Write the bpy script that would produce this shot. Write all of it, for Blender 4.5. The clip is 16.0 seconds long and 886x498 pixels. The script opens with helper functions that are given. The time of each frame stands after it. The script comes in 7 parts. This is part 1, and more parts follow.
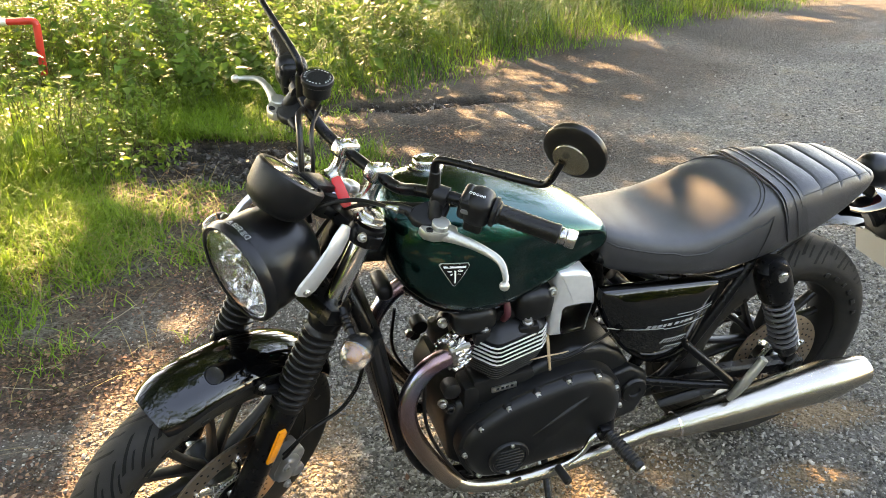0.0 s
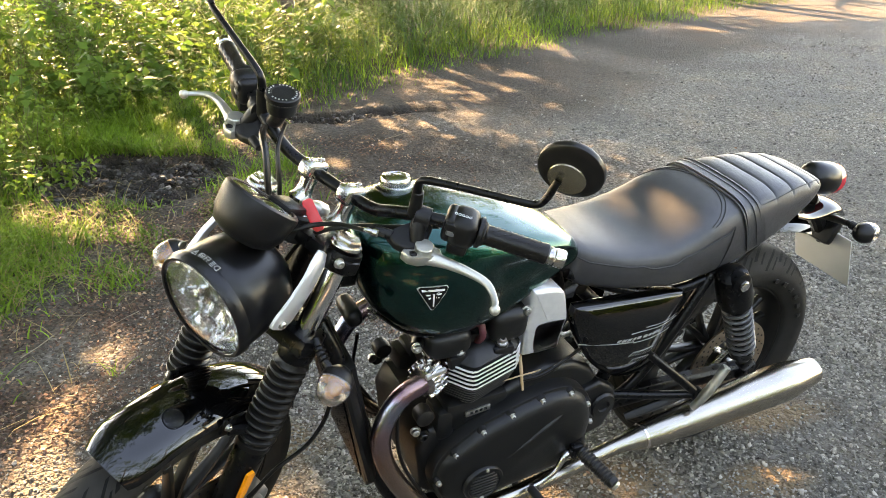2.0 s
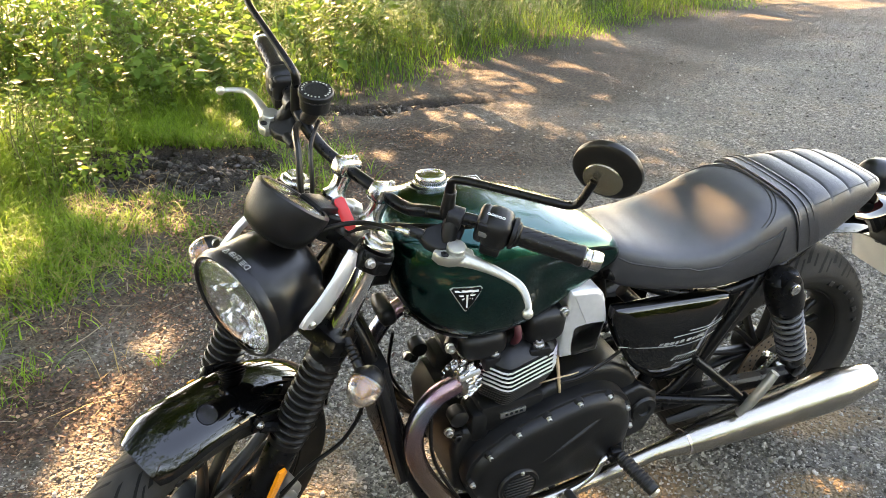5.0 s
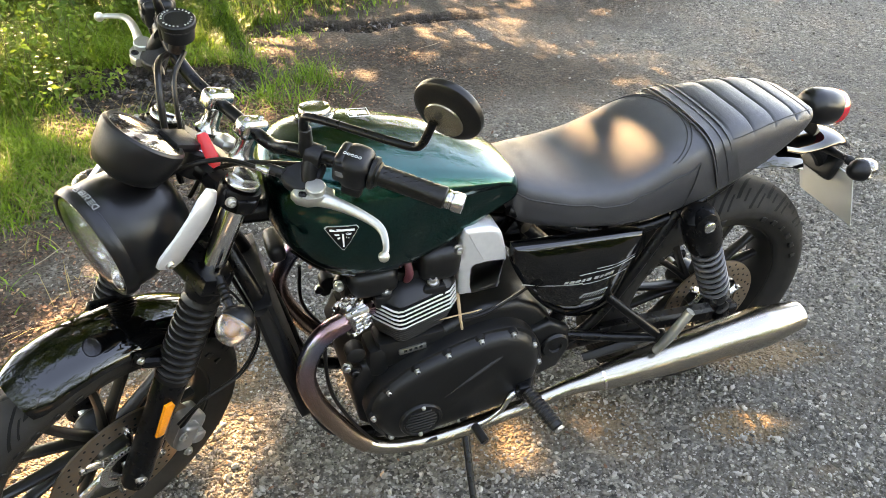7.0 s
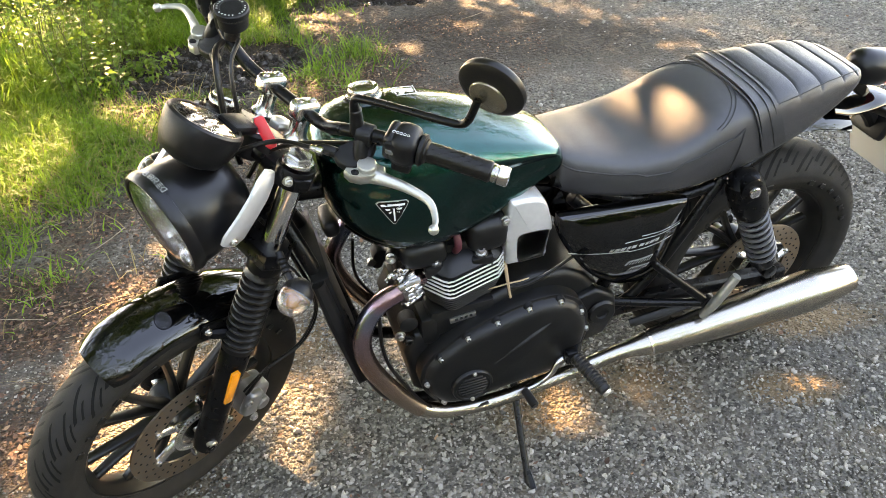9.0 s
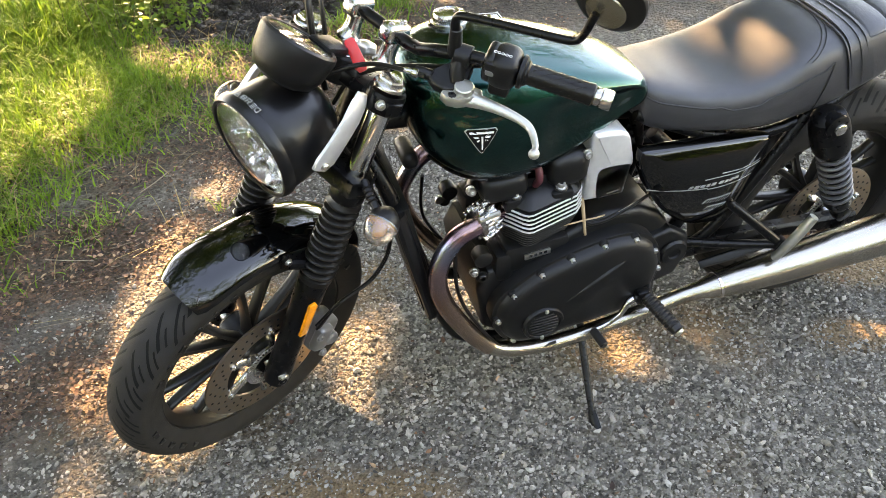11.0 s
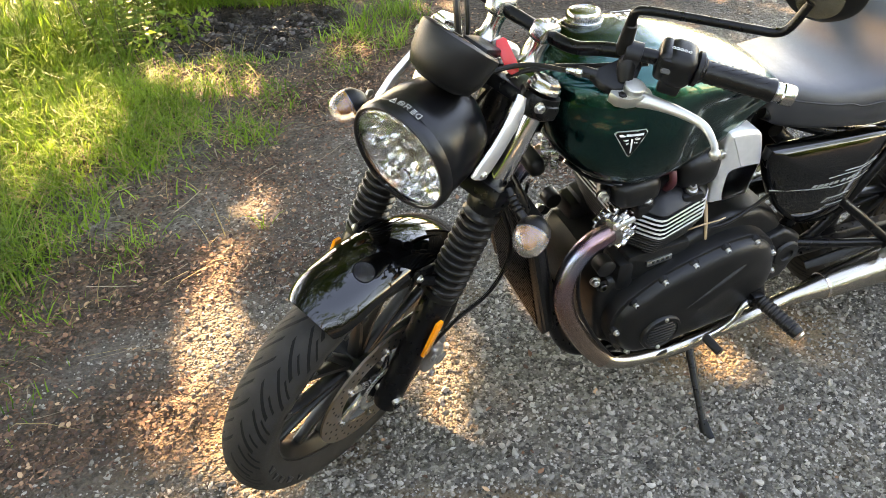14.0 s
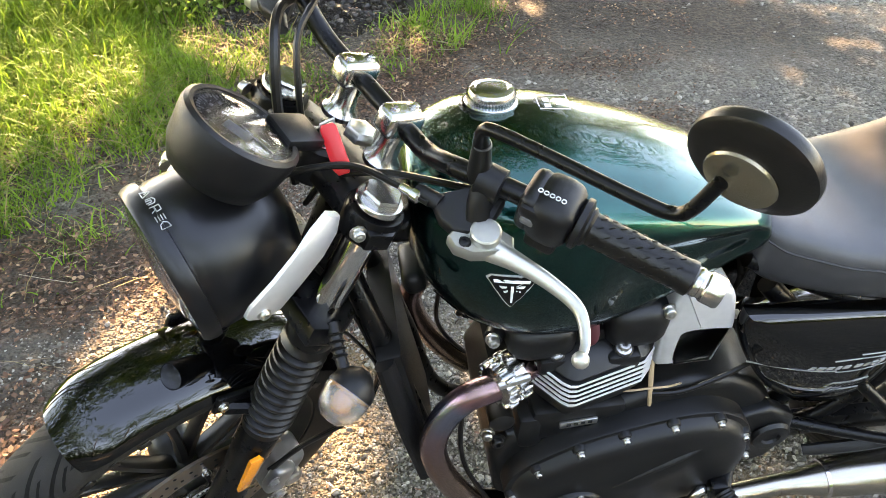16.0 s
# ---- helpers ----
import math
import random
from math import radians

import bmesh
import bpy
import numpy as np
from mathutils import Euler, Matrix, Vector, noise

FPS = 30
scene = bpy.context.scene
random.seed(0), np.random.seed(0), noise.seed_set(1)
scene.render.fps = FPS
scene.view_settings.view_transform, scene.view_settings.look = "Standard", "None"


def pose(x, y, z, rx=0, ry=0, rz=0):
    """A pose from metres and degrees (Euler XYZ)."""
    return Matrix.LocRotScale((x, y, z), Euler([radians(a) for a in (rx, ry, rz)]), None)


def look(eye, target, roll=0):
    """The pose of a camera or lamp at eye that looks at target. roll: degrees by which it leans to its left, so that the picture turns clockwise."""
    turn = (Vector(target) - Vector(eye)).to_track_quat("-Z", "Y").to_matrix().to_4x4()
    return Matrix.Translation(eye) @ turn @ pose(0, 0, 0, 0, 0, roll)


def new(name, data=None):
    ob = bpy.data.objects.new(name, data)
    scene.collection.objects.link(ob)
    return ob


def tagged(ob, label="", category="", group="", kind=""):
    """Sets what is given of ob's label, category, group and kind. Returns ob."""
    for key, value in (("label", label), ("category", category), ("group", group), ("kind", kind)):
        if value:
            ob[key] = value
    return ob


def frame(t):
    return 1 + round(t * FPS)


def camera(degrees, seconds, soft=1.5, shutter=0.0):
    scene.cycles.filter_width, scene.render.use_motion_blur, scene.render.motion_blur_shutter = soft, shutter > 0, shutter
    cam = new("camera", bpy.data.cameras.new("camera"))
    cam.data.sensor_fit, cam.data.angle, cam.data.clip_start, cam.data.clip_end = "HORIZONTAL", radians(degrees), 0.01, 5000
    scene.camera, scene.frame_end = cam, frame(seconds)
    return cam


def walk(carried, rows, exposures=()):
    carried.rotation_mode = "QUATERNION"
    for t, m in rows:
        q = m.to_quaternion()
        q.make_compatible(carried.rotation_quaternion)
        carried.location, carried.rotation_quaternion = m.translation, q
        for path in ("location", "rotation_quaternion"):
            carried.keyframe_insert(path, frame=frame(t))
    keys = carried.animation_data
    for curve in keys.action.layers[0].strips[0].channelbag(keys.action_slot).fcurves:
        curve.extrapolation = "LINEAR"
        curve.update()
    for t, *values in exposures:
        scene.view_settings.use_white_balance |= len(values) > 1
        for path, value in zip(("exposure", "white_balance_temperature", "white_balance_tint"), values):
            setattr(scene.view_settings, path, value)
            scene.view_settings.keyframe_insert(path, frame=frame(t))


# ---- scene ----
cam = camera(60.7, 16.0, soft=0.85)
PATH = [
    (0, (0.036, 0.118, 1.42), (0.012, 1.932, 0.577), -1.3),
    (0.5, (-0.024, 0.142, 1.431), (-0.012, 1.956, 0.588), -1.4),
    (1, (-0.08, 0.157, 1.425), (-0.005, 1.968, 0.579), -1.1),
    (1.5, (-0.109, 0.175, 1.418), (0.045, 1.983, 0.578), -0.5),
    (2, (-0.086, 0.193, 1.419), (0.132, 2.001, 0.592), 0.1),
    (2.5, (-0.072, 0.176, 1.425), (0.179, 1.986, 0.611), 0.5),
    (3, (-0.091, 0.161, 1.428), (0.147, 1.977, 0.624), 0.6),
    (3.5, (-0.105, 0.169, 1.419), (0.091, 1.989, 0.613), 0.4),
    (3.7, (-0.115, 0.173, 1.419), (0.054, 1.992, 0.605), 0.1),
    (5.8, (0.075, 0.261, 1.424), (0.135, 2.047, 0.527), -1.4),
    (6, (0.12, 0.27, 1.424), (0.169, 2.045, 0.504), -1.5),
    (6.5, (0.188, 0.278, 1.42), (0.219, 2.014, 0.427), -1.3),
    (7, (0.203, 0.263, 1.433), (0.216, 1.971, 0.392), -1.6),
    (7.5, (0.19, 0.229, 1.458), (0.174, 1.925, 0.397), -2.5),
    (8, (0.192, 0.226, 1.466), (0.137, 1.909, 0.387), -3.7),
    (8.5, (0.2, 0.233, 1.456), (0.108, 1.905, 0.362), -4.7),
    (9, (0.204, 0.221, 1.463), (0.087, 1.887, 0.362), -5.3),
    (9.5, (0.164, 0.197, 1.453), (0.026, 1.852, 0.339), -5.7),
    (9.7, (0.127, 0.18, 1.448), (-0.018, 1.831, 0.329), -5.8),
    (11.8, (0.055, 0.243, 1.391), (-0.068, 1.828, 0.178), -4.5),
    (12, (0.07, 0.258, 1.388), (-0.048, 1.84, 0.17), -4.4),
    (12.5, (0.059, 0.278, 1.397), (-0.051, 1.865, 0.184), -4.7),
    (13, (-0.061, 0.282, 1.404), (-0.153, 1.881, 0.206), -5.0),
    (13.5, (-0.202, 0.278, 1.394), (-0.264, 1.893, 0.215), -5.2),
    (14, (-0.264, 0.26, 1.392), (-0.3, 1.889, 0.232), -5.1),
    (14.5, (-0.249, 0.27, 1.398), (-0.274, 1.905, 0.247), -4.8),
    (15, (-0.147, 0.363, 1.388), (-0.198, 1.993, 0.23), -3.9),
    (15.5, (0.038, 0.502, 1.383), (-0.108, 2.116, 0.209), -2.9),
    (16, (0.094, 0.701, 1.35), (-0.216, 2.274, 0.154), -0.9),
]
walk(cam, [(t, look(eye, target, roll)) for t, eye, target, roll in PATH], [(0.0, 3.98, 10000, 20), (3.5, 3.98, 10000, 20), (6.0, 4.19, 10000, 22), (14.5, 4.19, 10100, 22), (16.0, 4.31, 9500, 21)])

# ---- daylight: low sun behind the motorcycle, filtered by trees ----
SUN_AZ, SUN_EL = 114.0, 31.0   # degrees: azimuth from +x towards +y, elevation
world = bpy.data.worlds.new("sky")
scene.world = world
world.use_nodes = True
_nt = world.node_tree
_sky = _nt.nodes.new("ShaderNodeTexSky")
_sky.sky_type = "NISHITA"
_sky.sun_disc = False
_sky.dust_density = 0.3
_sky.sun_elevation = radians(SUN_EL)
_sky.sun_rotation = radians(90.0 - SUN_AZ)
_nt.links.new(_sky.outputs[0], _nt.nodes["Background"].inputs[0])
_nt.nodes["Background"].inputs[1].default_value = 0.13
sun = new("sun", bpy.data.lights.new("sun", "SUN"))
sun.data.energy = 4.5
sun.data.angle = radians(0.5)
sun.data.color = (1.0, 0.79, 0.54)
_d = Vector((math.cos(radians(SUN_EL)) * math.cos(radians(SUN_AZ)), math.cos(radians(SUN_EL)) * math.sin(radians(SUN_AZ)), math.sin(radians(SUN_EL))))
sun.matrix_world = look(_d * 30, (0, 0, 0))


# ---- materials ----
def material(name, base, rough=0.5, metal=0.0, var=0.12, scale=40.0, bump=0.0, bump_scale=200.0, coat=0.0, second=None, alpha=1.0, spec=0.5, rough_var=0.1):
    """A principled material with colour variation at two scales and fine relief."""
    m = bpy.data.materials.new(name)
    m.use_nodes = True
    nt = m.node_tree
    b = nt.nodes["Principled BSDF"]
    tc = nt.nodes.new("ShaderNodeTexCoord")
    n1 = nt.nodes.new("ShaderNodeTexNoise")
    n1.inputs["Scale"].default_value, n1.inputs["Detail"].default_value = scale, 8
    n2 = nt.nodes.new("ShaderNodeTexNoise")
    n2.inputs["Scale"].default_value, n2.inputs["Detail"].default_value = scale * 0.13, 3
    nt.links.new(tc.outputs["Object"], n1.inputs["Vector"])
    nt.links.new(tc.outputs["Object"], n2.inputs["Vector"])
    mix = nt.nodes.new("ShaderNodeMath")
    mix.operation = "ADD"
    nt.links.new(n1.outputs["Fac"], mix.inputs[0])
    nt.links.new(n2.outputs["Fac"], mix.inputs[1])
    ramp = nt.nodes.new("ShaderNodeMapRange")
    ramp.inputs["From Min"].default_value, ramp.inputs["From Max"].default_value = 0.65, 1.35
    nt.links.new(mix.outputs[0], ramp.inputs["Value"])
    col = nt.nodes.new("ShaderNodeMix")
    col.data_type = "RGBA"
    lo = [c * (1 - var) for c in base]
    hi = list(second) if second else [min(1.0, c * (1 + var)) for c in base]
    col.inputs["A"].default_value, col.inputs["B"].default_value = (*lo, 1), (*hi, 1)
    nt.links.new(ramp.outputs["Result"], col.inputs["Factor"])
    nt.links.new(col.outputs["Result"], b.inputs["Base Color"])
    rr = nt.nodes.new("ShaderNodeMapRange")
    rr.inputs["To Min"].default_value, rr.inputs["To Max"].default_value = max(0.02, rough - rough_var * rough), min(1.0, rough + rough_var * rough)
    nt.links.new(n1.outputs["Fac"], rr.inputs["Value"])
    nt.links.new(rr.outputs["Result"], b.inputs["Roughness"])
    b.inputs["Metallic"].default_value = metal
    b.inputs["Coat Weight"].default_value = coat
    b.inputs["Coat Roughness"].default_value = 0.012
    b.inputs["Specular IOR Level"].default_value = spec
    if bump > 0:
        n3 = nt.nodes.new("ShaderNodeTexNoise")
        n3.inputs["Scale"].default_value, n3.inputs["Detail"].default_value = bump_scale, 6
        nt.links.new(tc.outputs["Object"], n3.inputs["Vector"])
        bp = nt.nodes.new("ShaderNodeBump")
        bp.inputs["Strength"].default_value, bp.inputs["Distance"].default_value = bump, 0.002
        nt.links.new(n3.outputs["Fac"], bp.inputs["Height"])
        nt.links.new(bp.outputs["Normal"], b.inputs["Normal"])
    return m


def leaf_material(name, base, second, rough=0.5, transl=0.35):
    """Leaves and blades: colour varies from piece to piece, and light comes through them."""
    m = bpy.data.materials.new(name)
    m.use_nodes = True
    nt = m.node_tree
    b = nt.nodes["Principled BSDF"]
    out = nt.nodes["Material Output"]
    geo = nt.nodes.new("ShaderNodeNewGeometry")
    tc = nt.nodes.new("ShaderNodeTexCoord")
    noi = nt.nodes.new("ShaderNodeTexNoise")
    noi.inputs["Scale"].default_value = 1.3
    nt.links.new(tc.outputs["Object"], noi.inputs["Vector"])
    mx = nt.nodes.new("ShaderNodeMath")
    mx.operation = "MULTIPLY_ADD"
    mx.inputs[1].default_value = 0.55
    nt.links.new(geo.outputs["Random Per Island"], mx.inputs[0])
    sc = nt.nodes.new("ShaderNodeMapRange")
    sc.inputs["From Min"].default_value, sc.inputs["From Max"].default_value = 0.35, 0.65
    sc.inputs["To Max"].default_value = 0.45
    nt.links.new(noi.outputs["Fac"], sc.inputs["Value"])
    nt.links.new(sc.outputs["Result"], mx.inputs[2])
    col = nt.nodes.new("ShaderNodeMix")
    col.data_type = "RGBA"
    col.inputs["A"].default_value, col.inputs["B"].default_value = (*base, 1), (*second, 1)
    nt.links.new(mx.outputs[0], col.inputs["Factor"])
    nt.links.new(col.outputs["Result"], b.inputs["Base Color"])
    b.inputs["Roughness"].default_value = rough
    b.inputs["Specular IOR Level"].default_value = 0.12
    tr = nt.nodes.new("ShaderNodeBsdfTranslucent")
    nt.links.new(col.outputs["Result"], tr.inputs["Color"])
    ms = nt.nodes.new("ShaderNodeMixShader")
    ms.inputs[0].default_value = transl
    nt.links.new(b.outputs[0], ms.inputs[1])
    nt.links.new(tr.outputs[0], ms.inputs[2])
    nt.links.new(ms.outputs[0], out.inputs["Surface"])
    return m


def glass_material(name, color=(1, 1, 1), rough=0.02):
    m = bpy.data.materials.new(name)
    m.use_nodes = True
    b = m.node_tree.nodes["Principled BSDF"]
    b.inputs["Base Color"].default_value = (*color, 1)
    b.inputs["Roughness"].default_value = rough
    b.inputs["Transmission Weight"].default_value = 1.0
    b.inputs["IOR"].default_value = 1.45
    return m


M_GREEN = material("green_metallic_paint", (0.0006, 0.038, 0.033), 0.23, 1.0, 0.12, 220, coat=0.62, second=(0.0010, 0.058, 0.051), spec=0.3)
M_GLOSS = material("gloss_black_paint", (0.0012, 0.0013, 0.0014), 0.035, 0.0, 0.2, 60, spec=0.6)
M_SATIN = material("satin_black_powder_coat", (0.0028, 0.0028, 0.0031), 0.28, 0.0, 0.2, 90, bump=0.06, bump_scale=900, spec=0.22)
M_ENGINE = material("matt_black_engine_paint", (0.0042, 0.0042, 0.0045), 0.41, 0.0, 0.25, 30, bump=0.12, bump_scale=1200, second=(0.0064, 0.0063, 0.0062), spec=0.36)
M_LAMP = material("satin_black_lamp_shell", (0.0038, 0.0038, 0.0045), 0.31, 0.0, 0.15, 60, spec=0.38)
M_RUBBER = material("black_rubber", (0.0045, 0.0043, 0.0042), 0.33, 0.0, 0.25, 70, bump=0.12, bump_scale=600, second=(0.009, 0.008, 0.007), spec=0.34)
M_TYRE = material("tyre_rubber", (0.028, 0.027, 0.025), 0.72, 0.0, 0.25, 25, bump=0.25, bump_scale=500, second=(0.065, 0.058, 0.049))
M_GROOVE = material("tyre_groove_rubber", (0.006, 0.006, 0.006), 0.85, 0.0, 0.2, 60)
M_PLASTIC = material("black_plastic", (0.0042, 0.0042, 0.0046), 0.42, 0.0, 0.2, 120, bump=0.15, bump_scale=1500, spec=0.32)
M_SEAT = material("black_vinyl", (0.030, 0.030, 0.033), 0.40, 0.0, 0.15, 45, bump=0.22, bump_scale=1400, second=(0.040, 0.040, 0.042), spec=0.62)
M_SEAM = material("dark_seam_thread", (0.016, 0.016, 0.017), 0.6)
M_THREAD = material("grey_thread", (0.05, 0.05, 0.052), 0.7)
M_STEEL = material("brushed_stainless_steel", (0.43, 0.40, 0.345), 0.25, 1.0, 0.06, 14)
M_CHROME = material("polished_chrome", (0.74, 0.73, 0.71), 0.08, 1.0, 0.04, 60)
M_ALU = material("satin_aluminium", (0.52, 0.51, 0.49), 0.22, 1.0, 0.08, 60)
M_BRACKET = material("light_anodised_aluminium", (0.78, 0.78, 0.77), 0.38, 0.75, 0.05, 90)
M_CASTALU = material("cast_aluminium_cover", (0.66, 0.65, 0.63), 0.34, 0.55, 0.08, 70, bump=0.1, bump_scale=900)
M_DISC = material("drilled_disc_steel", (0.46, 0.40, 0.34), 0.36, 1.0, 0.15, 90, second=(0.50, 0.36, 0.24))
M_RIM = material("satin_black_wheel_paint", (0.006, 0.006, 0.0064), 0.36, 0.0, 0.3, 30, second=(0.016, 0.015, 0.013), spec=0.36)
M_BOLT = material("zinc_bolt_steel", (0.60, 0.58, 0.54), 0.3, 1.0, 0.1, 200)
M_LEVER = material("lever_alloy", (0.47, 0.46, 0.41), 0.40, 0.85, 0.08, 120)
M_RED = material("red_plastic_tag", (0.62, 0.018, 0.022), 0.35, 0.0, 0.08, 50)
M_REDLENS = material("red_tail_lens", (0.50, 0.01, 0.02), 0.12, 0.0, 0.1, 90, coat=1.0)
M_AMBER = material("amber_reflector_plastic", (0.90, 0.27, 0.012), 0.2, 0.0, 0.12, 400, coat=1.0, bump=0.3, bump_scale=900)
M_MAROON = material("maroon_plug_boot", (0.075, 0.012, 0.018), 0.5)
M_WHITE = material("white_print", (0.72, 0.72, 0.70), 0.5, 0.0, 0.04, 50)
M_SILVERPRINT = material("silver_print", (0.55, 0.55, 0.53), 0.35, 0.6, 0.04, 50)
M_PLATE = material("pale_number_plate", (0.45, 0.43, 0.39), 0.4, 0.0, 0.05, 20)
M_MIRRORBACK = material("bronze_grey_mirror_back", (0.27, 0.235, 0.17), 0.25, 0.85, 0.08, 60)
M_GLASS = glass_material("clear_lens")
M_DIALGLASS = glass_material("thin_dial_glass")
M_DIALGLASS.node_tree.nodes["Principled BSDF"].inputs["IOR"].default_value = 1.18
M_DARKGLASS = material("dial_face", (0.02, 0.02, 0.022), 0.25, 0.0, 0.2, 60)
M_REFLECT = material("lamp_reflector", (0.80, 0.80, 0.78), 0.09, 1.0, 0.03, 40)
M_FINDIM = material("dull_fin_edge", (0.10, 0.10, 0.098), 0.4, 0.35, 0.1, 120)
M_FINEDGE = material("machined_fin_edge", (0.78, 0.77, 0.75), 0.40, 0.35, 0.06, 120)


def pipe_material():
    """Heat-tinted stainless steel: violet and blue near the port, bronze then silver further down."""
    m = bpy.data.materials.new("heat_tinted_header_steel")
    m.use_nodes = True
    nt = m.node_tree
    b = nt.nodes["Principled BSDF"]
    tc = nt.nodes.new("ShaderNodeTexCoord")
    sep = nt.nodes.new("ShaderNodeSeparateXYZ")
    nt.links.new(tc.outputs["Object"], sep.inputs[0])
    noi = nt.nodes.new("ShaderNodeTexNoise")
    noi.inputs["Scale"].default_value = 14
    nt.links.new(tc.outputs["Object"], noi.inputs["Vector"])
    add = nt.nodes.new("ShaderNodeMath")
    add.operation = "MULTIPLY_ADD"
    add.inputs[1].default_value = 0.07
    nt.links.new(noi.outputs["Fac"], add.inputs[0])
    nt.links.new(sep.outputs["Z"], add.inputs[2])
    mr = nt.nodes.new("ShaderNodeMapRange")
    mr.inputs["From Min"].default_value, mr.inputs["From Max"].default_value = 0.20, 0.66
    nt.links.new(add.outputs[0], mr.inputs["Value"])
    ramp = nt.nodes.new("ShaderNodeValToRGB")
    stops = [(0.0, (0.46, 0.37, 0.29)), (0.35, (0.40, 0.30, 0.24)), (0.60, (0.34, 0.23, 0.20)), (0.74, (0.33, 0.23, 0.25)), (0.83, (0.26, 0.27, 0.35)), (0.885, (0.25, 0.29, 0.40)), (0.925, (0.36, 0.22, 0.27)), (1.0, (0.26, 0.17, 0.14))]
    cr = ramp.color_ramp
    cr.elements[0].position, cr.elements[0].color = stops[0][0], (*stops[0][1], 1)
    cr.elements[1].position, cr.elements[1].color = stops[-1][0], (*stops[-1][1], 1)
    for p, c in stops[1:-1]:
        e = cr.elements.new(p)
        e.color = (*c, 1)
    nt.links.new(mr.outputs["Result"], ramp.inputs[0])
    nt.links.new(ramp.outputs[0], b.inputs["Base Color"])
    b.inputs["Metallic"].default_value, b.inputs["Roughness"].default_value = 1.0, 0.27
    return m


M_HEADER = pipe_material()


def facet_material():
    """A bright reflector pressed into many small facets."""
    m = bpy.data.materials.new("faceted_lamp_reflector")
    m.use_nodes = True
    nt = m.node_tree
    b = nt.nodes["Principled BSDF"]
    b.inputs["Base Color"].default_value = (0.80, 0.80, 0.78, 1)
    b.inputs["Metallic"].default_value, b.inputs["Roughness"].default_value = 0.92, 0.10
    tc = nt.nodes.new("ShaderNodeTexCoord")
    mp = nt.nodes.new("ShaderNodeMapping")
    mp.inputs["Scale"].default_value = (1.0, 1.0, 0.30)
    vo = nt.nodes.new("ShaderNodeTexVoronoi")
    vo.inputs["Scale"].default_value = 42
    nt.links.new(tc.outputs["Object"], mp.inputs[0])
    nt.links.new(mp.outputs[0], vo.inputs["Vector"])
    bp = nt.nodes.new("ShaderNodeBump")
    bp.inputs["Strength"].default_value, bp.inputs["Distance"].default_value = 0.9, 0.016
    nt.links.new(vo.outputs["Distance"], bp.inputs["Height"])
    nt.links.new(bp.outputs["Normal"], b.inputs["Normal"])
    return m


M_FACET = facet_material()


# ---- mesh helpers ----
def frame_of(axis):
    a = Vector(axis).normalized()
    u = a.orthogonal().normalized()
    return a, u, a.cross(u)


def catmull(pts, n):
    """A smooth line through points, n steps to a stretch; points are tuples of any length."""
    p = [Vector(q) for q in pts]
    p = [p[0] * 2 - p[1]] + p + [p[-1] * 2 - p[-2]]
    out = []
    for i in range(1, len(p) - 2):
        for k in range(n):
            t = k / n
            out.append(0.5 * (2 * p[i] + (p[i + 1] - p[i - 1]) * t + (2 * p[i - 1] - 5 * p[i] + 4 * p[i + 1] - p[i + 2]) * t * t + (3 * p[i] - p[i - 1] - 3 * p[i + 1] + p[i + 2]) * t ** 3))
    out.append(p[-2])
    return out


def loft(bm, rings, caps=True, closed=False):
    """Quads between rings of equal count."""
    vs = [[bm.verts.new(v) for v in r] for r in rings]
    n = len(vs[0])
    pairs = list(zip(vs, vs[1:])) + ([(vs[-1], vs[0])] if closed else [])
    for a, b in pairs:
        for i in range(n):
            bm.faces.new((a[i], a[(i + 1) % n], b[(i + 1) % n], b[i]))
    if caps and not closed:
        bm.faces.new(vs[0][::-1])
        bm.faces.new(vs[-1])
    return bm


def lathe(bm, profile, centre, axis, seg=32, closed=False):
    """A body of revolution: profile of (radius, height along the axis)."""
    a, u, w = frame_of(axis)
    c = Vector(centre)
    rings = [[c + a * h + (u * math.cos(2 * math.pi * k / seg) + w * math.sin(2 * math.pi * k / seg)) * max(r, 1e-4) for k in range(seg)] for r, h in profile]
    return loft(bm, rings, caps=not closed, closed=closed)


def tube(bm, pts, r, seg=12, n=6, flat=1.0):
    """A bent tube through points; r may be a list, one a point."""
    rad = r if isinstance(r, (list, tuple)) else [r] * len(pts)
    line = catmull([(*p, q) for p, q in zip(pts, rad)], n) if n > 1 else [Vector((*p, q)) for p, q in zip(pts, rad)]
    pos = [v.to_3d() if len(v) == 3 else Vector(v[:3]) for v in line]
    rr = [v[3] for v in line]
    rings, u = [], None
    for i, p in enumerate(pos):
        d = (pos[min(i + 1, len(pos) - 1)] - pos[max(i - 1, 0)]).normalized()
        u = d.orthogonal().normalized() if u is None else (u - d * u.dot(d)).normalized()
        w = d.cross(u)
        rings.append([p + (u * math.cos(2 * math.pi * k / seg) + w * math.sin(2 * math.pi * k / seg) * flat) * rr[i] for k in range(seg)])
    return loft(bm, rings)


def rod(bm, a, b, r0, r1=None, seg=16, edge=0.0):
    """A straight round bar with slightly broken edges."""
    a, b = Vector(a), Vector(b)
    r1 = r0 if r1 is None else r1
    h = (b - a).length
    e = edge or min(r0, r1, h) * 0.15
    return lathe(bm, [(r0 - e, 0), (r0, e), (r1, h - e), (r1 - e, h)], a, b - a, seg)


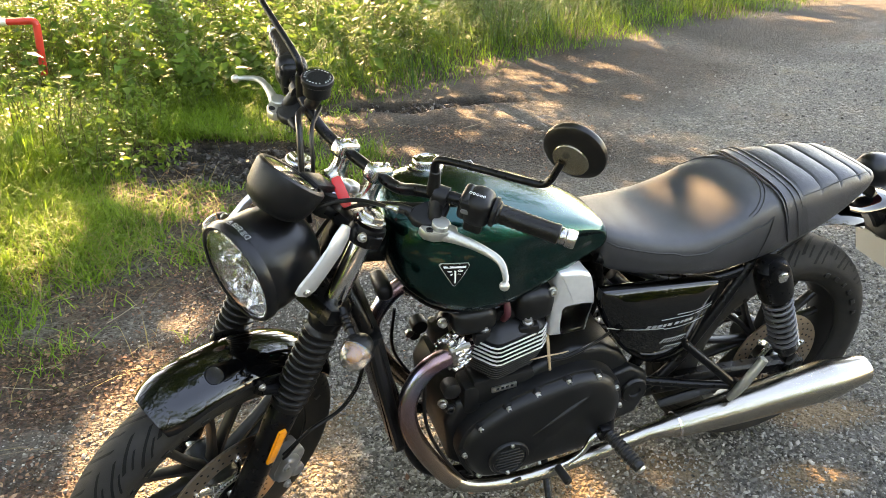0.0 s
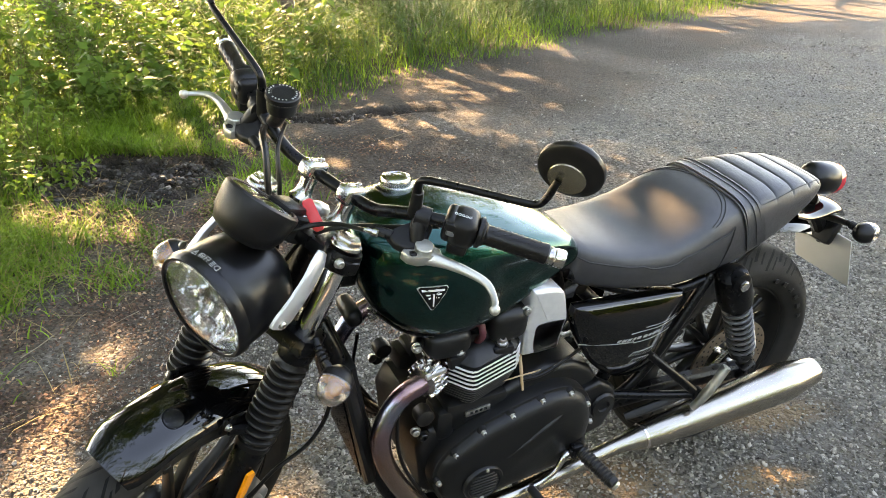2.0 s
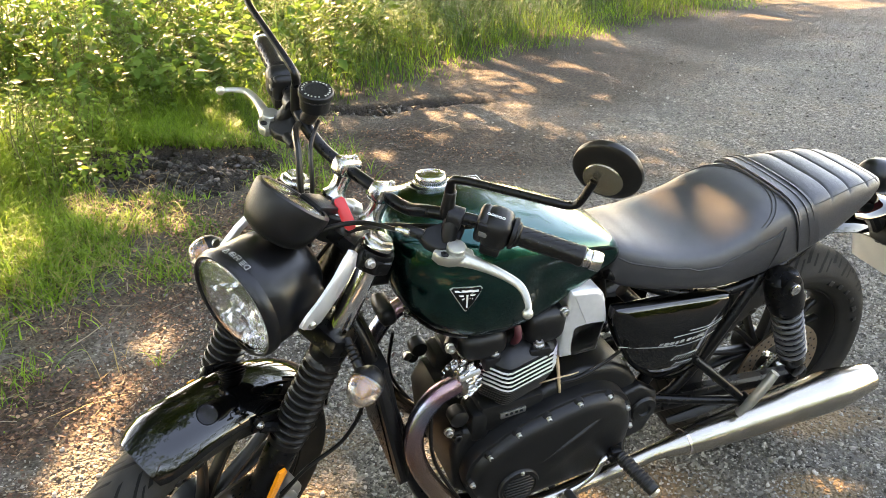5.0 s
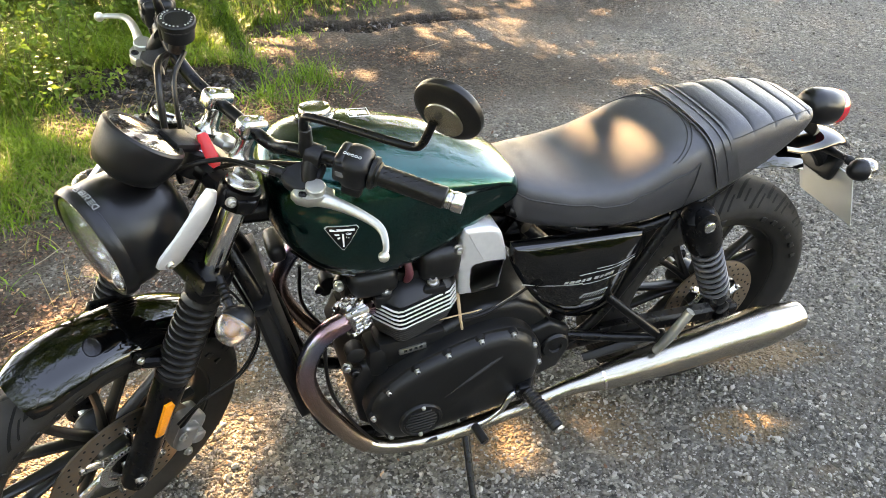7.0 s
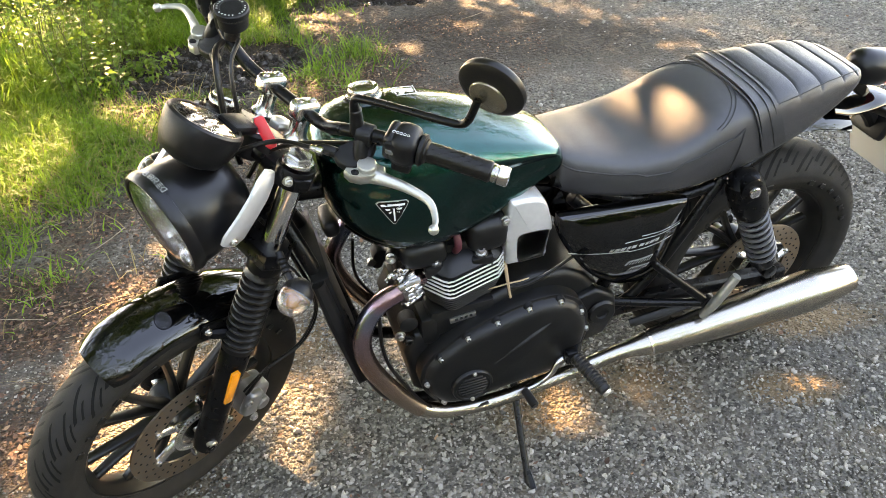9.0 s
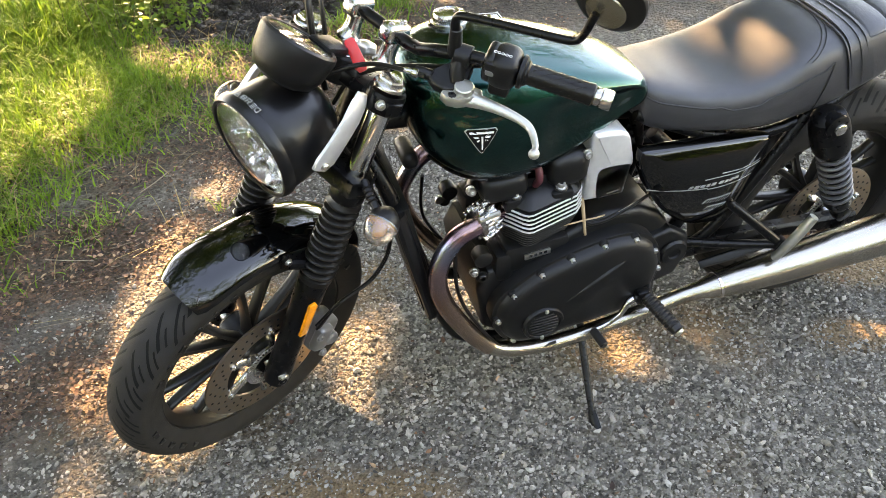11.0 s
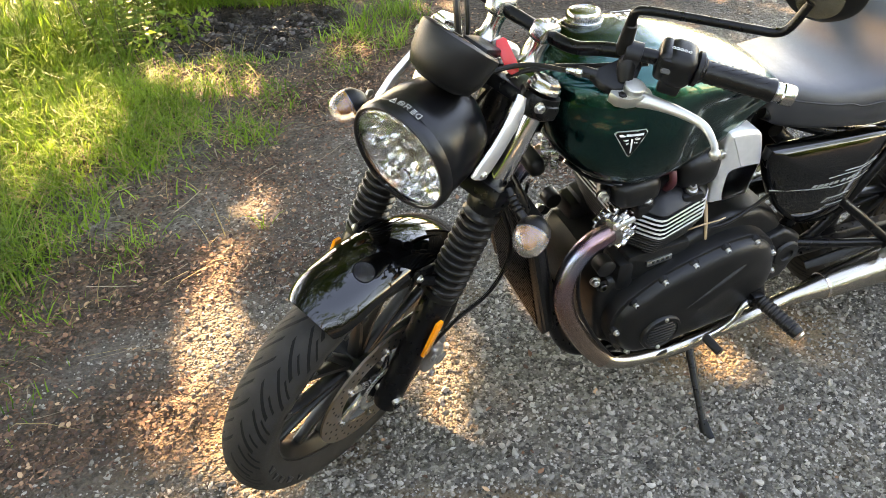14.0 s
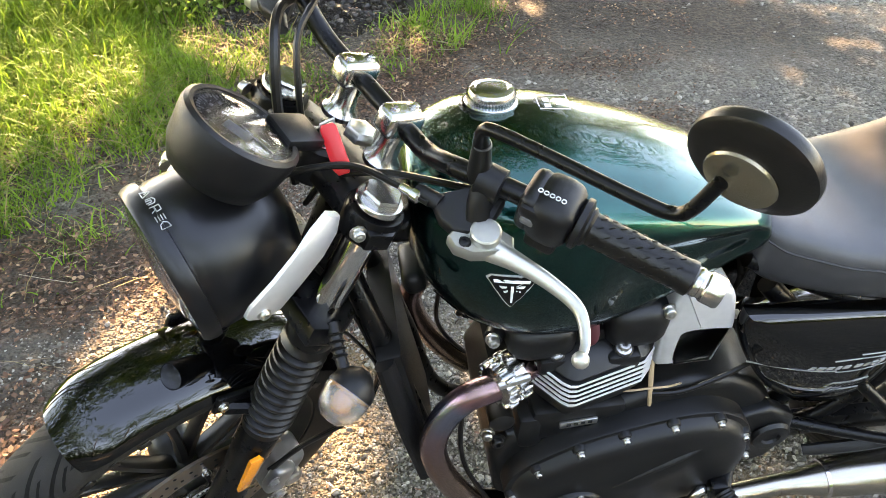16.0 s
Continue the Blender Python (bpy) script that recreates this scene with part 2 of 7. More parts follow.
def box(bm, centre, size, bevel=0.004, turn=None, segs=2):
    """A block with rounded edges; turn: a 3x3 matrix."""
    t = bmesh.new()
    bmesh.ops.create_cube(t, size=1.0)
    bmesh.ops.scale(t, vec=size, verts=t.verts)
    if bevel:
        bmesh.ops.bevel(t, geom=t.edges[:], offset=min(bevel, min(size) * 0.45), segments=segs, profile=0.5, affect="EDGES")
    m = Matrix.Translation(centre) @ (turn.to_4x4() if turn else Matrix())
    t.transform(m)
    return merge(bm, t)


def merge(bm, other):
    me = bpy.data.meshes.new("x")
    other.to_mesh(me)
    other.free()
    bm.from_mesh(me)
    bpy.data.meshes.remove(me)
    return bm


def slab(bm, outline, y0, y1, bevel=0.004, segs=2, smooth=0):
    """A plate: an outline in the x-z plane, thick from y0 to y1, with rounded edges."""
    pts = [(p[0], p[1], 0) for p in outline]
    if smooth:
        ring = catmull(pts + [pts[0]], smooth)[:-1]
        pts = ring
    t = bmesh.new()
    f = t.faces.new([t.verts.new((p[0], y0, p[1])) for p in pts])
    bmesh.ops.recalc_face_normals(t, faces=[f])
    g = bmesh.ops.extrude_face_region(t, geom=[f])
    bmesh.ops.translate(t, vec=(0, y1 - y0, 0), verts=[v for v in g["geom"] if isinstance(v, bmesh.types.BMVert)])
    bmesh.ops.recalc_face_normals(t, faces=t.faces)
    if bevel:
        rim = [e for e in t.edges if abs(e.verts[0].co.y - e.verts[1].co.y) < 1e-6]
        bmesh.ops.bevel(t, geom=rim, offset=bevel, segments=segs, profile=0.5, affect="EDGES")
    return merge(bm, t)


def part(name, bm, material, parent, label="", angle=38, m=None):
    """Links a bmesh as one mesh object under a thing or a part."""
    if m is not None:
        bm.transform(m)
    bmesh.ops.recalc_face_normals(bm, faces=bm.faces)
    me = bpy.data.meshes.new(name)
    bm.to_mesh(me)
    bm.free()
    me.materials.append(material)
    me.polygons.foreach_set("use_smooth", [True] * len(me.polygons))
    me.set_sharp_from_angle(angle=radians(angle))
    ob = new(name, me)
    if parent is not None:
        ob.parent = parent
    if label:
        ob["label"] = label
    return ob


def bolt(bm, at, axis, r=0.006, h=0.006):
    """A socket-head bolt with a washer."""
    lathe(bm, [(r * 1.35, 0), (r * 1.35, h * 0.25), (r, h * 0.27), (r, h * 0.85), (r * 0.85, h), (r * 0.5, h), (r * 0.45, h * 0.5)], at, axis, 10)
    return bm


def text_mesh(body, size, depth, m):
    """Lettering as a bmesh, laid by the matrix m (x along the line, y up)."""
    cu = bpy.data.curves.new("t", "FONT")
    cu.body, cu.size, cu.extrude = body, size, depth
    cu.align_x, cu.align_y = "CENTER", "CENTER"
    ob = bpy.data.objects.new("t", cu)
    me = bpy.data.meshes.new_from_object(ob)
    bm = bmesh.new()
    bm.from_mesh(me)
    bm.transform(m)
    bpy.data.objects.remove(ob)
    bpy.data.curves.remove(cu)
    bpy.data.meshes.remove(me)
    return bm


def axes(x, y, at):
    """A matrix with the given x and y directions at a place."""
    x = Vector(x).normalized()
    z = x.cross(Vector(y)).normalized()
    y = z.cross(x)
    return Matrix((x, y, z)).transposed().to_4x4() if at is None else Matrix.Translation(at) @ Matrix((x, y, z)).transposed().to_4x4()


# ---- the motorcycle: x to its rear, y to its right, z up, before it leans on its side stand ----
BIKE = pose(-0.5245, 1.4722, -0.006, 0, 0, 18.97) @ pose(0, 0, 0, 8.06, 0, 0)
WB, R_FRONT, R_REAR = 1.447, 0.3185, 0.321
RAKE = radians(25.1)
AXIS = Vector((math.sin(RAKE), 0, math.cos(RAKE)))
STEER = Matrix.Translation((-0.102, 0, 0)) @ Matrix.Rotation(radians(31.13), 4, AXIS) @ Matrix.Translation((0.102, 0, 0))
MIRROR = Matrix.Diagonal((1, -1, 1, 1))
B = bmesh.new

bike = new("motorcycle")
bike.matrix_world = BIKE
tagged(bike, "dark green and black motorcycle leaning on its side stand", "motorcycle")


def both(name, make, mat, parent, label="", m=None, angle=38):
    """The same part on the left and, mirrored, on the right."""
    for side in (Matrix(), MIRROR):
        bm = make()
        bm.transform(side)
        part(name, bm, mat, parent, label, angle, m)


def tread_material(name, count, sweep, half):
    """Tyre rubber with slanting rain grooves cut into it; the wheel's axle is the object's y axis."""
    m = bpy.data.materials.new(name)
    m.use_nodes = True
    nt = m.node_tree
    b = nt.nodes["Principled BSDF"]

    def math_node(op, a, c=None, d=None):
        n = nt.nodes.new("ShaderNodeMath")
        n.operation = op
        for i, v in enumerate((a, c, d)):
            if v is None:
                continue
            if isinstance(v, (int, float)):
                n.inputs[i].default_value = v
            else:
                nt.links.new(v, n.inputs[i])
        return n.outputs[0]

    tc = nt.nodes.new("ShaderNodeTexCoord")
    sep = nt.nodes.new("ShaderNodeSeparateXYZ")
    nt.links.new(tc.outputs["Object"], sep.inputs[0])
    x, y, z = sep.outputs
    turn = math_node("DIVIDE", math_node("ARCTAN2", z, x), 2 * math.pi)
    side = math_node("ABSOLUTE", y)
    lane = math_node("DIVIDE", side, half)
    groove = None
    for shift, lo, hi, wide, bend in ((0.0, 0.05, 0.74, 0.125, 0.85), (0.5, 0.26, 0.96, 0.105, 1.15), (0.22, 0.48, 0.82, 0.075, 0.9), (0.76, 0.62, 0.95, 0.07, 1.0)):
        flip = math_node("MULTIPLY", math_node("GREATER_THAN", y, 0.0), 0.5)
        phase = math_node("ADD", math_node("MULTIPLY", turn, float(count)), math_node("ADD", flip, math_node("MULTIPLY", math_node("POWER", lane, bend), sweep)))
        saw = math_node("FRACT", math_node("ADD", phase, shift + 20.0))
        line = math_node("LESS_THAN", saw, wide)
        band = math_node("MULTIPLY", math_node("GREATER_THAN", lane, lo), math_node("LESS_THAN", lane, hi))
        g = math_node("MULTIPLY", line, band)
        groove = g if groove is None else math_node("MAXIMUM", groove, g)
    rad = math_node("SQRT", math_node("ADD", math_node("MULTIPLY", x, x), math_node("MULTIPLY", z, z)))
    groove = math_node("MULTIPLY", groove, math_node("GREATER_THAN", rad, 0.272))
    noi = nt.nodes.new("ShaderNodeTexNoise")
    noi.inputs["Scale"].default_value, noi.inputs["Detail"].default_value = 22, 8
    nt.links.new(tc.outputs["Object"], noi.inputs["Vector"])
    dust = nt.nodes.new("ShaderNodeMix")
    dust.data_type = "RGBA"
    dust.inputs["A"].default_value, dust.inputs["B"].default_value = (0.011, 0.0107, 0.0104, 1), (0.034, 0.031, 0.027, 1)
    nt.links.new(noi.outputs["Fac"], dust.inputs["Factor"])
    col = nt.nodes.new("ShaderNodeMix")
    col.data_type = "RGBA"
    nt.links.new(groove, col.inputs["Factor"])
    nt.links.new(dust.outputs["Result"], col.inputs["A"])
    col.inputs["B"].default_value = (0.0025, 0.0025, 0.0025, 1)
    nt.links.new(col.outputs["Result"], b.inputs["Base Color"])
    b.inputs["Roughness"].default_value = 0.7
    b.inputs["Specular IOR Level"].default_value = 0.16
    fine = nt.nodes.new("ShaderNodeTexNoise")
    fine.inputs["Scale"].default_value = 420
    nt.links.new(tc.outputs["Object"], fine.inputs["Vector"])
    hgt = math_node("SUBTRACT", math_node("MULTIPLY", fine.outputs["Fac"], 0.12), groove)
    bp = nt.nodes.new("ShaderNodeBump")
    bp.inputs["Strength"].default_value, bp.inputs["Distance"].default_value = 0.9, 0.004
    nt.links.new(hgt, bp.inputs["Height"])
    nt.links.new(bp.outputs["Normal"], b.inputs["Normal"])
    return m


def wheel(name, r, width, rim_r, at, disc_y, disc_r, label, count):
    """A cast wheel: tyre, rim, hub, seven forked spokes, drilled disc."""
    hub = new(name)
    hub.parent = bike
    hub.matrix_basis = at
    hub["label"] = label
    h = width / 2
    prof = []
    for k in range(-8, 9):
        a = k / 8
        y = a * h
        crown = r - (h * 1.12 - math.sqrt((h * 1.12) ** 2 - y * y)) * 1.0
        prof.append((crown, y))
    side = prof[-1][0]
    prof += [(side - 0.008, h * 1.0), (side - 0.02, h * 0.99), ((side + rim_r) / 2, h * 0.95), (rim_r + 0.010, h * 0.84), (rim_r + 0.004, h * 0.78), (rim_r - 0.004, h * 0.70), (rim_r - 0.004, -h * 0.70), (rim_r + 0.004, -h * 0.78), (rim_r + 0.010, -h * 0.84), ((side + rim_r) / 2, -h * 0.95), (side - 0.02, -h * 0.99), (side - 0.008, -h)]
    bm = lathe(B(), prof, (0, 0, 0), (0, 1, 0), 96, closed=True)
    part("tyre", bm, tread_material(name + "_tread", count, -1.0, h), hub, "dusty black tyre with slanting rain grooves", 60)
    ring_r = (side + rim_r) / 2 + 0.004
    for k in range(22):
        if k in (6, 7, 14, 15, 16):
            continue
        a = radians(20 + 9.5 * k)
        up = Vector((math.cos(a), 0, math.sin(a)))
        t = Matrix((Vector((-math.sin(a), 0, math.cos(a))), Vector((0, 1, 0)), up)).transposed()
        part("sidewall_letter", box(B(), up * ring_r + Vector((0, -h * 0.955, 0)), (0.018 if k % 3 else 0.011, 0.0090, 0.013), 0.001, t, 1), M_RUBBER, hub)
    rw = h * 0.62
    rp = [(rim_r + 0.009, -rw), (rim_r + 0.009, -rw + 0.006), (rim_r - 0.002, -rw + 0.010), (rim_r - 0.014, -rw * 0.4), (rim_r - 0.016, 0), (rim_r - 0.014, rw * 0.4), (rim_r - 0.002, rw - 0.010), (rim_r + 0.009, rw - 0.006), (rim_r + 0.009, rw), (rim_r - 0.008, rw), (rim_r - 0.022, rw * 0.5), (rim_r - 0.026, 0), (rim_r - 0.022, -rw * 0.5), (rim_r - 0.008, -rw)]
    part("rim", lathe(B(), rp, (0, 0, 0), (0, 1, 0), 80, closed=True), M_RIM, hub)
    part("hub", lathe(B(), [(0.018, -0.062), (0.030, -0.060), (0.040, -0.05), (0.042, -0.03), (0.034, -0.015), (0.034, 0.015), (0.042, 0.03), (0.040, 0.05), (0.030, 0.06), (0.018, 0.062)], (0, 0, 0), (0, 1, 0), 28), M_RIM, hub)
    for k in range(7):
        for fork in (-1, 1):
            bm = B()
            a0 = 2 * math.pi * (k + 0.5) / 7 + fork * 0.10
            a1 = 2 * math.pi * (k + 0.5) / 7 + fork * 0.19
            rings = []
            for s in range(5):
                f = s / 4
                a = a0 + (a1 - a0) * f
                rad = 0.030 + (rim_r - 0.050) * f
                d, t = Vector((math.cos(a), 0, math.sin(a))), Vector((-math.sin(a), 0, math.cos(a)))
                wd, dp = 0.0095 - 0.0025 * math.sin(math.pi * f) , 0.015 - 0.005 * f
                ring = [(-wd * .6, -dp), (wd * .6, -dp), (wd, -dp * .6), (wd, dp * .6), (wd * .6, dp), (-wd * .6, dp), (-wd, dp * .6), (-wd, -dp * .6)]
                rings.append([d * rad + t * u + Vector((0, 1, 0)) * v for u, v in ring])
            part("spoke", loft(bm, rings), M_RIM, hub)
    # drilled brake disc on its carrier
    seg = 84
    s = 1 if disc_y > 0 else -1
    bm = B()
    rin, rout, th = disc_r * 0.66, disc_r, 0.005
    holes = 42
    rings = []
    for rr, yy in ((rin, 0), (rout, 0), (rout, th), (rin, th)):
        rings.append([Vector((rr * math.cos(2 * math.pi * i / seg), disc_y + yy, rr * math.sin(2 * math.pi * i / seg))) for i in range(seg)])
    loft(bm, rings, closed=True)
    disc = part("brake_disc", bm, M_DISC, hub, "drilled steel brake disc with a rust tint")
    bm = B()
    for i in range(holes):
        a = 2 * math.pi * i / holes
        for row, rr in enumerate((0.72, 0.79, 0.86, 0.93)):
            if (i + row) % 2:
                continue
            q = Vector((disc_r * rr * math.cos(a + row * 0.02), disc_y - 0.0006, disc_r * rr * math.sin(a + row * 0.02)))
            lathe(bm, [(0.0029, 0), (0.0029, th + 0.0012)], q, (0, 1, 0), 8)
    part("vent_hole", bm, M_GROOVE, disc)
    bm = B()
    for k in range(6):
        a = 2 * math.pi * k / 6
        tube(bm, [(0.03 * math.cos(a), disc_y + 0.002, 0.03 * math.sin(a)), (disc_r * 0.48 * math.cos(a + 0.18), disc_y + 0.001, disc_r * 0.48 * math.sin(a + 0.18)), (disc_r * 0.68 * math.cos(a + 0.3), disc_y + 0.002, disc_r * 0.68 * math.sin(a + 0.3))], [0.012, 0.009, 0.010], 8, 4, 0.5)
        bolt(bm, (disc_r * 0.68 * math.cos(a + 0.3), disc_y + (0.004 if s > 0 else 0), disc_r * 0.68 * math.sin(a + 0.3)), (0, s, 0), 0.006, 0.006)
    lathe(bm, [(0.030, -0.006), (0.044, -0.004), (0.044, 0.006), (0.030, 0.008)], (0, disc_y, 0), (0, 1, 0), 28)
    part("disc_carrier", bm, M_ALU, hub)
    # sensor ring with fine slots
    bm = B()
    for i in range(44):
        a = 2 * math.pi * i / 44
        c = Vector((0.052 * math.cos(a), disc_y + s * 0.010, 0.052 * math.sin(a)))
        box(bm, c, (0.010, 0.0015, 0.0035), 0, Matrix.Rotation(-a, 3, "Y"))
    lathe(bm, [(0.057, 0), (0.060, 0), (0.060, 0.0015), (0.057, 0.0015)], (0, disc_y + s * 0.010, 0), (0, 1, 0), 44, closed=True)
    lathe(bm, [(0.043, 0), (0.047, 0), (0.047, 0.0015), (0.043, 0.0015)], (0, disc_y + s * 0.010, 0), (0, 1, 0), 44, closed=True)
    part("sensor_ring", bm, M_BOLT, hub)
    part("axle", rod(B(), (0, -0.135, 0), (0, 0.135, 0), 0.011, seg=12), M_BOLT, hub)
    return hub


wheel("front_wheel", R_FRONT, 0.104, 0.236, STEER @ Matrix.Translation((0, 0, R_FRONT)), -0.072, 0.155, "black cast front wheel, steered aside", 22)
wheel("rear_wheel", R_REAR, 0.152, 0.222, Matrix.Translation((WB, 0, R_REAR)), -0.080, 0.128, "black cast rear wheel with a wide tyre", 20)


# -- front fork, in the steered frame --
def fork_at(z, y=-0.102, ahead=0.0):
    """A point on the left fork leg at a height; ahead: metres square to the leg, to the front."""
    return Vector((0.309 + (z - 0.954) * math.tan(RAKE), y, z)) + Vector((-math.cos(RAKE), 0, math.sin(RAKE))) * ahead


FORK = (fork_at(1.0) - fork_at(0.9)).normalized()


def fork_lathe(prof, z, seg=28, y=-0.102):
    return lambda: lathe(B(), prof, fork_at(z, y), FORK, seg)


both("fork_tube", fork_lathe([(0.0200, 0), (0.0205, 0.001), (0.0205, 0.21), (0.0200, 0.211)], 0.75), M_CHROME, bike, "polished fork tube", STEER)
both("fork_cap", fork_lathe([(0.0265, 0), (0.0282, 0.002), (0.0282, 0.006), (0.0265, 0.0085), (0.0225, 0.0090), (0.0100, 0.0092)], 0.949, 36), M_ALU, bike, "silver fork cap", STEER)
both("fork_cap_nut", fork_lathe([(0.0235, 0.007), (0.0235, 0.0155), (0.0215, 0.0185), (0.004, 0.0190)], 0.949, 6), M_ALU, bike, "wide silver hexagon", STEER, 25)
both("fork_clamp", fork_lathe([(0.028, -0.010), (0.0335, -0.006), (0.0345, 0.022), (0.0325, 0.0285), (0.0270, 0.0290)], 0.920), M_SATIN, bike, "", STEER)
rib = [(0.024, -0.006), (0.033, -0.004), (0.034, 0.008)]
for k in range(11):
    rib += [(0.0275 - 0.0002 * k, 0.0115 + k * 0.0165), (0.0275 - 0.0002 * k, 0.0145 + k * 0.0165), (0.0362 - 0.0003 * k, 0.0185 + k * 0.0165), (0.0372 - 0.0003 * k, 0.021 + k * 0.0165), (0.0362 - 0.0003 * k, 0.0235 + k * 0.0165)]
rib += [(0.028, 0.198), (0.029, 0.206), (0.022, 0.208)]
both("fork_gaiter", fork_lathe(rib, 0.560), M_RUBBER, bike, "ribbed black rubber gaiter", STEER)
both("fork_lower", lambda: merge(lathe(B(), [(0.018, -0.030), (0.026, -0.024), (0.029, 0.0), (0.028, 0.05), (0.0285, 0.20), (0.0305, 0.215), (0.0305, 0.300), (0.027, 0.305)], fork_at(0.305), FORK, 28), bolt(B(), (-0.006, -0.131, 0.315), (0, -1, 0), 0.009, 0.006)), M_SATIN, bike, "", STEER)
both("fork_leg_cup", fork_lathe([(0.030, 0), (0.0325, 0.004), (0.034, 0.02), (0.034, 0.034), (0.031, 0.040)], 0.738), M_SATIN, bike, "", STEER)
# yokes
bm = B()
slab(bm, [(-0.135, -0.028), (0.135, -0.028), (0.142, 0.0), (0.125, 0.026), (0.05, 0.055), (-0.05, 0.055), (-0.125, 0.026), (-0.142, 0.0)], -0.012, 0.012, 0.004)
bm.transform(axes((0, 1, 0), (math.cos(RAKE), 0, -math.sin(RAKE)), fork_at(0.928, 0)) @ Matrix(((1, 0, 0, 0), (0, 0, 1, 0), (0, -1, 0, 0), (0, 0, 0, 1))))
part("top_yoke", bm, M_SATIN, bike, "", m=STEER)
bm = B()
slab(bm, [(-0.130, -0.034), (0.130, -0.034), (0.140, 0.0), (0.125, 0.034), (0.05, 0.060), (-0.05, 0.060), (-0.125, 0.034), (-0.140, 0.0)], -0.018, 0.018, 0.005)
bm.transform(axes((0, 1, 0), (math.cos(RAKE), 0, -math.sin(RAKE)), fork_at(0.775, 0)) @ Matrix(((1, 0, 0, 0), (0, 0, 1, 0), (0, -1, 0, 0), (0, 0, 0, 1))))
part("bottom_yoke", bm, M_SATIN, bike, "", m=STEER)
part("steering_head", rod(B(), (0.262, 0, 0.72), (0.338, 0, 0.885), 0.030), M_SATIN, bike)
part("yoke_nut", lathe(B(), [(0.020, 0), (0.020, 0.010), (0.017, 0.014), (0.010, 0.016)], fork_at(0.945, 0) + Vector((0.042, 0, -0.008)), FORK, 6), M_BOLT, bike, "", m=STEER)

# front mudguard with stays
bm = B()
rings = []
for k in range(33):
    a = radians(-19.5 + 81.5 * k / 32)
    end = min(1.0, k / 3, (32 - k) / 3)
    w = 0.070 * (0.80 + 0.20 * math.sqrt(end))
    row = []
    for j in range(15):
        s = -1 + 2 * j / 14
        y = w * math.sin(s * 1.35) / math.sin(1.35)
        r = 0.350 - 0.040 * (1 - math.cos(s * 1.35)) - 0.004 * (1 - end)
        row.append((a, y, r))
    ring = [Vector((math.sin(a) * r, y, R_FRONT + math.cos(a) * r)) for a, y, r in row]
    ring += [Vector((math.sin(a) * (r - 0.0028), y * 0.97, R_FRONT + math.cos(a) * (r - 0.0028))) for a, y, r in reversed(row)]
    rings.append(ring)
part("front_mudguard", loft(bm, rings), M_GLOSS, bike, "gloss black front mudguard reflecting the trees", 50, STEER)
both("mudguard_bracket", lambda: tube(box(B(), (0.108, -0.074, 0.612), (0.080, 0.010, 0.034), 0.004, Matrix.Rotation(radians(25), 3, "Y")), [(0.085, -0.076, 0.612), (0.12, -0.092, 0.60), (0.150, -0.100, 0.60)], 0.011, 8), M_SATIN, bike, "", STEER)
for q in ((0.082, 0.626), (0.132, 0.608)):
    both("mudguard_bolt", lambda: bolt(B(), (q[0], -0.079, q[1]), (0, -1, 0), 0.006, 0.007), M_BOLT, bike, "", STEER)

M_CALIPER = material("grey_caliper_alloy", (0.30, 0.29, 0.28), 0.42, 0.7, 0.15, 60)
# caliper, hose, reflector on the left leg; a plain reflector on the right
bm = B()
box(bm, (0.130, -0.082, 0.318), (0.062, 0.060, 0.085), 0.012, Matrix.Rotation(radians(28), 3, "Y"), 3)
box(bm, (0.118, -0.112, 0.330), (0.040, 0.026, 0.070), 0.010, Matrix.Rotation(radians(28), 3, "Y"), 3)
lathe(bm, [(0.016, 0), (0.018, 0.004), (0.018, 0.016), (0.013, 0.020)], (0.138, -0.108, 0.312), (0, -1, 0), 18)
bolt(bm, (0.105, -0.125, 0.362), (0, -1, 0), 0.008, 0.008)
bolt(bm, (0.108, -0.125, 0.292), (0, -1, 0), 0.008, 0.008)
part("brake_caliper", bm, M_CALIPER, bike, "grey alloy brake caliper", m=STEER)
both("fork_reflector", lambda: slab(B(), [(0.048, 0.452), (0.064, 0.446), (0.099, 0.520), (0.096, 0.530), (0.080, 0.534)], -0.139, -0.131, 0.002), M_AMBER, bike, "amber reflector", STEER)
bm = tube(B(), [(0.115, -0.105, 0.36), (0.160, -0.125, 0.44), (0.250, -0.140, 0.475), (0.300, -0.130, 0.56), (0.285, -0.075, 0.70), (0.25, -0.05, 0.80)], 0.0045, 8, 8)
tube(bm, [(0.105, -0.115, 0.40), (0.165, -0.130, 0.455), (0.240, -0.146, 0.490), (0.292, -0.142, 0.58), (0.262, -0.120, 0.70), (0.225, -0.118, 0.77)], 0.0028, 6, 8)
part("brake_hose", bm, M_RUBBER, bike, "", m=STEER)

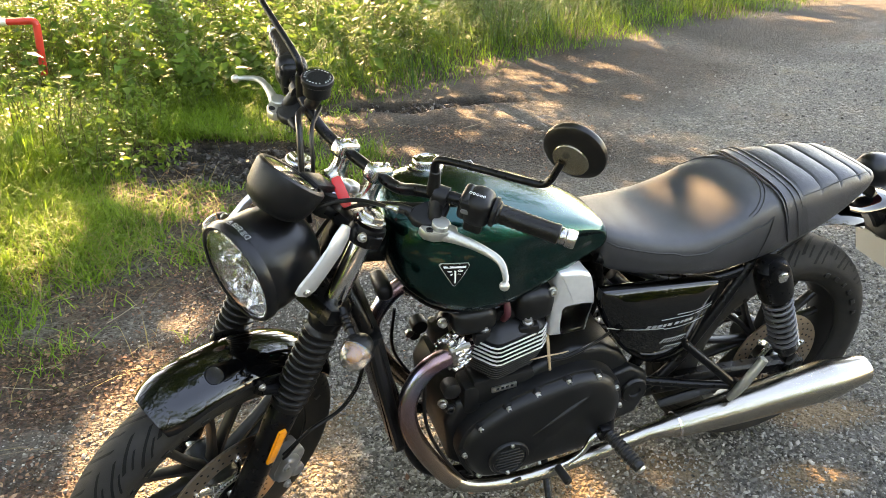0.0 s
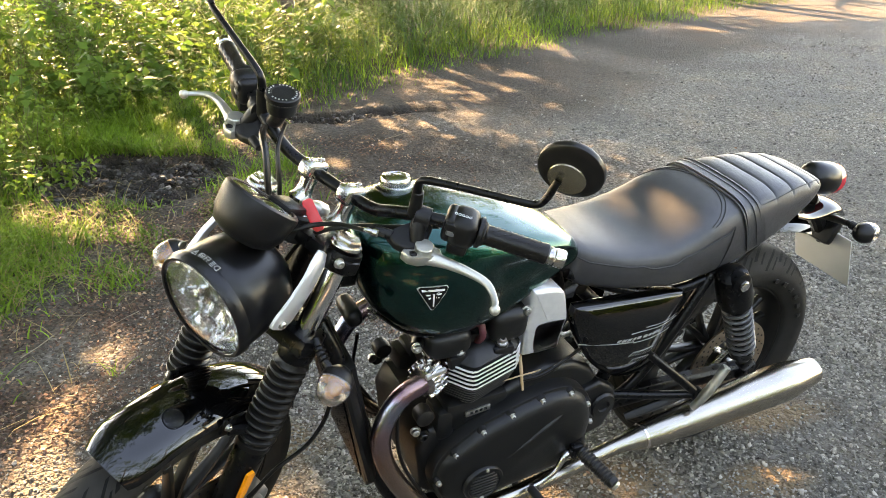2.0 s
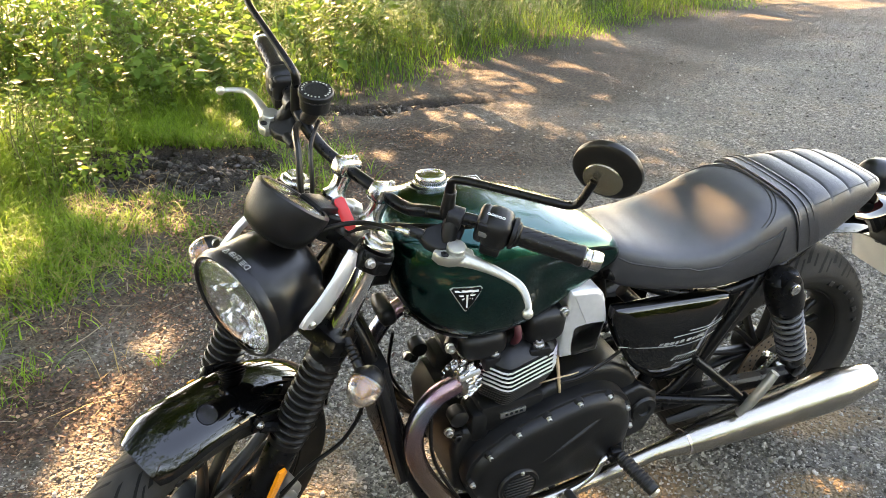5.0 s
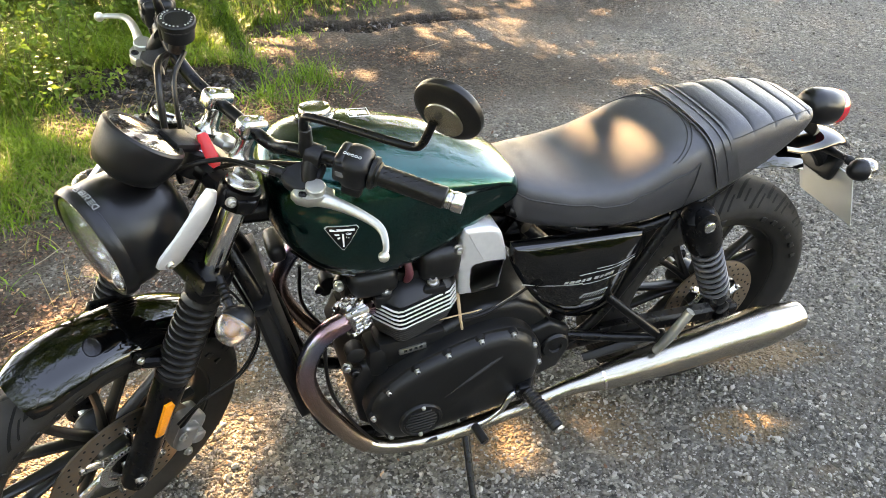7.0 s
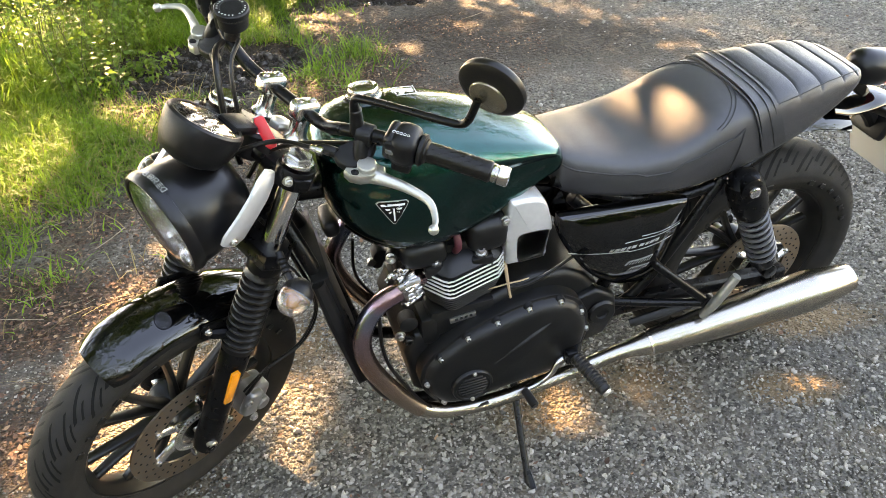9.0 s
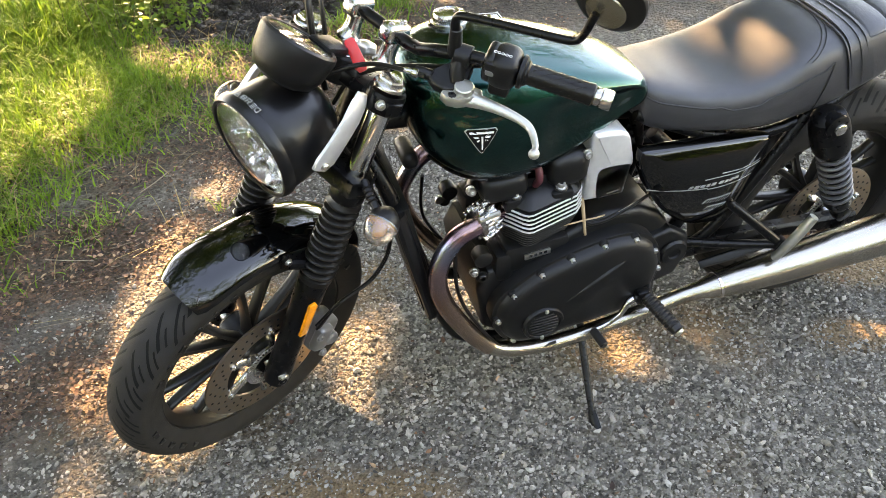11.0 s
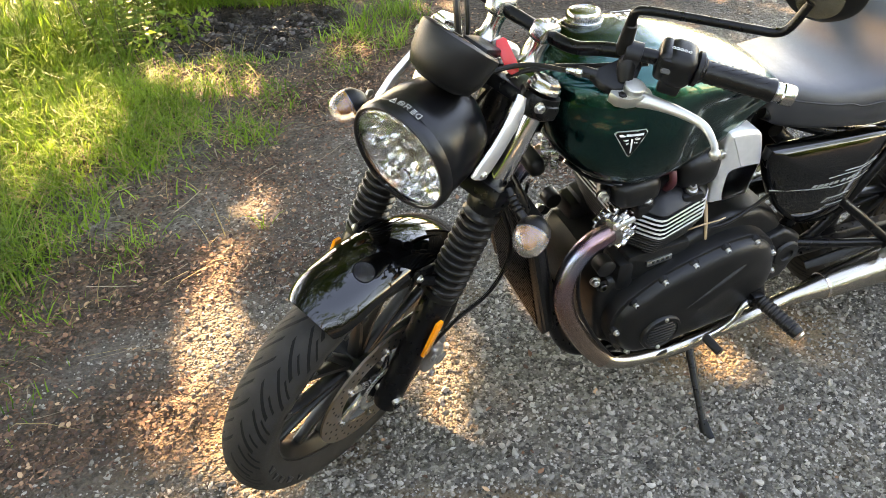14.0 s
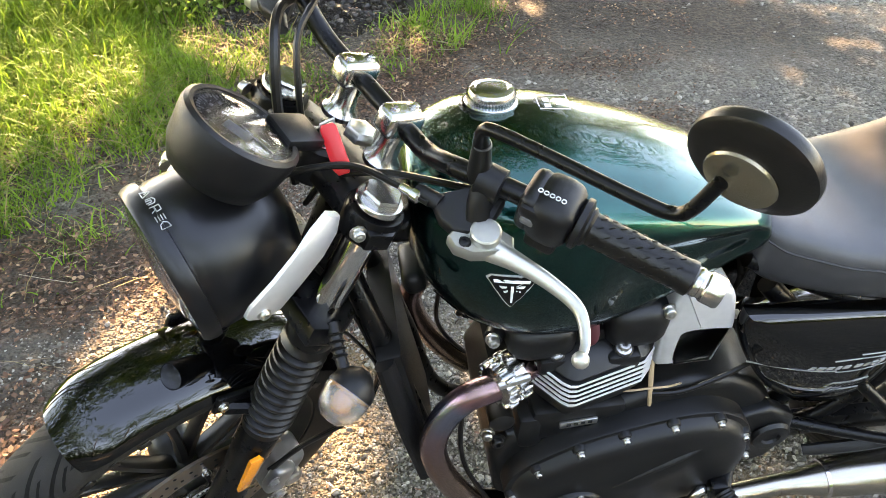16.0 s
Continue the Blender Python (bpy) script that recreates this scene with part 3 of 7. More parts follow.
# -- headlamp --
LAMP_AT, LAMP_AX = Vector((0.108, 0, 0.870)), Vector((-1, 0, -0.06)).normalized()
part("headlamp_shell", lathe(B(), [(0.004, -0.136), (0.030, -0.134), (0.054, -0.127), (0.073, -0.112), (0.085, -0.088), (0.0915, -0.056), (0.0935, -0.028), (0.0935, -0.006), (0.092, -0.004), (0.092, 0.002), (0.0905, 0.002), (0.0905, -0.028), (0.083, -0.086), (0.050, -0.122), (0.004, -0.130)], LAMP_AT, LAMP_AX, 64), M_LAMP, bike, "satin black headlamp shell", m=STEER)
part("headlamp_rim", lathe(B(), [(0.0935, 0.0), (0.0975, 0.001), (0.0985, 0.008), (0.0970, 0.017), (0.0935, 0.022), (0.0895, 0.021), (0.0890, 0.012), (0.093, 0.004)], LAMP_AT, LAMP_AX, 64, closed=True), M_LAMP, bike, "black headlamp rim", m=STEER)
lens = B()
lathe(lens, [(0.0905, 0.012), (0.0895, 0.018), (0.080, 0.0225), (0.060, 0.0275), (0.035, 0.0305), (0.010, 0.0315), (0.0001, 0.0315), (0.0001, 0.0290), (0.010, 0.0290), (0.035, 0.0280), (0.060, 0.0250), (0.080, 0.0200), (0.0880, 0.0150)], LAMP_AT, LAMP_AX, 64)
lens_ob = part("headlamp_lens", lens, M_GLASS, bike, "clear headlamp lens", 60, STEER)
lens_ob.visible_shadow = False
bm = B()
seg, rings = 64, []
rnd = random.Random(5)
for r, h in ((0.090, 0.012), (0.082, -0.004), (0.068, -0.022), (0.050, -0.036), (0.030, -0.046), (0.013, -0.050), (0.001, -0.050)):
    a, u, w = frame_of(LAMP_AX)
    ring = []
    for k in range(seg):
        facet = (0.0060 if (k // 3) % 2 else -0.0045) * (1 if 0.02 < r < 0.085 else 0) * (0.4 + ((k * 7 + int(r * 900) * 13) % 10) / 8)
        ring.append(LAMP_AT + a * (h + facet) + (u * math.cos(2 * math.pi * k / seg) + w * math.sin(2 * math.pi * k / seg)) * r)
    rings.append(ring)
loft(bm, rings, caps=False)
part("headlamp_reflector", bm, M_FACET, bike, "faceted bright reflector", 15, STEER)
bm = B()
lathe(bm, [(0.016, -0.046), (0.017, -0.020), (0.014, -0.012), (0.004, -0.009)], LAMP_AT, LAMP_AX, 24)
box(bm, LAMP_AT + Vector((0.012, 0, 0.004)), (0.022, 0.050, 0.004), 0.001)
for s in (-1, 1):
    box(bm, LAMP_AT + Vector((0.020, s * 0.025, -0.004)), (0.022, 0.003, 0.014), 0.001)
part("bulb_shield", bm, M_ALU, bike, "", m=STEER)
part("position_light_bezel", lathe(B(), [(0.011, 0.004), (0.013, 0.006), (0.011, 0.009), (0.002, 0.010)], LAMP_AT + Vector((0.012, 0, -0.052)), LAMP_AX, 16), M_GLASS, bike, "", m=STEER)
# printed marks on the top of the rim
bm = B()
GLYPHS = (
    (0.032, (((-0.006, 0.0), (0.006, 0.0), (0.0, 0.010), (-0.006, 0.0)), ((0.0, 0.003), (0.0, 0.006)))),
    (0.016, (((-0.005, 0.001), (-0.005, 0.008), (0.0, 0.010), (0.005, 0.008), (0.005, 0.001)), ((-0.002, 0.0), (-0.002, 0.006), (0.002, 0.006), (0.002, 0.0)))),
    (0.001, (((-0.005, 0.0), (-0.005, 0.010), (0.003, 0.010), (0.004, 0.005), (-0.005, 0.005)), ((0.0, 0.005), (0.004, 0.0)))),
    (-0.013, (((-0.004, 0.000), (0.004, 0.000)), ((-0.004, 0.003), (0.004, 0.003)), ((-0.004, 0.006), (0.004, 0.006)), ((-0.004, 0.009), (0.004, 0.009)))),
    (-0.024, (((0.004, 0.0), (0.004, 0.010), (-0.002, 0.009), (-0.005, 0.005), (-0.002, 0.001), (0.004, 0.0)),)))


def on_rim(y, h):
    r = 0.0988
    return LAMP_AT + Vector((-(0.0105 - h), y, math.sqrt(r * r - y * y)))


for y0, lines in GLYPHS:
    for line in lines:
        for a, c in zip(line, line[1:]):
            rod(bm, on_rim(y0 * 0.86 - a[0] * 0.85, a[1]), on_rim(y0 * 0.86 - c[0] * 0.85, c[1]), 0.00055, seg=5)
part("rim_mark", bm, M_SILVERPRINT, bike, "small white symbols", m=STEER)


def lamp_arm(slim=1.0):
    bm = B()
    rings = []
    for q, w, t in (((0.252, -0.098, 0.966), 0.010, 0.005), ((0.236, -0.106, 0.957), 0.0190, 0.005), ((0.214, -0.112, 0.937), 0.0205, 0.005), ((0.184, -0.116, 0.914), 0.0210, 0.005), ((0.155, -0.116, 0.888), 0.0225, 0.0055), ((0.142, -0.114, 0.876), 0.015, 0.005)):
        d = Vector((0.6, 0.1, 0.75)).normalized()
        n = Vector((d.z, 0, -d.x))
        p = Vector(q)
        rings.append([p + n * (w * slim * u) + Vector((0, t * v, 0)) for u, v in ((-1, -.5), (-.8, -1), (.8, -1), (1, -.5), (1, .5), (.8, 1), (-.8, 1), (-1, .5))])
    return loft(bm, rings)


for side in (Matrix(), Matrix.Translation((0, -0.014, 0)) @ MIRROR):
    bm = lamp_arm(1.0 if side == Matrix() else 0.40)
    bm.transform(side)
    part("headlamp_bracket", bm, M_BRACKET, bike, "light alloy headlamp bracket", m=STEER)
both("yoke_bolt", lambda: bolt(B(), (0.268, -0.122, 0.949), (-0.3, -1, 0.2), 0.0070, 0.010), M_BOLT, bike, "", STEER)
both("headlamp_bolt", lambda: bolt(B(), (0.150, -0.120, 0.884), (0, -1, 0), 0.006, 0.006), M_BOLT, bike, "", STEER)

# -- instrument --
G_AT, G_AX = Vector((0.200, 0, 1.022)), Vector((0.66, 0, 0.75)).normalized()
part("instrument_case", lathe(B(), [(0.012, -0.058), (0.034, -0.056), (0.052, -0.046), (0.061, -0.026), (0.0645, 0.0), (0.0655, 0.010), (0.0645, 0.016), (0.0600, 0.0195), (0.0555, 0.0185), (0.0545, 0.012), (0.010, 0.011)], G_AT, G_AX, 56), M_PLASTIC, bike, "black instrument case", m=STEER)
part("dial", lathe(B(), [(0.0540, 0.0112), (0.0540, 0.0122), (0.001, 0.0124)], G_AT, G_AX, 48), M_DARKGLASS, bike, "black dial under glass", m=STEER)
bm = B()
a, u, w = frame_of(G_AX)
for k in range(41):
    t = radians(-40 + 260 * k / 40)
    d = u * math.cos(t) + w * math.sin(t)
    ln = 0.008 if k % 4 == 0 else 0.004
    rod(bm, G_AT + a * 0.0128 + d * 0.050, G_AT + a * 0.0128 + d * (0.050 - ln), 0.0007, seg=4)
for k in range(11):
    t = radians(-40 + 26 * k)
    d = u * math.cos(t) + w * math.sin(t)
    box(bm, G_AT + a * 0.0127 + d * 0.037, (0.006, 0.0036, 0.0006), 0, axes(u, w, None).to_3x3())
box(bm, G_AT + a * 0.0127 - u * 0.014, (0.020, 0.030, 0.0006), 0, axes(u, w, None).to_3x3())
rod(bm, G_AT + a * 0.0135, G_AT + a * 0.0135 + (u * -0.3 + w * -0.95) * 0.042, 0.0011, seg=5)
part("dial_mark", bm, M_THREAD, bike, "white dial marks and needle", m=STEER)
glass = part("dial_glass", lathe(B(), [(0.0550, 0.0150), (0.0550, 0.0175), (0.030, 0.0195), (0.001, 0.0200), (0.001, 0.0185), (0.030, 0.0180), (0.0545, 0.0155)], G_AT, G_AX, 48), M_DIALGLASS, bike, "", 60, STEER)
glass.visible_shadow = False
bm = box(B(), G_AT + Vector((0.066, 0.0, -0.030)), (0.050, 0.050, 0.016), 0.005, Matrix.Rotation(radians(30), 3, "Y"))
part("instrument_bracket", bm, M_PLASTIC, bike, "", m=STEER)
# ignition switch with key and tag
IG = fork_at(0.938, 0, 0.012)
part("ignition_switch", lathe(B(), [(0.026, -0.03), (0.0275, 0.004), (0.0275, 0.016), (0.024, 0.019), (0.019, 0.0195), (0.018, 0.015), (0.009, 0.015)], IG, FORK, 32), M_PLASTIC, bike, "black ignition switch", m=STEER)
part("ignition_collar", lathe(B(), [(0.0195, 0.0195), (0.0205, 0.0215), (0.0190, 0.0225), (0.0175, 0.0195)], IG, FORK, 32, closed=True), M_ALU, bike, "", m=STEER)
bm = box(B(), IG + FORK * 0.036, (0.020, 0.0035, 0.024), 0.002)
part("key", bm, M_BOLT, bike, "steel key in the switch", m=STEER)
bm = B()
tag = slab(bm, [(0, -0.006), (0.0045, -0.0095), (0.050, -0.0105), (0.058, -0.006), (0.058, 0.006), (0.050, 0.0105), (0.0045, 0.0095), (0, 0.006)], -0.002, 0.002, 0.001)
_inv = (BIKE @ STEER).inverted().to_3x3()
bm.transform(axes(_inv @ Vector((0.36, -0.34, -0.87)), _inv @ Vector((0.90, 0.18, 0.32)), IG + FORK * 0.040 + _inv @ Vector((0.004, -0.016, 0.010))) @ Matrix.Rotation(radians(90), 4, "X"))
part("key_tag", bm, M_RED, bike, "red plastic key tag", m=STEER)

# -- handlebar and its controls --
BAR = [(0.372, 0, 0.990), (0.372, -0.055, 0.990), (0.368, -0.105, 1.000), (0.366, -0.150, 1.026), (0.384, -0.205, 1.040), (0.414, -0.268, 1.041), (0.469, -0.383, 1.037)]
part("handlebar", tube(B(), [(x, -y, z) for x, y, z in BAR[:0:-1]] + BAR, 0.0112, 14, 5), M_SATIN, bike, "black tubular handlebar", m=STEER)
GRIP0, GRIP1 = Vector(BAR[-1]) + (Vector(BAR[-2]) - Vector(BAR[-1])) * 0.88, Vector(BAR[-1]) + (Vector(BAR[-1]) - Vector(BAR[-2])).normalized() * 0.002
GD = (GRIP1 - GRIP0).normalized()
GL = (GRIP1 - GRIP0).length


def grip():
    bm = lathe(B(), [(0.0165, 0), (0.0205, 0.001), (0.0205, 0.006), (0.0168, 0.009), (0.0168, GL - 0.012), (0.0178, GL - 0.008), (0.0178, GL - 0.002), (0.0150, GL)], GRIP0, GD, 28)
    a, u, w = frame_of(GD)
    for row in range(10):
        for k in range(9):
            t = 2 * math.pi * (row + 0.5 * (k % 2)) / 10
            d = u * math.cos(t) + w * math.sin(t)
            p = GRIP0 + GD * (0.016 + k * (GL - 0.034) / 8) + d * 0.0172
            tg = (a * 0.75 + d.cross(a) * 0.66).normalized()
            rod(bm, p - tg * 0.003, p + tg * 0.003, 0.0007, seg=5)
    return bm


both("grip", grip, M_RUBBER, bike, "ribbed black rubber grip", STEER)
both("bar_end", lambda: lathe(B(), [(0.0140, 0), (0.0150, 0.002), (0.0150, 0.006), (0.0140, 0.007), (0.0140, 0.010), (0.0160, 0.012), (0.0160, 0.026), (0.0145, 0.0285), (0.0070, 0.0290), (0.0060, 0.026)], GRIP1, GD, 28), M_ALU, bike, "silver bar-end weight", STEER)


def switch_box():
    """A squarish barrel round the bar with a flat face, a collar by the grip and a horn button below."""
    c = GRIP0 - GD * 0.030
    t = axes(GD, (0, 0, 1), None).to_3x3()
    bm = box(B(), c, (0.050, 0.060, 0.062), 0.019, t, 4)
    box(bm, c - GD * 0.022 + Vector((0.0, 0, 0.001)), (0.022, 0.050, 0.052), 0.015, t, 3)
    box(bm, c + GD * 0.002 + Vector((-0.019, 0.006, 0.012)), (0.036, 0.016, 0.030), 0.005, t, 2)
    lathe(bm, [(0.020, 0.0), (0.0265, 0.003), (0.0265, 0.009), (0.020, 0.012)], c + GD * 0.022, GD, 28)
    box(bm, c + GD * 0.004 + Vector((-0.012, 0, -0.030)), (0.034, 0.034, 0.020), 0.006, t, 2)
    return bm


M_BUTTON = material("grey_button_plastic", (0.11, 0.11, 0.11), 0.45)
for off, size in ((GD * 0.012 + Vector((-0.012, 0.004, -0.038)), (0.016, 0.016, 0.010)), (GD * 0.006 + Vector((-0.033, 0.010, 0.002)), (0.016, 0.010, 0.010))):
    both("switch_button", lambda: box(B(), GRIP0 - GD * 0.030 + off, size, 0.003, axes(GD, (0, 0, 1), None).to_3x3(), 2), M_BUTTON, bike, "grey thumb button", STEER)
both("switch_housing", switch_box, M_PLASTIC, bike, "black switch housing", STEER)
bm = B()
for k in range(5):
    c = GRIP0 - GD * (0.042 - 0.006 * k) + Vector((-0.012, 0, 0.0312))
    lathe(bm, [(0.0018, 0), (0.0026, 0), (0.0026, 0.0006), (0.0018, 0.0006)], c, (-0.1, 0, 1), 10, closed=True)
part("switch_mark", bm, M_WHITE, bike, "", m=STEER)


def lever_perch():
    """A clamp on the bar and a flat arm that carries the pivot and the cable."""
    bm = B()
    c = Vector((0.378, -0.193, 1.038))
    lathe(bm, [(0.0125, -0.013), (0.0185, -0.012), (0.0185, 0.012), (0.0125, 0.013)], c, GD, 20)
    top = [(0.374, -0.176), (0.392, -0.196), (0.384, -0.212), (0.362, -0.219), (0.342, -0.214), (0.330, -0.202), (0.327, -0.182), (0.334, -0.160), (0.346, -0.156)]
    rings = []
    for k, dz in ((0.93, -0.010), (1.0, -0.008), (1.0, 0.003), (0.92, 0.006)):
        rings.append([Vector((0.354 + (x - 0.354) * k, -0.196 + (y + 0.196) * k, 0.998 + dz + max(0.0, x - 0.362) * 1.1)) for x, y in top])
    loft(bm, rings)
    tube(bm, [c + Vector((-0.006, 0, -0.004)), c + Vector((-0.014, -0.004, -0.018)), (0.358, -0.205, 1.004)], [0.014, 0.014, 0.013], 10, 4)
    tube(bm, [(0.340, -0.165, 0.999), (0.334, -0.150, 1.000), (0.330, -0.138, 1.000)], [0.0095, 0.0085, 0.0065], 12, 4)
    return bm


both("pivot_cap", lambda: lathe(B(), [(0.0150, -0.012), (0.0158, -0.010), (0.0158, 0.015), (0.0142, 0.0168), (0.004, 0.0170)], (0.353, -0.224, 0.996), (-0.05, 0, 1), 32), M_LEVER, bike, "round alloy pivot cap", STEER)
both("perch_screw", lambda: bolt(B(), (0.331, -0.218, 1.000), (-0.05, 0, 1), 0.0055, 0.004), M_PLASTIC, bike, "", STEER)
both("lever_perch", lever_perch, M_PLASTIC, bike, "", STEER)


def lever():
    pts = [(0.334, -0.202, 0.990), (0.348, -0.226, 0.993), (0.366, -0.262, 0.992), (0.380, -0.300, 0.990), (0.386, -0.335, 0.986), (0.372, -0.362, 0.980), (0.356, -0.374, 0.977)]
    bm = tube(B(), pts, [0.0115, 0.0145, 0.0100, 0.0078, 0.0066, 0.0054, 0.005], 12, 5, 0.62)
    bmesh.ops.create_uvsphere(bm, u_segments=16, v_segments=10, radius=0.0088, matrix=Matrix.Translation(pts[-1]))
    hub = [(0.322, -0.202), (0.320, -0.216), (0.330, -0.232), (0.348, -0.243), (0.370, -0.250), (0.378, -0.240), (0.372, -0.222), (0.356, -0.204), (0.338, -0.196)]
    loft(bm, [[Vector((0.346 + (x - 0.346) * k, -0.222 + (y + 0.222) * k, z)) for x, y in hub] for k, z in ((0.92, 0.983), (1.0, 0.986), (1.0, 0.998), (0.93, 1.001))])
    return bm


both("lever", lever, M_LEVER, bike, "pale alloy hand lever", STEER)


def mirror_stem():
    return tube(B(), [(0.372, -0.178, 1.045), (0.370, -0.178, 1.075), (0.366, -0.180, 1.108), (0.370, -0.198, 1.119), (0.382, -0.255, 1.134), (0.398, -0.330, 1.152), (0.407, -0.357, 1.158), (0.411, -0.368, 1.172), (0.417, -0.374, 1.208)], [0.010, 0.009, 0.0068, 0.0066, 0.0062, 0.0062, 0.0062, 0.0062, 0.0062], 12, 5)


MIR_AT, MIR_AX = Vector((0.435, -0.380, 1.221)), Vector((-0.937, -0.260, -0.238)).normalized()
both("mirror_stem", mirror_stem, M_SATIN, bike, "bent black mirror stem", STEER)
both("mirror_boot", lambda: rod(B(), (0.374, -0.178, 1.035), (0.369, -0.179, 1.088), 0.0125, 0.0095), M_RUBBER, bike, "", STEER)
both("mirror_housing", lambda: lathe(B(), [(0.044, -0.0105), (0.0490, -0.0100), (0.0505, -0.0075), (0.0508, -0.0030), (0.0500, 0.0010), (0.0470, 0.0035), (0.0380, 0.0052), (0.0280, 0.0060), (0.010, 0.0062)], MIR_AT, MIR_AX, 48), M_RUBBER, bike, "round black mirror housing", STEER)
both("mirror_cap", lambda: lathe(B(), [(0.0285, 0.003), (0.0293, 0.0085), (0.0280, 0.0105), (0.0240, 0.0112), (0.010, 0.0118), (0.001, 0.0118)], MIR_AT + Vector((0.003, 0.002, -0.010)), MIR_AX, 40), M_MIRRORBACK, bike, "bronze-grey mirror back plate", STEER)
both("mirror_glass", lambda: lathe(B(), [(0.043, -0.0108), (0.043, -0.0118), (0.001, -0.0120)], MIR_AT, MIR_AX, 40), M_REFLECT, bike, "mirror glass", STEER)
both("bar_riser", lambda: lathe(B(), [(0.022, -0.058), (0.0225, -0.052), (0.016, -0.044), (0.0145, -0.025), (0.0165, -0.012), (0.0165, 0.0)], (0.372, -0.045, 0.988), FORK, 24), M_ALU, bike, "silver handlebar riser", STEER)
both("bar_clamp", lambda: bolt(bolt(box(B(), (0.372, -0.045, 0.993), (0.052, 0.034, 0.034), 0.009, Matrix.Rotation(RAKE, 3, "Y"), 3), (0.364, -0.045, 1.013), FORK, 0.005, 0.005), (0.392, -0.045, 1.002), FORK, 0.005, 0.005), M_ALU, bike, "silver handlebar clamp", STEER)
# brake fluid reservoir on the right
bm = lathe(B(), [(0.020, 0), (0.0255, 0.003), (0.0268, 0.024), (0.025, 0.026)], (0.362, 0.122, 1.074), (0, 0, 1), 32)
tube(bm, [(0.372, 0.150, 1.035), (0.365, 0.135, 1.052), (0.362, 0.122, 1.080)], 0.014, 10, 3)
part("fluid_reservoir", bm, M_PLASTIC, bike, "black brake fluid reservoir", m=STEER)
part("reservoir_cap", lathe(B(), [(0.0275, 0), (0.0300, 0.002), (0.0300, 0.010), (0.0280, 0.012), (0.0200, 0.0125), (0.0190, 0.0115), (0.001, 0.0115)], (0.362, 0.122, 1.100), (0, 0, 1), 36), M_PLASTIC, bike, "black screw cap", m=STEER)
bm = B()
for k in range(24):
    a = 2 * math.pi * k / 24
    if k % 6 != 5:
        box(bm, (0.362 + 0.0235 * math.cos(a), 0.122 + 0.0235 * math.sin(a), 1.1125), (0.003, 0.0025, 0.0006), 0, Matrix.Rotation(a, 3, "Z"))
part("cap_mark", bm, M_SILVERPRINT, bike, "", m=STEER)
# cables from the bars to the head
for k, pts in enumerate(([(0.330, -0.160, 1.000), (0.320, -0.120, 0.992), (0.300, -0.060, 0.975), (0.250, -0.020, 0.955), (0.215, 0.020, 0.90)],
                         [(0.400, -0.215, 1.020), (0.372, -0.150, 0.990), (0.330, -0.080, 0.965), (0.290, -0.030, 0.93), (0.270, 0.0, 0.86)],
                         [(0.352, 0.150, 1.030), (0.318, 0.120, 1.045), (0.290, 0.080, 1.035), (0.270, 0.045, 0.97), (0.270, 0.020, 0.88)],
                         [(0.362, 0.110, 1.055), (0.322, 0.085, 1.035), (0.302, 0.055, 0.98), (0.300, 0.045, 0.90)])):
    part("control_cable", tube(B(), pts, 0.0042 if k != 2 else 0.006, 8, 7), M_RUBBER, bike, "", m=STEER)
part("cable_adjuster", lathe(B(), [(0.005, 0), (0.0075, 0.002), (0.0075, 0.010), (0.005, 0.012), (0.0055, 0.020), (0.0045, 0.026)], (0.326, -0.150, 1.0), (-0.3, 1, -0.1), 12), M_ALU, bike, "", m=STEER)


# indicators on the fork
M_BULB = material("amber_bulb", (0.75, 0.30, 0.06), 0.2)


def indicator(stalk, body, axis, r=0.0300):
    """Stalk and teardrop body with a clear lens; returns both meshes."""
    b = lathe(B(), [(0.006, -0.034), (0.015, -0.029), (r * 0.90, -0.016), (r, -0.005), (r, -0.002)], body, axis, 28)
    tube(b, [stalk, (Vector(stalk) + Vector(body)) / 2, Vector(body) - Vector(axis).normalized() * 0.008], [0.0085, 0.0075, 0.008], 10, 4)
    for k in range(4):
        p = Vector(stalk).lerp(Vector(body), 0.18 + 0.10 * k)
        lathe(b, [(0.008, -0.002), (0.0105, 0), (0.008, 0.002)], p, Vector(body) - Vector(stalk), 14)
    ln = lathe(B(), [(r * 0.98, -0.0025), (r * 1.0, 0.006), (r * 0.93, 0.018), (r * 0.74, 0.030), (r * 0.42, 0.038), (0.0005, 0.040)], body, axis, 28)
    return b, ln


M_CLEAR = material("clear_ribbed_indicator_lens", (0.36, 0.35, 0.34), 0.10, 0.0, 0.2, 130, coat=1.0, bump=0.7, bump_scale=240, second=(0.52, 0.49, 0.46))
M_CLEAR.node_tree.nodes["Principled BSDF"].inputs["Transmission Weight"].default_value = 0.8
for side, place in ((Matrix(), (0.201, -0.207, 0.768)), (MIRROR, (0.203, -0.219, 0.758))):
    b, ln = indicator((0.228, -0.128, 0.792), place, (-1, -0.35, -0.30))
    b.transform(side)
    ln.transform(side)
    ob = part("front_indicator", b, M_PLASTIC, bike, "dark indicator on a short stalk", m=STEER)
    part("lens", ln, M_CLEAR, ob, "clear indicator lens", m=STEER).visible_shadow = False
    bulb = lathe(B(), [(0.020, -0.0015), (0.018, 0.002), (0.009, 0.003), (0.009, 0.014), (0.006, 0.020), (0.001, 0.022)], place, (-1, -0.35, -0.30), 20)
    bulb.transform(side)
    part("bulb", bulb, M_BULB, ob, "amber bulb", m=STEER)


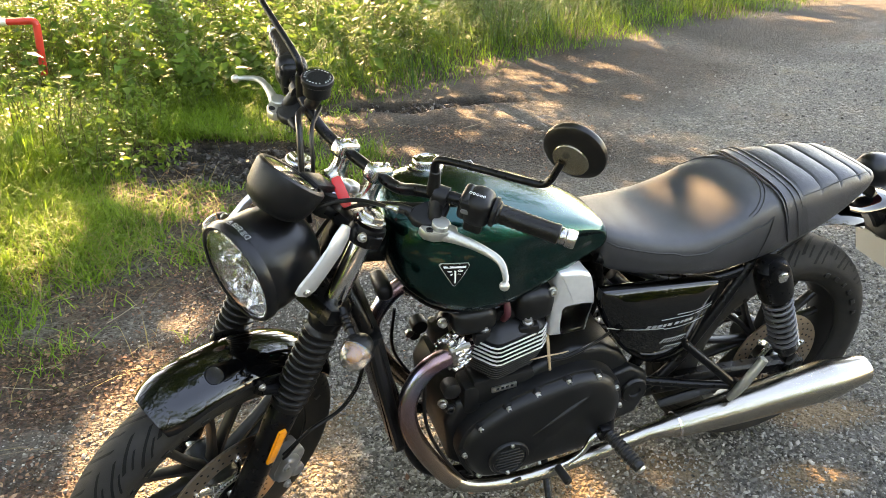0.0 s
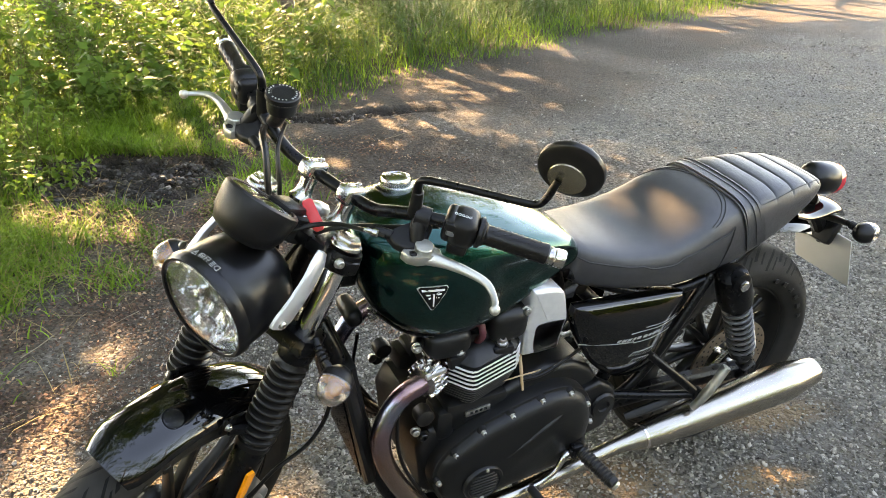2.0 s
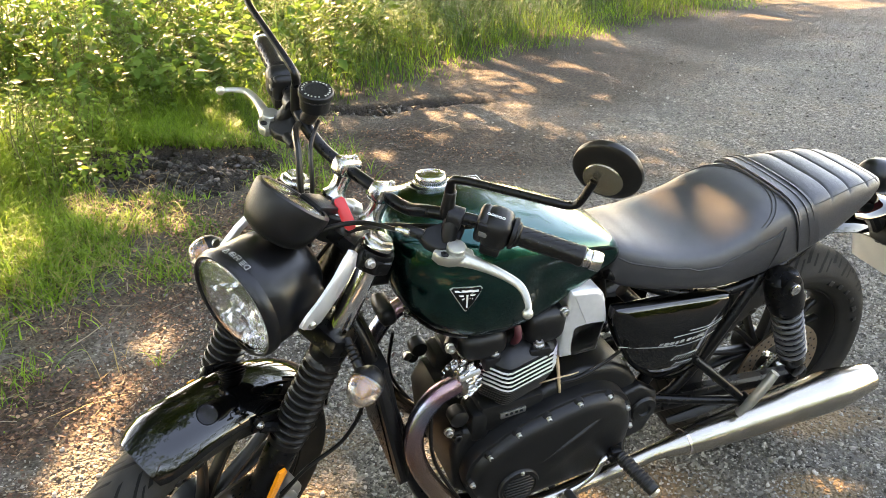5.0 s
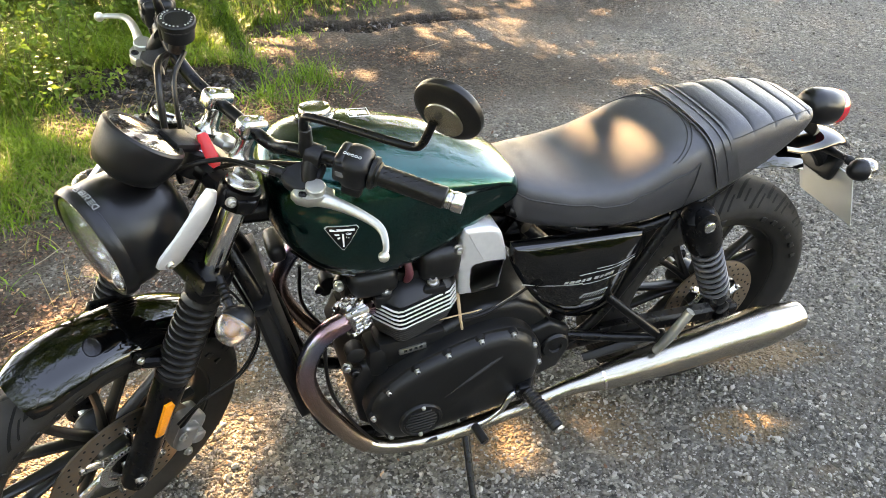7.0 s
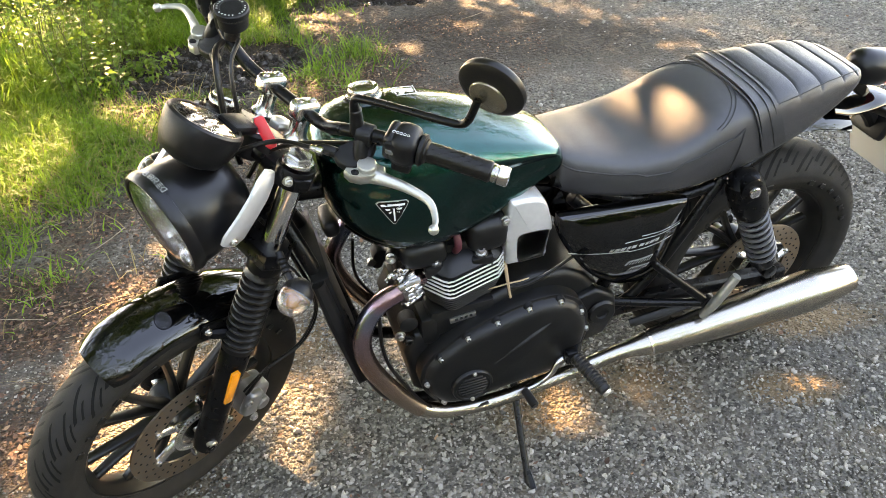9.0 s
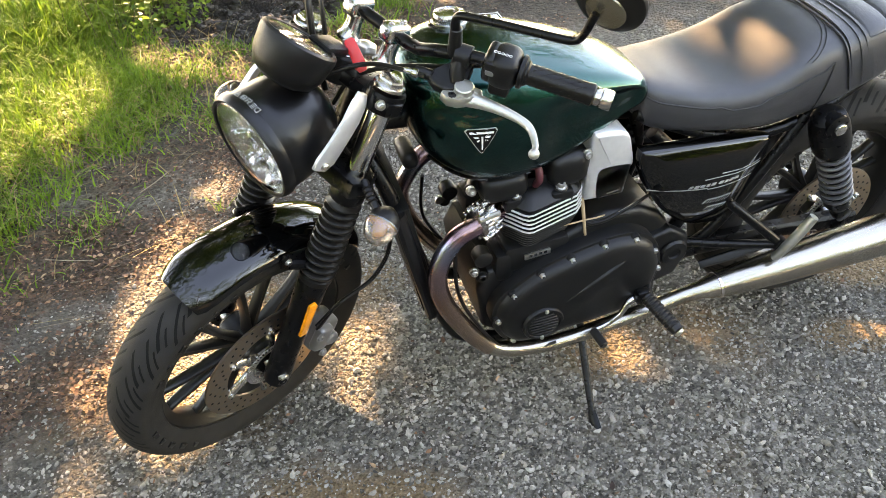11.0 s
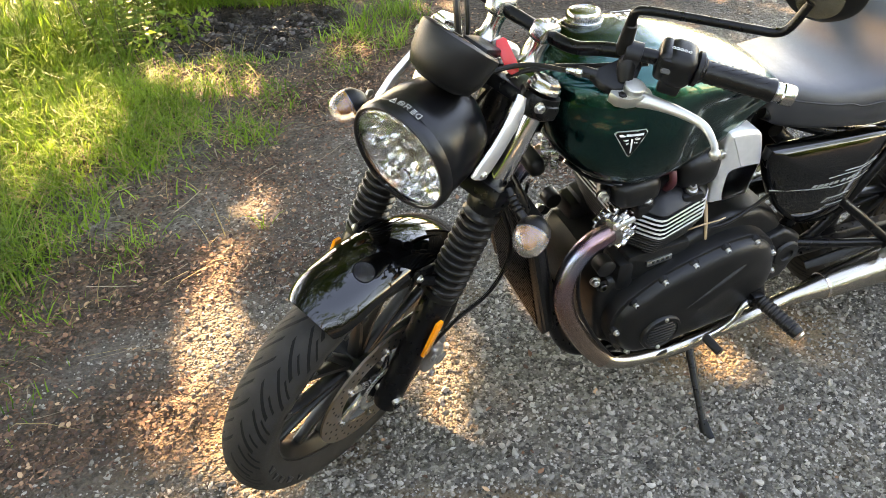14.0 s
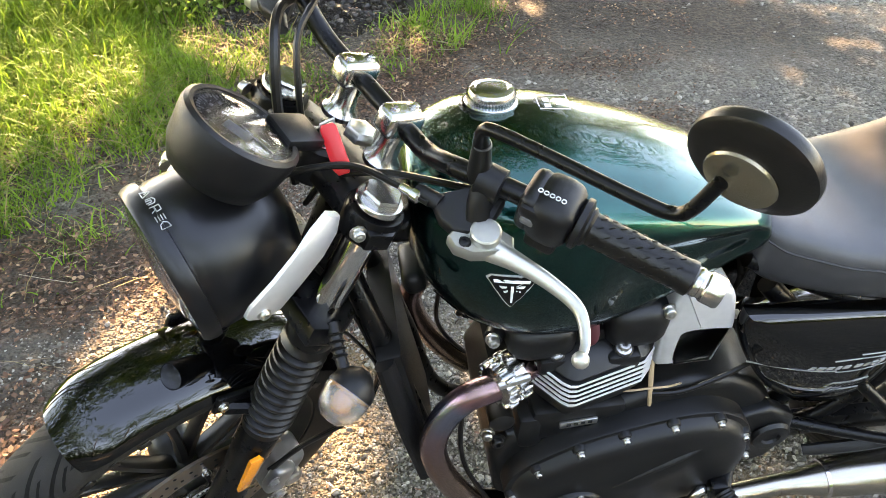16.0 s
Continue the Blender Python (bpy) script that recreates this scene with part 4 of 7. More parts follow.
# -- fuel tank --
def section(w, zb, zt, flat=0.55, peak=0.42, n=4):
    """A closed tank or seat section, from the bottom round the left to the top and back."""
    h = zt - zb
    half = [(0.0, zb), (flat * w, zb), (0.90 * w, zb + 0.10 * h), (w, zb + peak * h), (0.955 * w, zb + 0.64 * h), (0.865 * w, zb + 0.795 * h), (0.79 * w, zb + 0.862 * h), (0.66 * w, zb + 0.912 * h), (0.36 * w, zb + 0.975 * h), (0.0, zt)]
    line = catmull([(-y, z, 0) for y, z in half], n)
    ring = [(v.x, v.y) for v in line]
    return ring + [(-y, z) for y, z in ring[-2:0:-1]]


def body(stations, fn, n=5):
    """A lofted body through stations (x, ...); fn turns a station's values into a ring of (y, z)."""
    rows = catmull(stations, n) if len(stations[0]) <= 4 else stations
    return loft(B(), [[Vector((v[0], y, z)) for y, z in fn(*v[1:])] for v in rows])


# stations: x, half width, bottom, top
TANK = [(0.392, 0.040, 0.830, 0.880), (0.400, 0.075, 0.795, 0.908), (0.425, 0.112, 0.752, 0.928), (0.470, 0.142, 0.715, 0.942), (0.530, 0.156, 0.690, 0.945), (0.590, 0.158, 0.683, 0.938), (0.650, 0.152, 0.692, 0.920), (0.710, 0.140, 0.709, 0.900), (0.770, 0.125, 0.733, 0.875), (0.820, 0.110, 0.752, 0.851), (0.864, 0.091, 0.764, 0.824), (0.882, 0.062, 0.770, 0.808)]
def tank_skin():
    """The lofted tank with a shallow hollow for the knee in the rear of each flank."""
    bm = body(TANK, section)
    ease = lambda a, b, v: (lambda q: q * q * (3 - 2 * q))(min(1.0, max(0.0, (v - a) / (b - a))))
    rows = catmull(TANK, 10)
    for v in bm.verts:
        st = min(rows, key=lambda r: abs(r[0] - v.co.x))
        up = (v.co.z - st[2]) / max(0.02, st[3] - st[2])
        dent = 0.017 * ease(0.600, 0.680, v.co.x) * (1 - ease(0.835, 0.872, v.co.x)) * ease(0.02, 0.30, up) * (1 - ease(0.56, 0.74, up))
        v.co.y -= math.copysign(min(dent, abs(v.co.y) * 0.4), v.co.y)
    return bm


tank = part("fuel_tank", tank_skin(), M_GREEN, bike, "dark green metallic fuel tank", 60)
for k, (dx, dy, sx, sy) in enumerate(((0.0, 0.0, 0.040, 0.0014), (0.0, 0.030, 0.040, 0.0014), (-0.019, 0.015, 0.0014, 0.030), (0.019, 0.015, 0.0014, 0.030), (-0.008, 0.008, 0.008, 0.007), (-0.008, 0.021, 0.008, 0.007), (0.009, 0.014, 0.012, 0.014))):
    part("sticker_bar", box(B(), (0.592 + dx, 0.030 + dy, 0.9372), (sx, sy, 0.0008), 0, Matrix.Rotation(radians(6), 3, "Y")), M_WHITE, tank, "pale bars of a small sticker")
part("tank_seam", tube(B(), [(x, -w * 0.72, b - 0.001) for x, w, b, t in TANK[2:-1]], 0.0035, 6, 4), M_GLOSS, tank)
CAP = Vector((0.514, 0.052, 0.936))
cap = part("filler_cap", lathe(B(), [(0.034, 0), (0.034, 0.005), (0.031, 0.007), (0.030, 0.008), (0.030, 0.018), (0.0275, 0.022), (0.021, 0.024), (0.0195, 0.0225), (0.009, 0.0235), (0.001, 0.024)], CAP, (0.03, 0.12, 1), 48), M_ALU, tank, "polished round filler cap")
bm = B()
for k in range(48):
    a = 2 * math.pi * k / 48
    box(bm, CAP + Vector((0.0300 * math.cos(a), 0.0300 * math.sin(a), 0.0135)), (0.0020, 0.0020, 0.008), 0, Matrix.Rotation(a, 3, "Z"))
part("cap_knurl", bm, M_ALU, cap)
part("cap_recess", lathe(B(), [(0.040, -0.006), (0.040, 0.001), (0.037, 0.003), (0.034, 0.001), (0.034, -0.006)], CAP, (0.03, 0.12, 1), 48, closed=True), M_GLOSS, cap)


def tank_side(x, z, lift=0.0):
    """A point on the tank's left flank."""
    rows = catmull(TANK, 6)
    v = min(rows, key=lambda r: abs(r[0] - x))
    ring = section(v[1], v[2], v[3])
    left = [(y, zz) for y, zz in ring if y <= 0]
    for (y0, z0), (y1, z1) in zip(left, left[1:]):
        if z0 <= z <= z1 and z1 > z0:
            return Vector((x, y0 + (y1 - y0) * (z - z0) / (z1 - z0) - lift, z))
    return Vector((x, -v[1] - lift, z))


def patch(outline, lift, sub=6):
    """A thin plate hugging the tank's left flank inside a convex outline."""
    bm = B()
    c = (sum(p[0] for p in outline) / len(outline), sum(p[1] for p in outline) / len(outline))
    edge = []
    for p, q in zip(outline, outline[1:] + outline[:1]):
        for k in range(sub):
            edge.append((p[0] + (q[0] - p[0]) * k / sub, p[1] + (q[1] - p[1]) * k / sub))
    rings = []
    for s, l in ((1.0, lift - 0.004), (1.0, lift), (0.66, lift), (0.33, lift), (0.02, lift)):
        rings.append([tank_side(c[0] + (x - c[0]) * s, c[1] + (z - c[1]) * s, l) for x, z in edge])
    return loft(bm, rings, caps=False)


# the badge: a silver-edged black triangle with plain bars
TRI = [(0.473, 0.836), (0.478, 0.840), (0.535, 0.838), (0.538, 0.833), (0.508, 0.783), (0.503, 0.783)]
TRI = [(0.506 + (x - 0.506) * 0.90, 0.817 + (z - 0.817) * 0.90) for x, z in TRI]
badge = part("tank_badge", patch(TRI, 0.0015), M_SILVERPRINT, tank, "small triangular silver and black badge")
cx, cz = 0.506, 0.819
part("badge_field", patch([(cx + (x - cx) * 0.935, cz + (z - cz) * 0.935) for x, z in TRI], 0.0024), M_GLOSS, badge)
for bar in ([(0.484, 0.8325), (0.527, 0.8305), (0.526, 0.8270), (0.485, 0.8290)], [(0.5045, 0.8225), (0.5080, 0.8225), (0.5075, 0.7950), (0.5050, 0.7950)], [(0.491, 0.8225), (0.5015, 0.8225), (0.5015, 0.8200), (0.493, 0.8195)], [(0.511, 0.8225), (0.5215, 0.8225), (0.5195, 0.8195), (0.511, 0.8200)], [(0.496, 0.8150), (0.5015, 0.8160), (0.5015, 0.8135), (0.498, 0.8115)], [(0.511, 0.8160), (0.5165, 0.8150), (0.5145, 0.8115), (0.511, 0.8135)]):
    part("badge_bar", patch(bar, 0.0030, 2), M_WHITE, badge)

# -- seat --
SEAT = [(0.860, 0.060, 0.740, 0.792), (0.874, 0.090, 0.714, 0.806), (0.920, 0.112, 0.703, 0.799), (0.990, 0.134, 0.696, 0.789), (1.070, 0.147, 0.690, 0.792), (1.140, 0.149, 0.686, 0.812), (1.190, 0.146, 0.687, 0.836), (1.240, 0.141, 0.691, 0.851), (1.320, 0.133, 0.706, 0.861), (1.400, 0.122, 0.728, 0.866), (1.470, 0.111, 0.756, 0.865), (1.530, 0.098, 0.786, 0.857), (1.568, 0.083, 0.806, 0.846), (1.590, 0.060, 0.815, 0.835)]


def seat_ring(w, zb, zt):
    h = zt - zb
    half = [(0.0, zb), (0.80 * w, zb), (0.94 * w, zb + 0.08 * h), (0.985 * w, zb + 0.30 * h), (1.0 * w, zb + 0.52 * h), (0.97 * w, zb + 0.72 * h), (0.88 * w, zb + 0.88 * h), (0.66 * w, zb + 0.965 * h), (0.34 * w, zb + 0.995 * h), (0.0, zt)]
    line = catmull([(-y, z, 0) for y, z in half], 3)
    ring = [(v.x, v.y) for v in line]
    return ring + [(-y, z) for y, z in ring[-2:0:-1]]


def seat_mesh():
    """The saddle, its rear half ribbed across by pleats."""
    rows = catmull(SEAT, 28)
    pleats = [1.327, 1.386, 1.445, 1.508, 1.556]
    rings = []
    for v in rows:
        x, w, zb, zt = v
        ring = []
        for y, z in seat_ring(w, zb, zt):
            up = (z - zb) / (zt - zb)
            if up > 0.72 and x > 1.30 and abs(y) < 0.93 * w:
                bow = x + 0.004 * (1 - (y / w) ** 2) - 0.002
                d = min(abs(bow - p) for p in pleats)
                z += 0.0030 * math.sin(min(1.0, d / 0.026) * math.pi / 2) - 0.0020 - 0.0030 * math.exp(-(d / 0.0022) ** 2)
            ring.append(Vector((x, y, z)))
        rings.append(ring)
    return loft(B(), rings)


seat = part("seat", seat_mesh(), M_SEAT, bike, "black vinyl seat with a pleated rear half", 70)


def seat_at(x, up, lift=0.0015):
    v = min(catmull(SEAT, 20), key=lambda r: abs(r[0] - x))
    ring = [(y, z) for y, z in seat_ring(v[1], v[2], v[3]) if y <= 0]
    zz = v[2] + (v[3] - v[2]) * up
    y = min(ring[3:], key=lambda q: abs(q[1] - zz))
    return Vector((x, y[0] - lift * 0.8, y[1] + lift * 0.3))


for side in (Matrix(), MIRROR):
    bm = tube(B(), [seat_at(0.87 + 0.02 * k, 0.70 - 0.08 * math.sin(math.pi * min(1, k / 19))) for k in range(20)], 0.0016, 6, 2)
    bm.transform(side)
    part("seat_seam", bm, M_SEAM, seat)
    bm = tube(B(), [seat_at(1.236, 0.06), seat_at(1.240, 0.30), seat_at(1.244, 0.50), seat_at(1.250, 0.72)], 0.0016, 6, 3)
    bm.transform(side)
    part("seat_seam", bm, M_SEAM, seat)


def over_seat(x0, lift, r, flat, n=0):
    """A band across the seat at a station, from flank to flank."""
    v = min(catmull(SEAT, 20), key=lambda q: abs(q[0] - x0))
    ring = seat_ring(v[1], v[2], v[3])
    left = [q for q in ring if q[0] <= 0 and q[1] > v[2] + 0.02]
    path = left + [(-y, z) for y, z in reversed(left[:-1])]
    rows, out = catmull(SEAT, 20), []
    for y, z in path:
        x = x0 + 0.062 * (1 - (z - v[2]) / (v[3] - v[2])) ** 1.3
        q = min(rows, key=lambda r: abs(r[0] - x))
        up = (z - v[2]) / (v[3] - v[2])
        out.append(Vector((x, y * q[1] / v[1] * (1 + lift / q[1]), q[2] + up * (q[3] - q[2]) + lift)))
    return out


for x0, wd in ((1.296, 0.0240), (1.2665, 0.0016), (1.296, 0.0022), (1.311, 0.0012)):
    path = over_seat(x0, 0.0044 if wd < 0.01 and x0 > 1.27 else 0.0026, 0, 0)
    bm = B()
    rings = []
    for i, p in enumerate(path):
        d = (path[min(i + 1, len(path) - 1)] - path[max(i - 1, 0)]).normalized()
        sidev = Vector((1, 0, 0)) - d * d.x
        sidev.normalize()
        up = d.cross(sidev)
        rings.append([p + sidev * (wd * a) + up * (0.0022 * b) for a, b in ((-1, -1), (-1, .5), (-.8, 1), (.8, 1), (1, .5), (1, -1))])
    part("seat_strap", loft(bm, rings), M_SEAT, seat, "stitched black seat strap")
def seat_top(x, y, lift=0.0008):
    """A point on top of the seat."""
    v = min(catmull(SEAT, 20), key=lambda r: abs(r[0] - x))
    half = [(-a, b) for a, b in seat_ring(v[1], v[2], v[3]) if a <= 0][8:]
    for (a, b), (c, d) in zip(half, half[1:]):
        if c <= abs(y) <= a:
            return Vector((x, y, b + (d - b) * (a - abs(y)) / max(1e-6, a - c) + lift))
    return Vector((x, y, v[3] + lift))


for off in (0.0, 0.009):
    arc = [(1.178 + off + 0.085 * math.cos(radians(a)), (0.131 + off * 0.3) * math.sin(radians(a))) for a in range(-84, 85, 6)]
    part("seat_seam", tube(B(), [seat_top(x, y) for x, y in arc], 0.0013, 6, 2), M_SEAM, seat)
for side in (-1, 1):
    part("seat_seam", tube(B(), [seat_top(x, side * w) for x, w in ((1.325, 0.121), (1.36, 0.117), (1.40, 0.111), (1.46, 0.100), (1.52, 0.087), (1.56, 0.073))], 0.0014, 6, 4), M_SEAM, seat)

# -- rear mudguard, tail light, number plate --
bm = B()
rings = []
for k in range(25):
    a = radians(-28 + 52 * k / 24)
    row = []
    for j in range(13):
        s = -1 + 2 * j / 12
        row.append((0.085 * math.sin(s * 1.3) / math.sin(1.3), 0.405 - 0.045 * (1 - math.cos(s * 1.3))))
    f = lambda r, y: Vector((WB + math.sin(a) * r, y, 0.350 + math.cos(a) * r))
    rings.append([f(r, y) for y, r in row] + [f(r - 0.003, y * 0.97) for y, r in reversed(row)])
part("rear_mudguard", loft(bm, rings), M_GLOSS, bike, "gloss black rear mudguard", 50)
TL = Vector((1.668, 0, 0.800))
tl = part("tail_light", lathe(B(), [(0.010, -0.046), (0.026, -0.043), (0.036, -0.032), (0.041, -0.012), (0.0425, 0.010), (0.043, 0.036), (0.041, 0.040)], TL, (1, 0, -0.24), 40), M_LAMP, bike, "round black tail light housing")
part("lens", lathe(B(), [(0.0415, 0.038), (0.0420, 0.054), (0.039, 0.061), (0.026, 0.066), (0.001, 0.068)], TL, (1, 0, -0.24), 40), M_REDLENS, tl, "red lens")
# the mudguard runs out into a tongue below the light
rings = []
for v in catmull([(1.545, 0.742, 0.072, 0.020), (1.600, 0.722, 0.066, 0.020), (1.655, 0.714, 0.058, 0.020), (1.710, 0.713, 0.050, 0.019), (1.755, 0.702, 0.042, 0.018), (1.788, 0.682, 0.032, 0.014)], 5):
    rings.append([Vector((v[0], v[2] * math.cos(2 * math.pi * k / 24), v[1] + v[3] * (math.sin(2 * math.pi * k / 24) if k <= 12 else 0.55 * math.sin(2 * math.pi * k / 24)))) for k in range(24)])
part("tail_tongue", loft(B(), rings), M_GLOSS, bike, "gloss black tail tongue under the light", 50)
bm = tube(B(), [(1.67, 0, 0.735), (1.70, 0, 0.700), (1.735, 0, 0.660), (1.770, 0, 0.60)], [0.026, 0.028, 0.026, 0.020], 10, 4, 0.7)
box(bm, (1.752, 0, 0.640), (0.030, 0.100, 0.075), 0.012, Matrix.Rotation(radians(22), 3, "Y"))
for s in (-1, 1):
    tube(bm, [(1.715, 0, 0.690), (1.700, s * 0.06, 0.705), (1.680, s * 0.115, 0.724)], [0.014, 0.010, 0.008], 10, 4)
part("plate_holder", bm, M_PLASTIC, bike, "black number plate holder")
bm = box(B(), (1.792, 0, 0.562), (0.004, 0.186, 0.172), 0.0015, Matrix.Rotation(radians(-22), 3, "Y"))
plate = part("number_plate", bm, M_PLATE, bike, "pale number plate seen from behind")
for side in (Matrix(), MIRROR):
    b, ln = indicator((1.680, -0.115, 0.724), (1.668, -0.172, 0.730), (1, -0.05, -0.05), 0.026)
    b.transform(side)
    ln.transform(side)
    ob = part("rear_indicator", b, M_PLASTIC, bike, "dark indicator on a short stalk")
    part("lens", ln, M_CLEAR, ob, "clear indicator lens")

# -- frame --
bm = tube(B(), [(0.325, 0, 0.80), (0.50, 0, 0.78), (0.72, 0, 0.74), (0.88, 0, 0.70)], 0.022, 14, 5)
part("frame_backbone", bm, M_SATIN, bike)


for line, r in (([(0.315, -0.030, 0.76), (0.350, -0.075, 0.66), (0.400, -0.095, 0.47), (0.440, -0.105, 0.30), (0.50, -0.11, 0.23), (0.62, -0.11, 0.205), (0.80, -0.11, 0.215), (0.92, -0.105, 0.27), (0.965, -0.105, 0.38)], 0.0155), ([(0.965, -0.105, 0.38), (1.00, -0.115, 0.50), (0.96, -0.10, 0.62), (0.90, -0.08, 0.69)], 0.0155), ([(0.86, -0.070, 0.735), (1.02, -0.105, 0.672), (1.16, -0.118, 0.655), (1.30, -0.112, 0.690), (1.45, -0.09, 0.76)], 0.0125), ([(1.235, -0.122, 0.680), (1.16, -0.132, 0.560), (1.075, -0.128, 0.415), (1.00, -0.112, 0.34)], 0.0125)):
    both("frame_tube", lambda: tube(B(), line, r, 12, 5), M_SATIN, bike)


def hanger():
    bm = tube(B(), [(1.085, -0.140, 0.500), (1.140, -0.170, 0.452), (1.215, -0.195, 0.382)], 0.0105, 12, 4)
    tube(bm, [(1.00, -0.13, 0.395), (1.11, -0.165, 0.385), (1.215, -0.195, 0.378)], 0.0105, 12, 4)
    lathe(bm, [(0.012, 0), (0.018, 0.003), (0.018, 0.020), (0.012, 0.023)], (1.217, -0.186, 0.380), (0, -1, 0), 18)
    return bm


both("footrest_hanger", hanger, M_SATIN, bike, "black tubular footrest hanger")
both("pillion_footrest", lambda: tube(B(), [(1.205, -0.207, 0.350), (1.215, -0.218, 0.388), (1.232, -0.226, 0.436), (1.252, -0.228, 0.478)], [0.011, 0.0145, 0.0140, 0.0130], 14, 5, 0.8), M_LEVER, bike, "folded-up pale alloy footrest")


def swing_arm():
    bm = B()
    rings = []
    for x, z, h in ((0.93, 0.350, 0.024), (1.05, 0.352, 0.024), (1.22, 0.342, 0.022), (1.38, 0.328, 0.020), (1.50, 0.318, 0.018)):
        rings.append([Vector((x, -0.112 + u * 0.017, z + v * h)) for u, v in ((-1, -.6), (-.6, -1), (.6, -1), (1, -.6), (1, .6), (.6, 1), (-.6, 1), (-1, .6))])
    loft(bm, rings)
    box(bm, (1.447, -0.112, 0.320), (0.085, 0.022, 0.055), 0.008)
    lathe(bm, [(0.018, 0), (0.020, 0.003), (0.020, 0.012), (0.014, 0.015)], (1.447, -0.124, 0.320), (0, -1, 0), 6)
    return bm


both("swing_arm", swing_arm, M_SATIN, bike, "black swing arm")

SH0, SH1 = Vector((1.264, -0.160, 0.684)), Vector((1.398, -0.160, 0.398))
SHD = (SH1 - SH0).normalized()
SHL = (SH1 - SH0).length


def shock_body():
    bm = lathe(B(), [(0.020, -0.022), (0.034, -0.012), (0.0405, 0.015), (0.0415, 0.062), (0.039, 0.084), (0.030, 0.088)], SH0 + Vector((0, 0.002, 0)), SHD, 28)
    lathe(bm, [(0.021, 0), (0.026, 0.004), (0.026, 0.026), (0.018, 0.030)], SH0 + Vector((0, -0.002, 0)), (0, -1, 0), 24)
    lathe(bm, [(0.020, SHL - 0.065), (0.031, SHL - 0.060), (0.031, SHL - 0.040), (0.020, SHL - 0.030), (0.016, SHL + 0.012)], SH0, SHD, 24)
    lathe(bm, [(0.017, 0.06), (0.017, SHL - 0.05)], SH0, SHD, 16)
    lathe(bm, [(0.014, 0), (0.018, 0.003), (0.018, 0.030), (0.012, 0.033)], SH1 + Vector((0, 0.012, 0)), (0, -1, 0), 20)
    return bm


def shock_spring():
    pts = []
    a, u, w = frame_of(SHD)
    turns, lo, hi = 8.5, 0.086, SHL - 0.058
    for k in range(int(turns * 14) + 1):
        t = 2 * math.pi * k / 14
        pts.append(SH0 + SHD * (lo + (hi - lo) * k / (turns * 14)) + (u * math.cos(t) + w * math.sin(t)) * 0.0310)
    return tube(B(), pts, 0.0046, 8, 1)


M_SPRING = material("grey_spring_paint", (0.085, 0.085, 0.09), 0.32, 0.3, 0.1, 60)
both("shock_absorber", shock_body, M_SATIN, bike, "black rear shock absorber")
both("shock_spring", shock_spring, M_SPRING, bike, "grey coil spring")
both("shock_bolt", lambda: lathe(B(), [(0.011, 0), (0.013, 0.002), (0.013, 0.007), (0.009, 0.010), (0.004, 0.010)], SH0 + Vector((0, -0.032, 0)), (0, -1, 0), 20), M_CHROME, bike)

# -- side panels --
PANEL = [(0.846, 0.692), (0.920, 0.686), (1.050, 0.674), (1.138, 0.664), (1.154, 0.646), (1.148, 0.570), (1.132, 0.482), (1.112, 0.448), (1.065, 0.432), (1.000, 0.448), (0.935, 0.502), (0.880, 0.582), (0.848, 0.652)]


def side_panel():
    """A bulged cover: rings of its outline that shrink as they come out."""
    bm = B()
    ring = [Vector((v.x, v.y)) for v in catmull([(x, z, 0) for x, z in PANEL + PANEL[:1]], 4)[:-1]]
    c = sum(ring, Vector((0, 0))) / len(ring)
    rings = []
    for s, y in ((0.97, -0.105), (1.0, -0.112), (1.0, -0.124), (0.985, -0.131)):
        rings.append([Vector((c.x + (p.x - c.x) * s, y + -0.05 * ((p.y - c.y) * s + 0.02), c.y + (p.y - c.y) * s)) for p in ring])
    for s in (0.96, 0.90, 0.80, 0.65, 0.45, 0.2, 0.02):
        rings.append([Vector((c.x + (p.x - c.x) * s, PANEL_BULGE(s) + -0.05 * ((p.y - c.y) * s + 0.02), c.y + (p.y - c.y) * s)) for p in ring])
    return loft(bm, rings)


def PANEL_BULGE(s):
    return -0.133 - 0.034 * (1 - s * s)


def on_panel(x, z, lift=0.0):
    """A point on the bulged side panel."""
    ring = [Vector((v.x, v.y)) for v in catmull([(a, b, 0) for a, b in PANEL + PANEL[:1]], 4)[:-1]]
    c = sum(ring, Vector((0, 0))) / len(ring)
    d = Vector((x, z)) - c
    far = min(ring, key=lambda q: (q - c).angle(d) if d.length > 1e-4 else 0)
    return Vector((x, PANEL_BULGE(min(1.0, d.length / (far - c).length)) + -0.05 * (z - c.y + 0.02) - lift, z))


def panel_bar(x, z, w, h, lean=0.0):
    """A thin printed bar lying on the side panel, its ends slanted by lean."""
    n = 6
    bm = B()
    rings = []
    for k in range(n + 1):
        u = x - w / 2 + w * k / n
        zz = z - 0.02 * (u - x)
        top, low = on_panel(u + lean * h / 2, zz + h / 2, 0.0006), on_panel(u - lean * h / 2, zz - h / 2, 0.0006)
        back = Vector((0, 0.0012, 0))
        rings.append([low, top, top + back, low + back])
    return loft(bm, rings)


